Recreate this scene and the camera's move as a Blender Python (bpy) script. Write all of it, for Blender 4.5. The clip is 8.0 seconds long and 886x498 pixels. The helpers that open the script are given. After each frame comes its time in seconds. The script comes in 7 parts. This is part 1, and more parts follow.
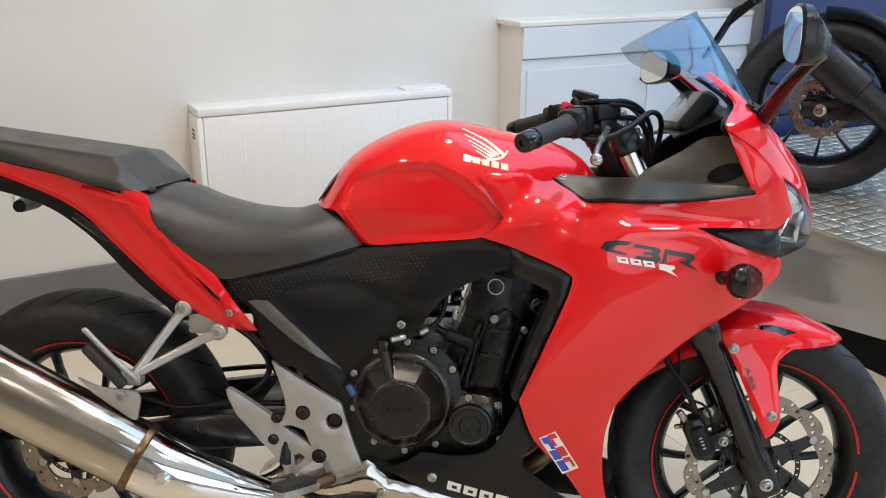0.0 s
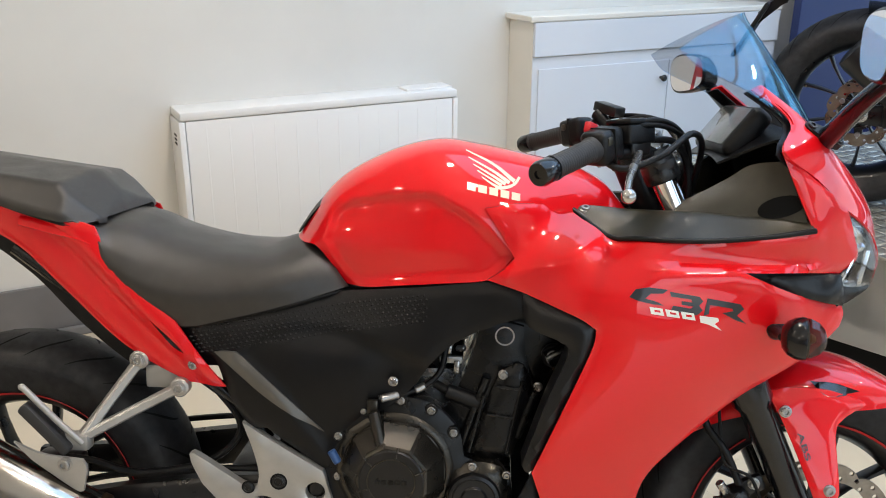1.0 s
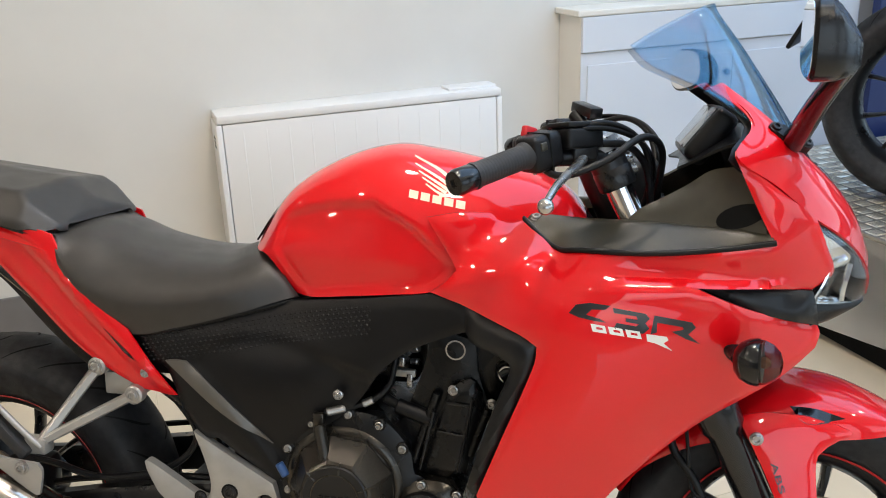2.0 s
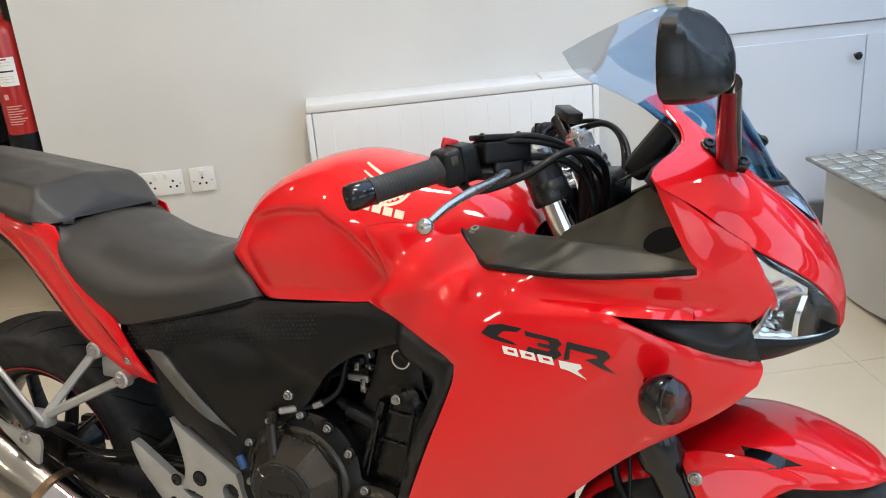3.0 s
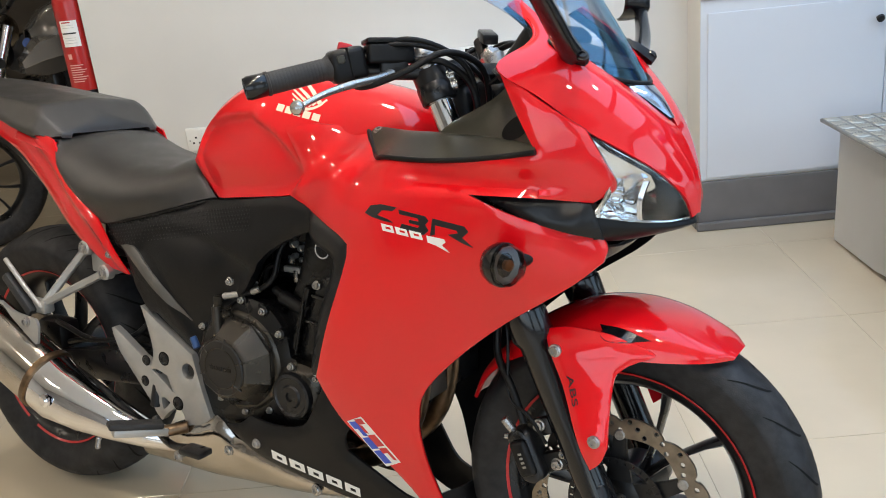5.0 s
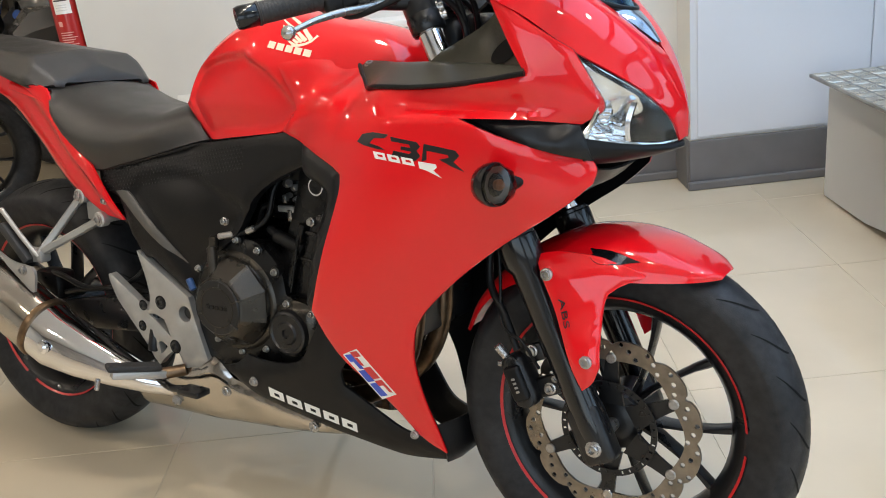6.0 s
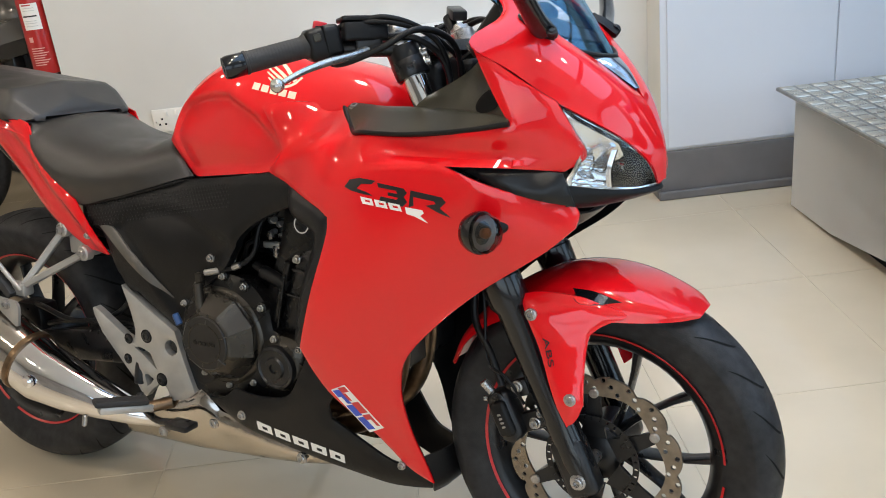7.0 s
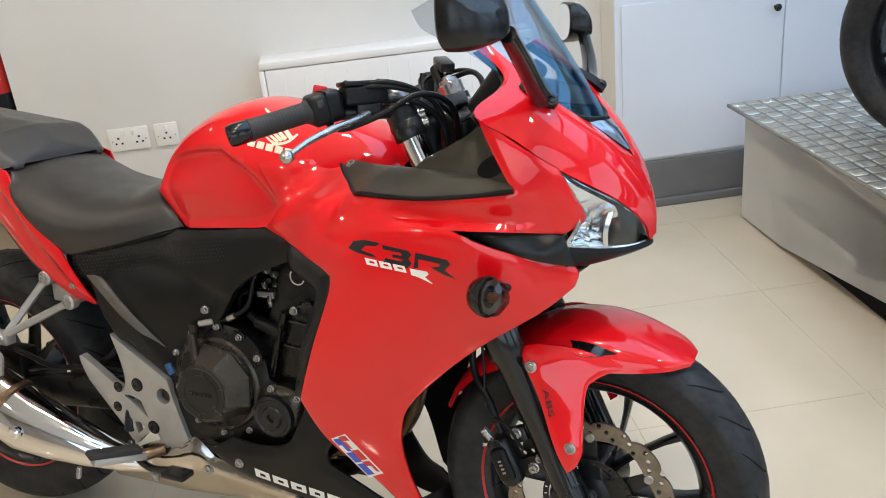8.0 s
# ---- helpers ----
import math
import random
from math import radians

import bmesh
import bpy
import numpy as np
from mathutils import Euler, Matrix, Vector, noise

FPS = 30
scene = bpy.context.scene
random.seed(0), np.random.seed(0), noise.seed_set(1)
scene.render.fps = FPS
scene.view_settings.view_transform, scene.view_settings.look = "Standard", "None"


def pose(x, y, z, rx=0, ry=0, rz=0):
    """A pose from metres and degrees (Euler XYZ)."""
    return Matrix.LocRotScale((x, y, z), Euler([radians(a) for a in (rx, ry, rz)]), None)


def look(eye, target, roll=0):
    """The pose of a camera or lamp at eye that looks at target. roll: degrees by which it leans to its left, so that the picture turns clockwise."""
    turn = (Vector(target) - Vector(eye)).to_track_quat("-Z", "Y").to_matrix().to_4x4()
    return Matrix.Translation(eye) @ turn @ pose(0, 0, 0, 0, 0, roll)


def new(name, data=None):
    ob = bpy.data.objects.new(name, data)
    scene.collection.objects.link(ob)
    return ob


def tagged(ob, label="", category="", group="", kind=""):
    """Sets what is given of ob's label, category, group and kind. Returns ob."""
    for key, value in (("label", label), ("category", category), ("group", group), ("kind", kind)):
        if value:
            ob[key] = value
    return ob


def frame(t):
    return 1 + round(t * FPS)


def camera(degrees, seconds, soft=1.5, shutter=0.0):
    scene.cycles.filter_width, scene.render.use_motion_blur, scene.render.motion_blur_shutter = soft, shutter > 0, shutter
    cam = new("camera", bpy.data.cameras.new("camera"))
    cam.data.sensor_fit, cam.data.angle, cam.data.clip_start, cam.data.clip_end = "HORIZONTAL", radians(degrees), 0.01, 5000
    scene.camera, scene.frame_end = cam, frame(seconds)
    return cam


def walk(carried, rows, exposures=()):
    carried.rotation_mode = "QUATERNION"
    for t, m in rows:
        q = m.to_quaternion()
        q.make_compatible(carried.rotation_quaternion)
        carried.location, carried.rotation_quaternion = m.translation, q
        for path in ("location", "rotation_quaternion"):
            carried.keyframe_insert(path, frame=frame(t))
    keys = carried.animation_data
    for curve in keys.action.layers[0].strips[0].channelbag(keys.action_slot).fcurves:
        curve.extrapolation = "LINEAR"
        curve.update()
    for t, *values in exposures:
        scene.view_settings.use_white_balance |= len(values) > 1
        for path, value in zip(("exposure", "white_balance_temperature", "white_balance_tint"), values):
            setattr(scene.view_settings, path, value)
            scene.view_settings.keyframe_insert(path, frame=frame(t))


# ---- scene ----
cam = camera(52.5, 8.0, soft=1.0)
PATH = [
    (0, (0.8536, -1.5359, 1.3185), (0.7674, 0.3461, 0.6472), 0.35),
    (0.5, (0.8398, -1.3753, 1.3193), (0.7549, 0.5006, 0.6308), 0.63),
    (1, (0.8522, -1.2655, 1.3149), (0.7505, 0.6073, 0.6206), 0.40),
    (1.5, (0.9393, -1.2335, 1.3110), (0.7671, 0.6327, 0.6126), -0.15),
    (2.8, (1.4110, -1.0478, 1.3176), (0.6950, 0.6781, 0.6043), -4.81),
    (3, (1.4684, -1.0262, 1.3327), (0.6913, 0.6670, 0.6053), -4.81),
    (3.5, (1.6163, -0.9791, 1.3335), (0.7066, 0.6482, 0.6092), -5.03),
    (4, (1.7490, -0.9832, 1.3164), (0.7600, 0.5997, 0.5977), -5.58),
    (4.5, (1.8105, -1.0362, 1.2783), (0.8213, 0.5513, 0.5700), -5.66),
    (5.8, (1.8631, -1.1091, 1.1304), (0.8667, 0.4743, 0.4232), -6.49),
    (6, (1.8635, -1.1220, 1.1301), (0.8829, 0.4593, 0.3966), -6.64),
    (6.5, (1.8646, -1.1369, 1.1434), (0.9101, 0.4487, 0.3853), -6.58),
    (7, (1.8477, -1.1311, 1.2193), (0.9301, 0.4751, 0.4589), -6.56),
    (7.5, (1.8205, -1.1330, 1.2993), (0.9497, 0.4956, 0.5318), -6.33),
    (8, (1.7591, -1.1645, 1.3552), (0.9767, 0.4889, 0.5465), -5.97),
]
walk(cam, [(t, look(eye, target, roll)) for t, eye, target, roll in PATH])

# ---- light ----
DAY = 1.0
world = bpy.data.worlds.new("sky")
scene.world = world
world.use_nodes = True
sky = world.node_tree.nodes.new("ShaderNodeTexSky")
sky.sky_type, sky.sun_disc, sky.sun_elevation, sky.sun_rotation = "NISHITA", False, radians(35), radians(200)
world.node_tree.links.new(sky.outputs[0], world.node_tree.nodes["Background"].inputs[0])
world.node_tree.nodes["Background"].inputs[1].default_value = 0.12


def lamp(name, m, sx, sy, watts, colour, spread=180):
    data = bpy.data.lights.new(name, "AREA")
    data.shape, data.size, data.size_y, data.energy, data.color, data.spread = "RECTANGLE", sx, sy, watts, colour, radians(spread)
    ob = new(name, data)
    ob.matrix_world = m
    return ob


# ---- the room's own axes: s along the wall, q into it, from the cabinet's corner ----
WALL = radians(30.5)
WD, WN, WC = Vector((math.cos(WALL), math.sin(WALL), 0)), Vector((-math.sin(WALL), math.cos(WALL), 0)), Vector((0.992, 2.087, 0))
ROOM = Matrix.Translation(WC) @ Matrix.Rotation(WALL, 4, "Z")

# ---- materials ----
def material(name, colour, rough=0.5, metal=0.0, coat=0.0, grain=0.0, grain_scale=60.0, bump=0.0, bump_scale=200.0, stain=0.0, stain_scale=3.0, wear=0.0, spec=0.5):
    m = bpy.data.materials.new(name)
    m.use_nodes = True
    nt = m.node_tree
    b = nt.nodes["Principled BSDF"]
    b.inputs["Roughness"].default_value, b.inputs["Metallic"].default_value = rough, metal
    b.inputs["Specular IOR Level"].default_value = spec
    b.inputs["Coat Weight"].default_value, b.inputs["Coat Roughness"].default_value = coat, 0.03
    b.inputs["Base Color"].default_value = (*colour, 1)
    geo = nt.nodes.new("ShaderNodeNewGeometry")

    def noise_at(scale, detail=4):
        n = nt.nodes.new("ShaderNodeTexNoise")
        n.inputs["Scale"].default_value, n.inputs["Detail"].default_value = scale, detail
        nt.links.new(geo.outputs["Position"], n.inputs["Vector"])
        return n.outputs["Fac"]

    if grain or stain:
        last = None
        for amount, scale in ((grain, grain_scale), (stain, stain_scale)):
            if not amount:
                continue
            mix = nt.nodes.new("ShaderNodeMix")
            mix.data_type, mix.blend_type = "RGBA", "MULTIPLY"
            mix.inputs[0].default_value = 1.0
            ramp = nt.nodes.new("ShaderNodeMapRange")
            ramp.inputs[1].default_value, ramp.inputs[2].default_value = 0.3, 0.7
            ramp.inputs[3].default_value, ramp.inputs[4].default_value = 1 - amount, 1 + amount * 0.5
            nt.links.new(noise_at(scale), ramp.inputs[0])
            if last is None:
                mix.inputs[6].default_value = (*colour, 1)
            else:
                nt.links.new(last, mix.inputs[6])
            nt.links.new(ramp.outputs[0], mix.inputs[7])
            last = mix.outputs[2]
        nt.links.new(last, b.inputs["Base Color"])
    if wear:
        ramp = nt.nodes.new("ShaderNodeMapRange")
        ramp.inputs[1].default_value, ramp.inputs[2].default_value = 0.35, 0.65
        ramp.inputs[3].default_value, ramp.inputs[4].default_value = max(0.02, rough - wear), min(1, rough + wear)
        nt.links.new(noise_at(18.0, 6), ramp.inputs[0])
        nt.links.new(ramp.outputs[0], b.inputs["Roughness"])
    if bump:
        bp = nt.nodes.new("ShaderNodeBump")
        bp.inputs["Strength"].default_value, bp.inputs["Distance"].default_value = bump, 0.001
        nt.links.new(noise_at(bump_scale, 3), bp.inputs["Height"])
        nt.links.new(bp.outputs[0], b.inputs["Normal"])
    return m


def glow(name, colour, strength):
    m = bpy.data.materials.new(name)
    m.use_nodes = True
    b = m.node_tree.nodes["Principled BSDF"]
    b.inputs["Emission Color"].default_value, b.inputs["Emission Strength"].default_value = (*colour, 1), strength
    b.inputs["Base Color"].default_value = (*colour, 1)
    return m


def clear(name, colour, rough=0.02, low=0.045, tint=None):
    """A thin clear sheet: sees straight through, with a sheen that grows towards grazing. tint: a reflection's colour
    painted into the sheen.
    """
    m = bpy.data.materials.new(name)
    m.use_nodes = True
    nt = m.node_tree
    nt.nodes.remove(nt.nodes["Principled BSDF"])
    out = nt.nodes["Material Output"]
    tr, gl, mx, lw, pw, ma = (nt.nodes.new(k) for k in ("ShaderNodeBsdfTransparent", "ShaderNodeBsdfGlossy", "ShaderNodeMixShader", "ShaderNodeLayerWeight", "ShaderNodeMath", "ShaderNodeMath"))
    tr.inputs[0].default_value, gl.inputs["Roughness"].default_value = (*colour, 1), rough
    if tint:
        gl.inputs[0].default_value = (*tint, 1)
    lw.inputs[0].default_value = 0.5
    pw.operation, pw.inputs[1].default_value = "POWER", 5.0
    ma.operation, ma.inputs[1].default_value, ma.inputs[2].default_value = "MULTIPLY_ADD", 1 - low, low
    nt.links.new(lw.outputs["Facing"], pw.inputs[0])
    nt.links.new(pw.outputs[0], ma.inputs[0])
    nt.links.new(ma.outputs[0], mx.inputs[0])
    nt.links.new(tr.outputs[0], mx.inputs[1])
    nt.links.new(gl.outputs[0], mx.inputs[2])
    nt.links.new(mx.outputs[0], out.inputs[0])
    return m


RED = material("red_paint", (0.76, 0.002, 0.007), 0.45, 0.0, 1.0, spec=0.12)
RED.node_tree.nodes["Principled BSDF"].inputs["Coat IOR"].default_value = 1.56
RED_LINE = material("red_tape", (0.58, 0.02, 0.022), 0.35, 0, 0.3)
BLACK_PLASTIC = material("black_plastic", (0.0055, 0.0055, 0.0062), 0.35, spec=0.25, bump=0.25, bump_scale=1600, wear=0.06, grain=0.2, grain_scale=30)
SATIN = material("satin_black_trim", (0.008, 0.008, 0.009), 0.30, spec=0.35, bump=0.12, bump_scale=1400, wear=0.02)
# worn, stained black plastic; the warm wall's olive reflection is put into its colour
GREY_PLASTIC = material("worn_black_plastic_warm_sheen", (0.040, 0.036, 0.023), 0.30, bump=0.3, bump_scale=1500, wear=0.02, grain=0.3, grain_scale=25, stain=0.5, stain_scale=11)
BLACK_GLOSS = material("black_paint", (0.004, 0.004, 0.005), 0.20, 0, 0.35, wear=0.02, spec=0.35)
BLACK_METAL = material("black_coated_metal", (0.008, 0.008, 0.009), 0.34, 0.2, 0.1, bump=0.15, bump_scale=900, wear=0.08, grain=0.25)
ENGINE = material("engine_casting", (0.0045, 0.0045, 0.005), 0.28, 0.15, spec=0.42, bump=0.3, bump_scale=700, wear=0.1, grain=0.35, grain_scale=40)
COVER = material("bronze_black_cover", (0.064, 0.058, 0.050), 0.27, 0.85, bump=0.08, bump_scale=900, wear=0.06, grain=0.2, grain_scale=20)
RUBBER = material("tyre_rubber", (0.024, 0.024, 0.026), 0.55, spec=0.3, bump=0.35, bump_scale=500, wear=0.12, grain=0.4, grain_scale=60, stain=0.4, stain_scale=14)
GRIP = material("grip_rubber", (0.02, 0.02, 0.021), 0.6, bump=0.4, bump_scale=1200, wear=0.08)
VINYL = material("seat_vinyl", (0.034, 0.031, 0.028), 0.36, spec=0.5, bump=0.35, bump_scale=1100, wear=0.05, grain=0.15, grain_scale=40)
CHROME = material("chrome", (0.78, 0.78, 0.80), 0.07, 1.0, wear=0.03)
STEEL = material("polished_steel", (0.52, 0.485, 0.44), 0.15, 1.0, wear=0.06, grain=0.12, grain_scale=14, bump=0.05, bump_scale=300)
BURNT = material("heat_stained_steel", (0.20, 0.135, 0.085), 0.4, 1.0, wear=0.1, grain=0.4, grain_scale=40)
SILVER = material("silver_painted_alloy", (0.44, 0.43, 0.41), 0.38, 0.55, bump=0.12, bump_scale=1200, wear=0.06, grain=0.1, grain_scale=30)
DISC = material("brake_disc_steel", (0.27, 0.23, 0.185), 0.34, 0.9, bump=0.1, bump_scale=600, wear=0.1, grain=0.25, grain_scale=50)
LEVER = material("worn_alloy_lever", (0.50, 0.49, 0.47), 0.24, 0.9, wear=0.08)
BOLT = material("zinc_bolt", (0.42, 0.41, 0.40), 0.3, 0.9, wear=0.1, grain=0.2, grain_scale=300)
WHITE_MARK = material("white_decal", (0.85, 0.84, 0.80), 0.35, coat=0.4)
CREAM_MARK = material("cream_decal", (0.80, 0.68, 0.50), 0.35, coat=0.4)
BLUE_MARK = material("blue_decal", (0.02, 0.07, 0.55), 0.35, coat=0.4)
BLACK_MARK = material("black_decal", (0.012, 0.012, 0.013), 0.3, coat=0.4)
MIRROR = material("mirror_glass", (0.9, 0.9, 0.92), 0.01, 1.0)
# smoked sheet; the blue of the reflected sky is painted into its gloss
SCREEN = clear("smoke_screen_blue_sheen", (0.83, 0.835, 0.85), 0.012, 0.075, tint=(0.36, 0.74, 1.0))
LENS = clear("clear_lens", (0.95, 0.96, 0.97), 0.03, 0.035)
SMOKE_LENS = clear("smoked_lens", (0.36, 0.335, 0.31), 0.05, 0.05)
POSITION = material("clear_lamp_wedge", (0.30, 0.34, 0.40), 0.14, 0.85, 0.5)
AMBER = material("amber_bulb", (0.55, 0.20, 0.05), 0.3)
REFLECTOR = material("lamp_reflector", (0.90, 0.91, 0.92), 0.13, 1.0, wear=0.1)
WALL_PAINT = material("white_wall_paint", (0.68, 0.67, 0.635), 0.55, bump=0.12, bump_scale=350, grain=0.03, grain_scale=5, stain=0.05, stain_scale=0.9)
WOOD_PAINT = material("white_satin_paint", (0.66, 0.69, 0.735), 0.38, bump=0.05, bump_scale=200, stain=0.03, stain_scale=2)
SHELF_PAINT = material("cream_gloss_paint", (0.74, 0.71, 0.64), 0.3, bump=0.04, bump_scale=200, stain=0.04, stain_scale=3)
SKIRT = material("grey_skirting", (0.16, 0.155, 0.155), 0.5, bump=0.1, bump_scale=300, grain=0.12, grain_scale=8)
ENAMEL = material("white_enamel", (0.80, 0.80, 0.79), 0.32, stain=0.03, stain_scale=2)
TILE = material("polished_tile", (0.64, 0.552, 0.412), 0.08, grain=0.06, grain_scale=3.5, stain=0.07, stain_scale=0.7, wear=0.05, spec=0.5)
GROUT = material("grout", (0.60, 0.52, 0.39), 0.4, grain=0.1)
CEILING = material("ceiling_paint", (0.78, 0.77, 0.75), 0.7, bump=0.1)
PLATE = material("chequer_plate", (0.40, 0.375, 0.33), 0.42, 0.85, wear=0.1, grain=0.25, grain_scale=20, stain=0.2, stain_scale=4)
PANEL = material("white_panel", (0.92, 0.91, 0.88), 0.45, stain=0.05, stain_scale=2)
MIRROR_SHELL = material("satin_black_shell", (0.006, 0.006, 0.007), 0.26, spec=0.45, bump=0.08, bump_scale=900, wear=0.05)
TREAD = material("worn_tread_aluminium", (0.66, 0.62, 0.53), 0.40, 0.8, wear=0.12, grain=0.2, grain_scale=30)
STRIP = material("grey_satin_strip", (0.12, 0.112, 0.10), 0.34, 0.3, grain=0.15, grain_scale=20)
# near-black for plinth, joints, holes and grooves: recess shade put into the colour
DARK = material("recess_shade_black", (0.005, 0.005, 0.005), 0.8, spec=0.2)
NAVY = material("navy_panel", (0.01, 0.022, 0.10), 0.4, stain=0.1)
SOCKET = material("white_socket_plastic", (0.80, 0.79, 0.75), 0.3)
EXT_RED = material("extinguisher_red", (0.42, 0.012, 0.009), 0.3, coat=0.5)
BLUE_PAINT = material("blue_paint", (0.03, 0.10, 0.40), 0.25, coat=0.8)
GREY_PAINT = material("grey_tank_paint", (0.12, 0.115, 0.11), 0.25, 0.4, 0.8)

# ---- mesh tools ----
def part(name, bm, mat, parent=None, label="", smooth=True, m=None):
    me = bpy.data.meshes.new(name)
    bm.normal_update()
    bm.to_mesh(me)
    bm.free()
    if smooth:
        me.shade_smooth()
        me.set_sharp_from_angle(angle=radians(38))
    me.materials.append(mat)
    ob = new(name, me)
    if parent is not None:
        ob.parent = parent
    if m is not None:
        ob.matrix_basis = m
    return tagged(ob, label)


def thing(name, label, category, m=None, group="", kind=""):
    ob = new(name)
    ob.empty_display_size = 0.1
    if m is not None:
        ob.matrix_basis = m
    return tagged(ob, label, category, group, kind)


def box(bm, lo, hi, bevel=0.0, m=None, seg=2):
    g = bmesh.ops.create_cube(bm, size=1)["verts"]
    lo, hi = Vector(lo), Vector(hi)
    for v in g:
        v.co = Vector([lo[i] + (v.co[i] + 0.5) * (hi[i] - lo[i]) for i in range(3)])
    if bevel:
        es = list({e for v in g for e in v.link_edges})
        out = bmesh.ops.bevel(bm, geom=es, offset=bevel, segments=seg, affect="EDGES", profile=0.5)
        g = list({v for f in out["faces"] for v in f.verts} | {v for v in g if v.is_valid})
    if m is not None:
        bmesh.ops.transform(bm, matrix=m, verts=g)
    return bm


def frame_on(a, b, up=(0, 0, 1)):
    """Axes with z along a to b."""
    z = (Vector(b) - Vector(a)).normalized()
    x = Vector(up).cross(z)
    x = x.normalized() if x.length > 1e-4 else Vector((1, 0, 0))
    y = z.cross(x)
    m = Matrix((x, y, z)).transposed().to_4x4()
    m.translation = Vector(a)
    return m


def rings(bm, loops, caps=True, closed=False):
    """Skin over rings of equal length."""
    vs = [[bm.verts.new(p) for p in l] for l in loops]
    n = len(vs[0])
    pairs = list(zip(vs, vs[1:])) + ([(vs[-1], vs[0])] if closed else [])
    for a, b in pairs:
        for i in range(n):
            j = (i + 1) % n
            bm.faces.new((a[i], a[j], b[j], b[i]))
    if caps and not closed:
        bm.faces.new(vs[0][::-1])
        bm.faces.new(vs[-1])
    bmesh.ops.recalc_face_normals(bm, faces=bm.faces)
    return bm


def lathe(bm, profile, a, b, seg=32, closed=False, up=(0, 0, 1)):
    """Turn a profile of (along, radius) about the axis from a to b (along is in metres from a)."""
    m = frame_on(a, b, up)
    loops = [[m @ Vector((r * math.cos(t), r * math.sin(t), h)) for t in (2 * math.pi * k / seg for k in range(seg))] for h, r in profile]
    return rings(bm, loops, caps=not closed, closed=closed)


def rod(bm, a, b, r, r2=None, seg=16, bevel=0.0015):
    r2 = r if r2 is None else r2
    length = (Vector(b) - Vector(a)).length
    c = min(bevel, r * 0.4, length * 0.2)
    return lathe(bm, [(0, r - c), (c, r), (length - c, r2), (length, r2 - c)], a, b, seg)


def cr(pts, n, closed=False):
    """A smooth curve through points, in n steps a span."""
    p = [np.array(q, float) for q in pts]
    if closed:
        p = [p[-1]] + p + [p[0], p[1]]
    else:
        p = [2 * p[0] - p[1]] + p + [2 * p[-1] - p[-2]]
    out = []
    for a, b, c, d in zip(p, p[1:], p[2:], p[3:]):
        for k in range(n):
            t = k / n
            out.append(0.5 * ((2 * b) + (c - a) * t + (2 * a - 5 * b + 4 * c - d) * t * t + (3 * b - a - 3 * c + d) * t ** 3))
    if not closed:
        out.append(p[-2])
    return out


def tube(bm, pts, r, n=6, seg=10, taper=None):
    """A round bar or hose along a smooth curve."""
    line = [Vector(p) for p in cr(pts, n)]
    loops, side = [], None
    for i, p in enumerate(line):
        d = (line[min(i + 1, len(line) - 1)] - line[max(i - 1, 0)]).normalized()
        if side is None:
            side = d.cross(Vector((0, 0, 1)))
            if side.length < 0.1:
                side = d.cross(Vector((1, 0, 0)))
        side = (side - d * side.dot(d)).normalized()
        up = d.cross(side)
        rr = r if taper is None else r + (taper - r) * i / (len(line) - 1)
        loops.append([p + side * (rr * math.cos(t)) + up * (rr * math.sin(t)) for t in (2 * math.pi * k / seg for k in range(seg))])
    return rings(bm, loops)


def grid_sheet(bm, rows, thick=0.0, flip=False):
    """A sheet over a grid of points, with thickness to its back."""
    g = np.array([[tuple(p) for p in r] for r in rows], float)
    du = np.gradient(g, axis=0)
    dv = np.gradient(g, axis=1)
    nor = np.cross(du, dv)
    nor /= np.maximum(np.linalg.norm(nor, axis=2, keepdims=True), 1e-9)
    if flip:
        nor = -nor
    nu, nv = g.shape[:2]
    front = [[bm.verts.new(g[i, j]) for j in range(nv)] for i in range(nu)]
    for i in range(nu - 1):
        for j in range(nv - 1):
            bm.faces.new((front[i][j], front[i + 1][j], front[i + 1][j + 1], front[i][j + 1]))
    if thick:
        back = [[bm.verts.new(g[i, j] - nor[i, j] * thick) for j in range(nv)] for i in range(nu)]
        for i in range(nu - 1):
            for j in range(nv - 1):
                bm.faces.new((back[i][j + 1], back[i + 1][j + 1], back[i + 1][j], back[i][j]))
        rim = [(i, 0) for i in range(nu)] + [(nu - 1, j) for j in range(1, nv)] + [(i, nv - 1) for i in range(nu - 2, -1, -1)] + [(0, j) for j in range(nv - 2, 0, -1)]
        for (a, b), (c, d) in zip(rim, rim[1:] + rim[:1]):
            bm.faces.new((front[a][b], front[c][d], back[c][d], back[a][b]))
    bmesh.ops.recalc_face_normals(bm, faces=bm.faces)
    return bm


def spline_grid(rows, nu, nv):
    """A fine grid through a coarse one."""
    a = [cr(r, nv) for r in rows]
    return list(zip(*[cr(col, nu) for col in zip(*a)]))


def relaxed(rows, times):
    """Even out a grid's inner points, its border held."""
    g = np.array([[tuple(p) for p in r] for r in rows], float)
    for _ in range(times):
        g[1:-1, 1:-1] += 0.5 * ((g[:-2, 1:-1] + g[2:, 1:-1] + g[1:-1, :-2] + g[1:-1, 2:]) / 4 - g[1:-1, 1:-1])
    return g.tolist()


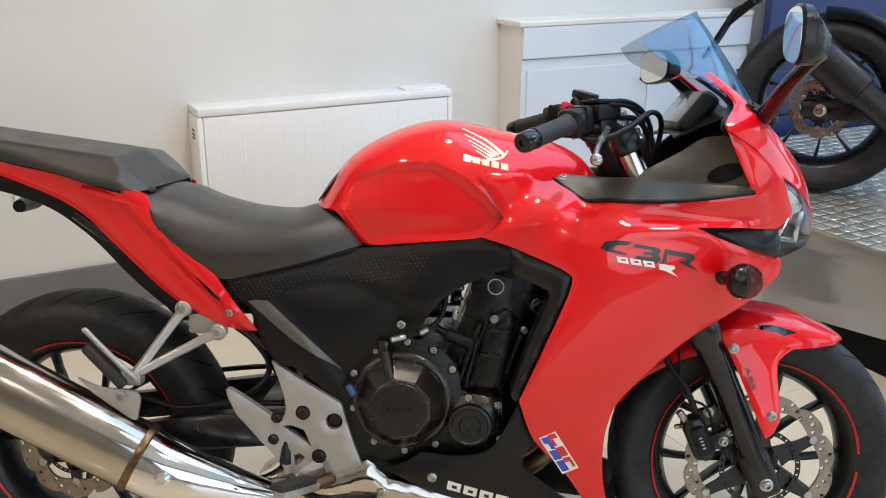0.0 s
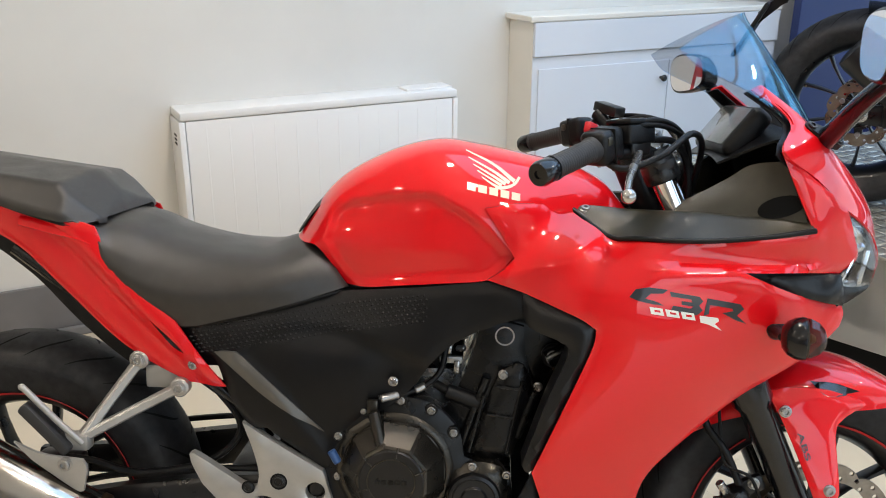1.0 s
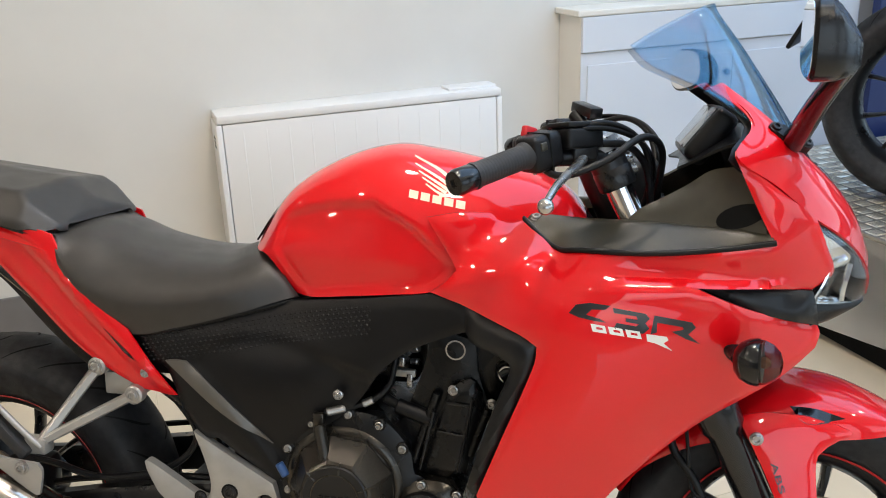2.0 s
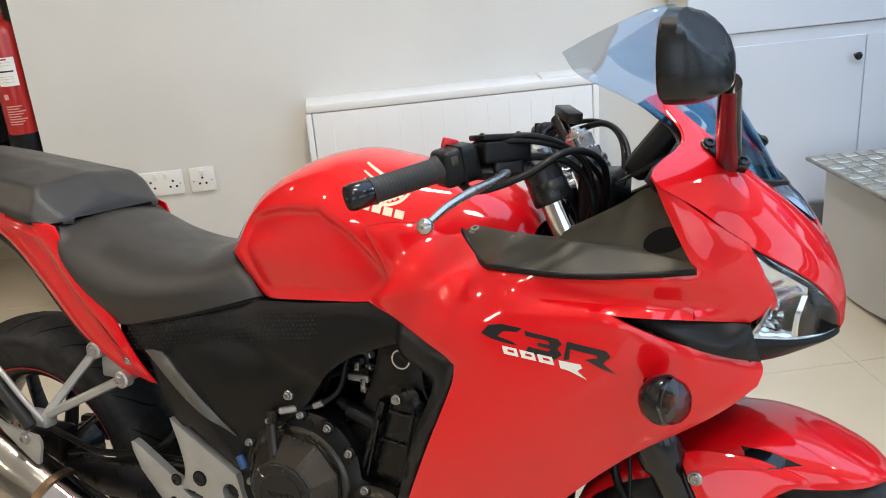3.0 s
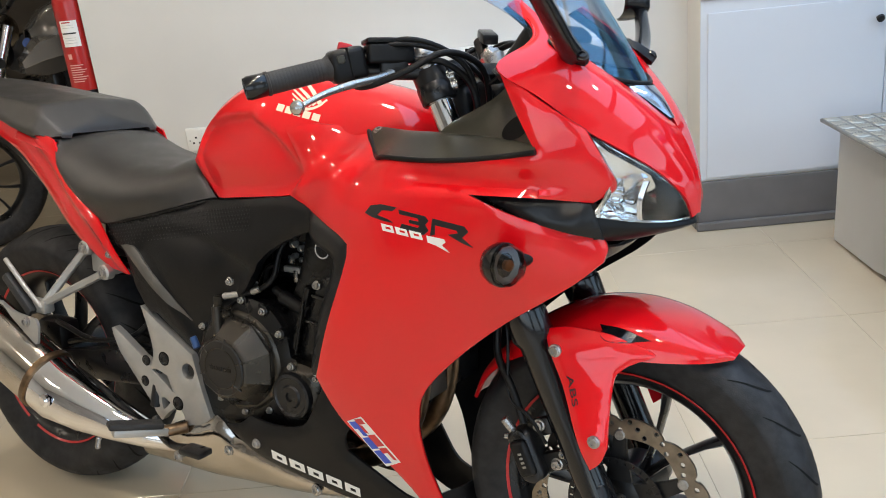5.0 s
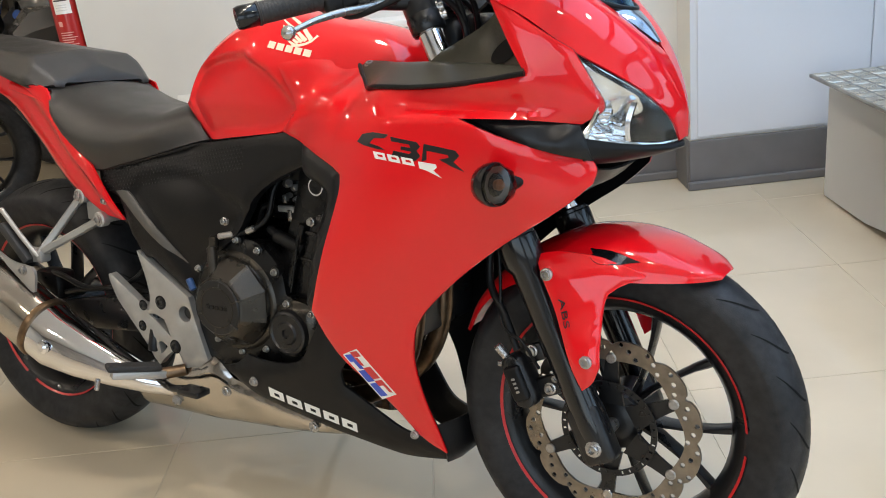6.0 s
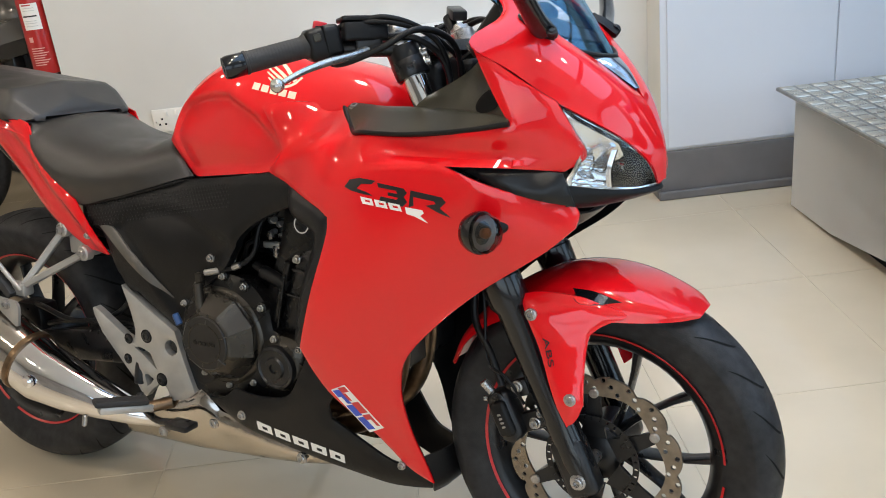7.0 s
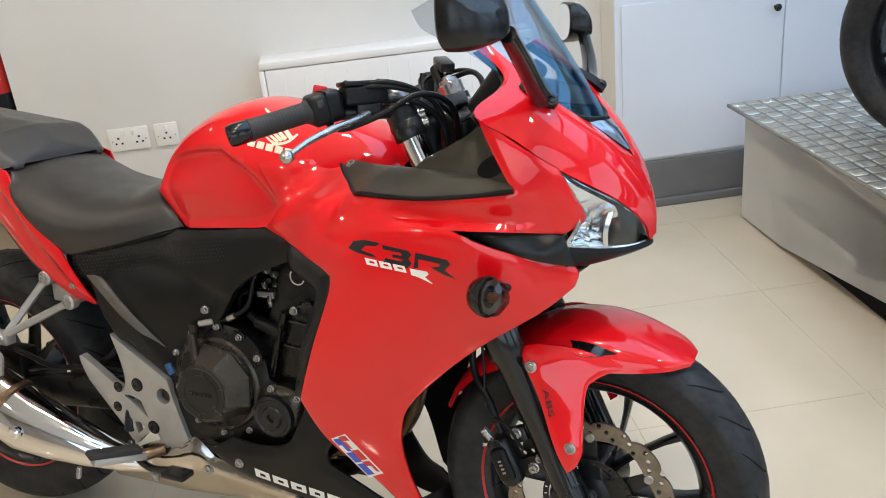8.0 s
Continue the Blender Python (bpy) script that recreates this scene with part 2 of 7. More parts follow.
def thin_plate(ctrl, ease=2e-4):
    """Side depth over (x, z) as a smooth plate through control points (x, z, depth)."""
    c = np.array(ctrl, float)
    def u(r):
        return np.where(r > 1e-9, r * r * np.log(np.maximum(r, 1e-9)), 0)
    n = len(c)
    k = u(np.linalg.norm(c[:, None, :2] - c[None, :, :2], axis=2)) + np.eye(n) * ease
    p = np.c_[np.ones(n), c[:, :2]]
    w = np.linalg.solve(np.block([[k, p], [p.T, np.zeros((3, 3))]]), np.r_[c[:, 2], 0, 0, 0])

    def depth(x, z):
        q = np.array([x, z])
        return float(u(np.linalg.norm(c[:, :2] - q, axis=1)) @ w[:n] + w[n] + w[n + 1] * x + w[n + 2] * z)
    return depth


def outline(*curves, n=6):
    """A closed outline from smooth runs that meet in corners: each run starts at a corner, and the next one's first point ends it."""
    pts = []
    for c, d in zip(curves, curves[1:] + curves[:1]):
        pts += cr(list(c) + [d[0]], n)[:-1]
    return [tuple(p) for p in pts]


def inside(pts, x, z):
    hit = False
    for (x0, z0), (x1, z1) in zip(pts, pts[1:] + pts[:1]):
        if (z0 > z) != (z1 > z) and x < (x1 - x0) * (z - z0) / (z1 - z0) + x0:
            hit = not hit
    return hit


def gap_to(pts, x, z):
    p = np.array(pts)
    d = np.roll(p, -1, 0) - p
    q = np.array([x, z]) - p
    t = np.clip((q * d).sum(1) / np.maximum((d * d).sum(1), 1e-12), 0, 1)
    return float(np.min(np.linalg.norm(q - d * t[:, None], axis=1)))


def shell(bm, pts, depth, thick=0.004, step=0.012, holes=(), roll=0.004, side=-1):
    """A moulded panel: an outline in (x, z), its outer face at y = side * depth(x, z), its rim rolled in."""
    from_xy = [Vector(p) for p in pts]
    edges = [(i, (i + 1) % len(pts)) for i in range(len(pts))]
    base = len(pts)
    for h in holes:
        from_xy += [Vector(p) for p in h]
        edges += [(base + i, base + (i + 1) % len(h)) for i in range(len(h))]
        base += len(h)
    loops = [pts, *holes]
    xs, zs = [p[0] for p in pts], [p[1] for p in pts]
    row = 0
    z = min(zs) + step * 0.5
    while z < max(zs):
        x = min(xs) + (step * 0.5 if row % 2 else 0)
        while x < max(xs):
            if inside(pts, x, z) and not any(inside(h, x, z) for h in holes) and min(gap_to(l, x, z) for l in loops) > step * 0.55:
                from_xy.append(Vector((x, z)))
            x += step
        z += step * 0.866
        row += 1
    from mathutils.geometry import delaunay_2d_cdt
    v2, _, faces, *_ = delaunay_2d_cdt(from_xy, edges, [], 0, 1e-6)
    keep = []
    for f in faces:
        c = sum((v2[i] for i in f), Vector((0, 0))) / len(f)
        if inside(pts, c.x, c.y) and not any(inside(h, c.x, c.y) for h in holes):
            keep.append(f)
    def y_of(p):
        d = min(gap_to(l, p.x, p.y) for l in loops)
        drop = roll * (1 - min(1, d / max(roll * 1.6, 1e-6))) ** 2 if roll else 0
        return depth(p.x, p.y) - drop
    ys = [y_of(p) for p in v2]
    front = [bm.verts.new((p.x, side * y, p.y)) for p, y in zip(v2, ys)]
    back = [bm.verts.new((p.x, side * (y - thick), p.y)) for p, y in zip(v2, ys)]
    count = {}
    for f in keep:
        bm.faces.new([front[i] for i in f])
        bm.faces.new([back[i] for i in reversed(f)])
        for a, b in zip(f, f[1:] + f[:1]):
            count[(a, b)] = count.get((a, b), 0) + 1
    for a, b in list(count):
        if (b, a) not in count:
            bm.faces.new((front[b], front[a], back[a], back[b]))
    loose = [v for v in bm.verts if not v.link_faces]
    bmesh.ops.delete(bm, geom=loose, context="VERTS")
    bmesh.ops.recalc_face_normals(bm, faces=bm.faces)
    return bm


def body(stations, n_long=6, n_round=6, crown=0.62, rise=0.84, flat=0.0):
    """Half-sections (x, y, z at foot; x, y, z at the widest; x, z at the ridge), skinned over both sides: rows of points."""
    rows = []
    for xb, yb, zb, xm, ym, zm, xt, zt in stations:
        sh = (xm + (xt - xm) * 0.6, ym * crown, zm + (zt - zm) * rise)
        half = [(xb, yb, zb), (xm, ym, zm), sh, (xt, 0, zt)]
        other = [(p[0], -p[1], p[2]) for p in half[-2::-1]]
        rows.append(half + other)
    return spline_grid(rows, n_long, n_round)


def faceted(rows, planes):
    """Press a grid's points back onto planes (point, normal), mirrored over y, which leaves flat facets."""
    out = []
    for r in rows:
        line = []
        for p in r:
            q = Vector(p)
            sy = -1 if q.y > 0 else 1
            q.y *= sy
            for at, nor in planes:
                n = Vector(nor).normalized()
                over = (q - Vector(at)).dot(n)
                if over > 0:
                    q -= n * over
            q.y *= sy
            line.append(tuple(q))
        out.append(line)
    return out


def mirrored(ob, name=None, parent=None):
    """The other side's twin of a part."""
    me = ob.data.copy()
    me.transform(Matrix.Diagonal((1, -1, 1, 1)))
    me.flip_normals()
    twin = new(name or ob.name, me)
    twin.parent = parent or ob.parent
    if ob.get("label"):
        twin["label"] = ob["label"]
    return twin


def bolt(parent, p, way=(0, -1, 0), r=0.006, h=0.005, mat=None, name="bolt", socket=True):
    bm = bmesh.new()
    w = Vector(way).normalized()
    a = Vector(p) - w * 0.004
    b = Vector(p) + w * h
    length = (b - a).length
    prof = [(0, r * 1.35), (0.004, r * 1.35), (0.005, r), (length - 0.001, r), (length, r * 0.85)]
    if socket:
        prof += [(length, r * 0.55), (length - h * 0.6, r * 0.5)]
    lathe(bm, prof, a, b, 12)
    return part(name, bm, mat or BOLT, parent)

# ---- the room ----
DIM_PAINT = material("grey_wall_paint", (0.46, 0.455, 0.45), 0.6, stain=0.2, stain_scale=1.5)


def wall_piece(name, lo, hi, mat, label, bevel=0.0, cat="wall"):
    bm = bmesh.new()
    box(bm, lo, hi, bevel)
    ob = part(name, bm, mat, m=ROOM, smooth=False)
    return tagged(ob, label, cat, kind="structure")


TS, TQ, TW = -0.39, -1.40, 0.599
BACK, END, TOP = 0.165, -2.17, 3.0
LEFT, RIGHT, FRONT, FAR = -7.0, 4.8, -6.2, 5.0
floor = wall_piece("floor", (LEFT - 0.2, FRONT - 0.2, -0.2), (RIGHT + 0.2, FAR + 0.2, -0.0015), GROUT, "pale polished porcelain tiled showroom floor", cat="floor")
wall_piece("wall_north", (END, BACK, 0), (RIGHT, BACK + 0.14, TOP), WALL_PAINT, "plain off-white painted showroom wall")
wall_piece("wall_far", (LEFT, FAR, 0), (RIGHT, FAR + 0.14, TOP), material("brown_wall_paint", (0.10, 0.085, 0.07), 0.7, stain=0.2, stain_scale=1.2), "dim brown wall of the space behind")
SKY = (-0.7, 4.4, -3.2, -0.3)
bm = bmesh.new()
for lo, hi in (((LEFT, FRONT), (SKY[0], FAR)), ((SKY[1], FRONT), (RIGHT, FAR)), ((SKY[0], FRONT), (SKY[1], SKY[2])), ((SKY[0], SKY[3]), (SKY[1], FAR))):
    box(bm, (*lo, TOP), (*hi, TOP + 0.12))
tagged(part("ceiling", bm, CEILING, m=ROOM, smooth=False), "white showroom ceiling with a glazed roof light", "ceiling", kind="structure")
rl = thing("window_roof", "long glazed roof light with dark glazing bars", "window", ROOM, kind="structure")
for k in range(4):
    s = SKY[0] + (SKY[1] - SKY[0]) * k / 3
    bm = bmesh.new(); box(bm, (s - 0.03, SKY[2], TOP - 0.02), (s + 0.03, SKY[3], TOP + 0.05), 0.004); part("glazing_bar", bm, BLACK_METAL, rl, smooth=False)


def window_wall(name, along, at, a0, a1, openings, thick=0.2):
    """A wall with glazed shop-front openings. along: 's' runs along s at q = at, 'q' runs along q at s = at."""
    def rect(bm, u0, u1, z0, z1):
        lo, hi = ((u0, at - thick, z0), (u1, at, z1)) if along == "s" else ((at, u0, z0), (at + thick, u1, z1))
        box(bm, lo, hi)
    bm = bmesh.new()
    edge = a0
    for u0, u1, z0, z1 in openings:
        rect(bm, edge, u0, 0, TOP)
        rect(bm, u0, u1, 0, z0)
        rect(bm, u0, u1, z1, TOP)
        edge = u1
    rect(bm, edge, a1, 0, TOP)
    ob = part(name, bm, DIM_PAINT, m=ROOM, smooth=False)
    tagged(ob, "shop-front wall with tall glazed openings", "wall", kind="structure")
    for k, (u0, u1, z0, z1) in enumerate(openings):
        fr = thing("window_%d" % (k + 1), "tall dark-framed shop window", "window", ROOM, kind="structure")
        posts = [u0 + (u1 - u0) * i / 3 for i in range(4)]
        for p in posts:
            bm = bmesh.new()
            w = 0.035
            lo, hi = ((p - w, at - 0.13, z0), (p + w, at - 0.06, z1)) if along == "s" else ((at + 0.06, p - w, z0), (at + 0.13, p + w, z1))
            box(bm, lo, hi, 0.004)
            part("post", bm, BLACK_METAL, fr, smooth=False)
        for z in (z0 + 0.03, z1 - 0.6, z1 - 0.03):
            bm = bmesh.new()
            lo, hi = ((u0, at - 0.125, z - 0.03), (u1, at - 0.065, z + 0.03)) if along == "s" else ((at + 0.065, u0, z - 0.03), (at + 0.125, u1, z + 0.03))
            box(bm, lo, hi, 0.004)
            part("rail", bm, BLACK_METAL, fr, smooth=False)


window_wall("wall_south", "s", FRONT, LEFT, RIGHT, [(-3.0, 0.4, 0.3, 2.7), (1.0, 4.4, 0.3, 2.7)])
# unseen wall, made pale so that it throws light back at bike and platform
wall_piece("wall_west", (LEFT - 0.14, FRONT, 0), (LEFT, FAR, TOP), WALL_PAINT, "unseen off-white side wall that bounces light")
window_wall("wall_east", "q", RIGHT, FRONT, FAR, [(-5.4, -2.2, 0.3, 2.7), (-1.7, -0.3, 0.3, 2.7)])
ground = bmesh.new()
box(ground, (-60, -60, -0.5), (60, 60, -0.25))
tagged(part("ground", ground, material("street", (0.10, 0.10, 0.10), 0.8, grain=0.3, grain_scale=2), m=ROOM, smooth=False), "grey street outside the shop windows", "ground", kind="structure")

for s0, s1, qf in ((END, 0.0, BACK), (0.0, 2.6, 0.0)):
    side = "skirting along the wall foot" if s0 < -1 else "skirting along the cabinet foot"
    wall_piece("baseboard", (s0 + (0.0 if s0 < -1 else -0.006), qf - 0.014, 0.03), (s1, qf - 0.001, 0.186), SKIRT, "dark grey painted " + side, 0.003, "skirting")
    wall_piece("trim", (s0 - 0.015, qf - 0.032, 0.0), (s1, qf - 0.0145, 0.034), SKIRT, "grey bead at the foot of the skirting", 0.006, "skirting")
wall_piece("baseboard", (-0.014, 0.0, 0.0), (-0.001, BACK - 0.002, 0.186), SKIRT, "dark grey painted skirting return", 0.003, "skirting")

# boxed-in cabinet with a ledge
cab = thing("cabinet", "white painted built-in wall cabinet with a cream ledge", "cabinet", ROOM)
CR = 1.22
bm = bmesh.new(); box(bm, (0, 0.0, 0.0), (CR, BACK - 0.002, 0.957), 0.003); part("body", bm, SHELF_PAINT, cab, smooth=False)
bm = bmesh.new(); box(bm, (-0.02, -0.018, 0.957), (CR + 0.01, BACK - 0.002, 0.980), 0.005); part("ledge", bm, SHELF_PAINT, cab, "cream painted ledge", smooth=False)
bm = bmesh.new(); box(bm, (0.001, -0.016, 0.833), (CR, -0.001, 0.956), 0.002); part("top_rail", bm, WOOD_PAINT, cab, smooth=False)
bm = bmesh.new(); box(bm, (0.001, -0.006, 0.19), (CR, -0.0005, 0.829), 0.001); part("face_frame", bm, WOOD_PAINT, cab, smooth=False)
for u0, u1 in ((0.025, 0.640), (0.645, 1.20)):
    bm = bmesh.new(); box(bm, (u0, -0.0125, 0.20), (u1, -0.0065, 0.786), 0.0015); d = part("door", bm, WOOD_PAINT, cab, smooth=False)
    ks = u1 - 0.035
    bm = bmesh.new(); lathe(bm, [(0, 0.006), (0.012, 0.006), (0.016, 0.012), (0.024, 0.014), (0.030, 0.009), (0.031, 0.0)][:-1], (ks, -0.012, 0.718), (ks, -0.05, 0.718), 16)
    part("knob", bm, BLACK_METAL, d, "small dark bronze knob")
navy = thing("display_board", "dark navy blue upright display board", "board", ROOM)
bm = bmesh.new(); box(bm, (CR + 0.02, -0.10, 0.0), (CR + 1.0, -0.06, 2.3), 0.004); part("board", bm, NAVY, navy, smooth=False)

# electric panel radiator
rad = thing("radiator", "white slim electric panel radiator on the wall", "radiator", ROOM @ Matrix.Translation((0, 0.026, 0)))
R0, R1, RZ0, RZ1 = -1.284, -0.290, 0.26, 0.733
bm = bmesh.new(); box(bm, (R0 + 0.022, 0.004, RZ0), (R1 - 0.022, 0.135, RZ1 - 0.03), 0.004); part("body", bm, ENAMEL, rad)
for k in range(12):
    u = R0 + 0.085 + k * (R1 - R0 - 0.17) / 11
    bm = bmesh.new(); box(bm, (u - 0.003, 0.0033, RZ0 + 0.02), (u + 0.003, 0.0055, RZ1 - 0.055), 0.0014); part("rib", bm, ENAMEL, rad)
bm = bmesh.new(); box(bm, (R0 + 0.004, 0.0, RZ1 - 0.028), (R1 - 0.004, 0.14, RZ1), 0.006); part("top_cap", bm, ENAMEL, rad, "white top grille cap")
for u0, u1 in ((R0, R0 + 0.02), (R1 - 0.02, R1)):
    bm = bmesh.new(); box(bm, (u0, 0.002, RZ0 - 0.004), (u1, 0.14, RZ1 - 0.03), 0.004); e = part("end_cap", bm, ENAMEL, rad)
    # slots are thin solid boxes, coloured as dark as their shade
    for j in range(3):
        bm = bmesh.new(); box(bm, (u0 - 0.0008, 0.05, RZ1 - 0.085 - j * 0.014), (u0 + 0.001, 0.085, RZ1 - 0.078 - j * 0.014)); part("slot", bm, DARK, e, smooth=False)
bm = bmesh.new(); box(bm, (R1 - 0.19, 0.03, RZ1 - 0.001), (R1 - 0.01, 0.11, RZ1 + 0.009), 0.003); part("control_lid", bm, ENAMEL, rad)


def socket_plate(s, width, gangs):
    t = thing("wall_socket", "white plastic %s wall socket plate" % ("double" if gangs == 2 else "single"), "socket", ROOM @ Matrix.Translation((s, BACK - 0.001, 0.490)), "sockets on the wall")
    bm = bmesh.new(); box(bm, (-width / 2, -0.010, -0.043), (width / 2, 0, 0.043), 0.004); part("plate", bm, SOCKET, t)
    for g in range(gangs):
        c = (g - (gangs - 1) / 2) * 0.075
        sw = c + (0.020 if g == 0 and gangs == 2 else -0.020 if gangs == 2 else 0.0)
        bm = bmesh.new(); box(bm, (sw - 0.006, -0.014, 0.016), (sw + 0.006, -0.009, 0.036), 0.0015); part("switch", bm, SOCKET, t)
        # pin holes are not cut: small boxes carry their shade as colour
        for dx, dz in ((0, 0.006), (-0.011, -0.014), (0.011, -0.014)):
            bm = bmesh.new(); box(bm, (c + dx - 0.0035, -0.0106, dz - 0.003), (c + dx + 0.0035, -0.0095, dz + 0.004)); part("pin_hole", bm, DARK, t, smooth=False)
    for sx in (-1, 1):
        bm = bmesh.new(); rod(bm, (sx * (width / 2 - 0.012), -0.0095, -0.004), (sx * (width / 2 - 0.012), -0.011, -0.004), 0.003, seg=8); part("screw", bm, BOLT, t)


socket_plate(-1.806, 0.146, 2)
socket_plate(-1.668, 0.086, 1)

# display platform
PS, PQ, PZ = 0.353, -0.186, 0.429
plat = thing("display_platform", "white panelled display platform topped with chequer plate", "platform", ROOM)
P1, P2 = 3.6, -2.3
bm = bmesh.new(); box(bm, (PS, P2, PZ - 0.012), (P1, PQ, PZ), 0.003); part("deck", bm, PLATE, plat, "worn aluminium chequer plate deck", smooth=False)
bm = bmesh.new()
vs = [bm.verts.new(p) for p in ((PS + 0.05, PQ - 0.05, 0.008), (PS + 0.05, PQ - 0.36, 0.014), (PS + 0.05, P2 + 0.05, 0.25), (PS + 0.05, P2 + 0.05, PZ - 0.013), (PS + 0.05, PQ - 0.05, PZ - 0.013))]
f = bm.faces.new(vs); bmesh.ops.solidify(bm, geom=[f], thickness=0.018); bmesh.ops.recalc_face_normals(bm, faces=bm.faces)
part("side_panel", bm, PANEL, plat, smooth=False)
bm = bmesh.new(); box(bm, (PS + 0.07, PQ - 0.068, 0.012), (P1 - 0.05, PQ - 0.05, PZ - 0.013), 0.002); part("back_panel", bm, PANEL, plat, smooth=False)
bm = bmesh.new(); box(bm, (PS + 0.08, P2 + 0.05, 0.012), (P1 - 0.05, P2 + 0.068, PZ - 0.013), 0.002); part("front_panel", bm, PANEL, plat, smooth=False)
# the shade under the raised panel is painted into the plinth's colour
bm = bmesh.new(); box(bm, (PS + 0.10, P2 + 0.12, 0.0), (P1 - 0.1, PQ - 0.09, 0.2), 0.0); part("plinth", bm, DARK, plat, smooth=False)
# raised chequers: cells of five short bars, turned by a quarter from cell to cell
bm = bmesh.new()
PITCH = 0.055
for i in range(int((P1 - PS - 0.03) / PITCH)):
    for j in range(int((PQ - P2) / PITCH)):
        u, v = PS + 0.030 + i * PITCH, PQ - 0.030 - j * PITCH
        if v < P2 + 0.02:
            continue
        turn = (i + j) % 2
        for k in range(5):
            o = (k - 2) * 0.0092
            L, w, h = 0.0225, 0.0034, 0.0026
            base = [(o + w * q, L * p) if turn else (L * p, o + w * q) for p, q in ((-1, -0.5), (-1, 0.5), (-0.8, 1), (0.8, 1), (1, 0.5), (1, -0.5), (0.8, -1), (-0.8, -1))]
            lo = [bm.verts.new((u + x, v + y, PZ)) for x, y in base]
            hi = [bm.verts.new((u + x * 0.86, v + y * 0.86, PZ + h)) for x, y in base]
            bm.faces.new(hi)
            for n in range(8):
                bm.faces.new((lo[n], lo[(n + 1) % 8], hi[(n + 1) % 8], hi[n]))
bmesh.ops.recalc_face_normals(bm, faces=bm.faces)
part("tread", bm, TREAD, plat, smooth=False)["kind"] = "stuff"

# lights
LAMP_DISC = glow("warm_downlight", (1.0, 0.82, 0.60), 30.0)
# the spot at (-0.9, -2.3) is an extra, added to brighten the platform's side
SPOTS = [(-5.2, -3.5, 24), (-5.2, -1.15, 24), (-3.0, -3.5, 9), (-3.0, -1.15, 10), (-0.9, -3.5, 11), (-0.9, -2.3, 13), (-0.9, -1.15, 19), (0.9, -3.5, 8), (1.9, -2.3, 11)]
for s, q, watts in SPOTS:
    dl = thing("downlight", "small round recessed ceiling downlight", "lamp", ROOM @ Matrix.Translation((s, q, TOP)), "downlights in the ceiling")
    bm = bmesh.new(); lathe(bm, [(0, 0.055), (0.006, 0.055), (0.008, 0.048), (0.004, 0.044), (0.002, 0.044)], (0, 0, 0), (0, 0, -0.05), 20); part("bezel", bm, ENAMEL, dl)
    bm = bmesh.new(); lathe(bm, [(0.0, 0.042), (0.004, 0.042)], (0, 0, -0.003), (0, 0, -0.05), 20); part("lamp_disc", bm, LAMP_DISC, dl)

# lamps behind the openings and in the downlights
for s, w in ((-1.3, 3.2), (2.7, 3.2)):
    lamp("window_light", ROOM @ pose(s, FRONT - 0.02, 1.5, 90, 0, 0), w, 2.3, 36 * DAY, (0.72, 0.86, 1.0))
for q, w in ((-3.8, 3.0), (-1.0, 1.3)):
    lamp("window_light", ROOM @ pose(RIGHT + 0.02, q, 1.5, 90, 0, 90), w, 2.3, 13 * w * DAY, (0.55, 0.76, 1.0))
lamp("roof_light", ROOM @ pose((SKY[0] + SKY[1]) / 2, (SKY[2] + SKY[3]) / 2, TOP + 0.10), SKY[1] - SKY[0], SKY[3] - SKY[2], 114 * DAY, (0.46, 0.69, 1.0))
for s, q, watts in SPOTS:
    lamp("ceiling_light", ROOM @ pose(s, q, TOP - 0.06), 0.16, 0.16, watts, (1.0, 0.88, 0.74), 165)
# added fill lamp for the space behind the wall; it has no fitting
lamp("ceiling_light", ROOM @ pose(-4.2, 2.0, TOP - 0.05), 0.16, 0.16, 5, (1.0, 0.88, 0.72))

# ---- the red motorcycle: x forward, y to its left, z up, leaning on its side stand ----
BIKE = pose(0.0113, 0.0670, 0.0264, -10.063, 0.163, -0.117)
bike = thing("motorcycle", "glossy red faired sports motorcycle leaning on its side stand", "motorcycle", BIKE)


def side_part(name, pts, depth, mat, thick=0.004, step=0.012, holes=(), roll=0.004, label="", both=True, parent=None):
    bm = bmesh.new()
    shell(bm, pts, depth, thick, step, holes, roll)
    ob = part(name, bm, mat, parent or bike, label)
    if both:
        mirrored(ob)
    return ob


def soft(a, b, x):
    t = min(1, max(0, (x - a) / (b - a)))
    return t * t * (3 - 2 * t)


# side fairing
fair_plate = thin_plate([
    (0.838, 0.740, 0.167), (0.832, 0.848, 0.164), (0.90, 0.852, 0.150), (0.88, 0.79, 0.170), (0.962, 0.853, 0.110), (0.98, 0.80, 0.194), (1.019, 0.818, 0.166), (1.06, 0.819, 0.199), (1.185, 0.825, 0.215), (1.313, 0.838, 0.212),
    (1.257, 0.954, 0.219), (1.372, 0.871, 0.176), (1.406, 0.789, 0.143), (1.376, 0.742, 0.150), (1.391, 0.680, 0.141), (1.004, 0.688, 0.228), (1.049, 0.737, 0.236), (1.106, 0.718, 0.234),
    (1.225, 0.702, 0.218), (1.30, 0.69, 0.195), (0.917, 0.440, 0.207), (0.96, 0.55, 0.225), (1.10, 0.58, 0.220), (1.20, 0.62, 0.202), (0.946, 0.357, 0.176), (1.034, 0.292, 0.139), (1.052, 0.202, 0.100),
    (1.106, 0.172, 0.090), (1.08, 0.35, 0.150), (1.09, 0.43, 0.172), (1.24, 0.57, 0.165)])


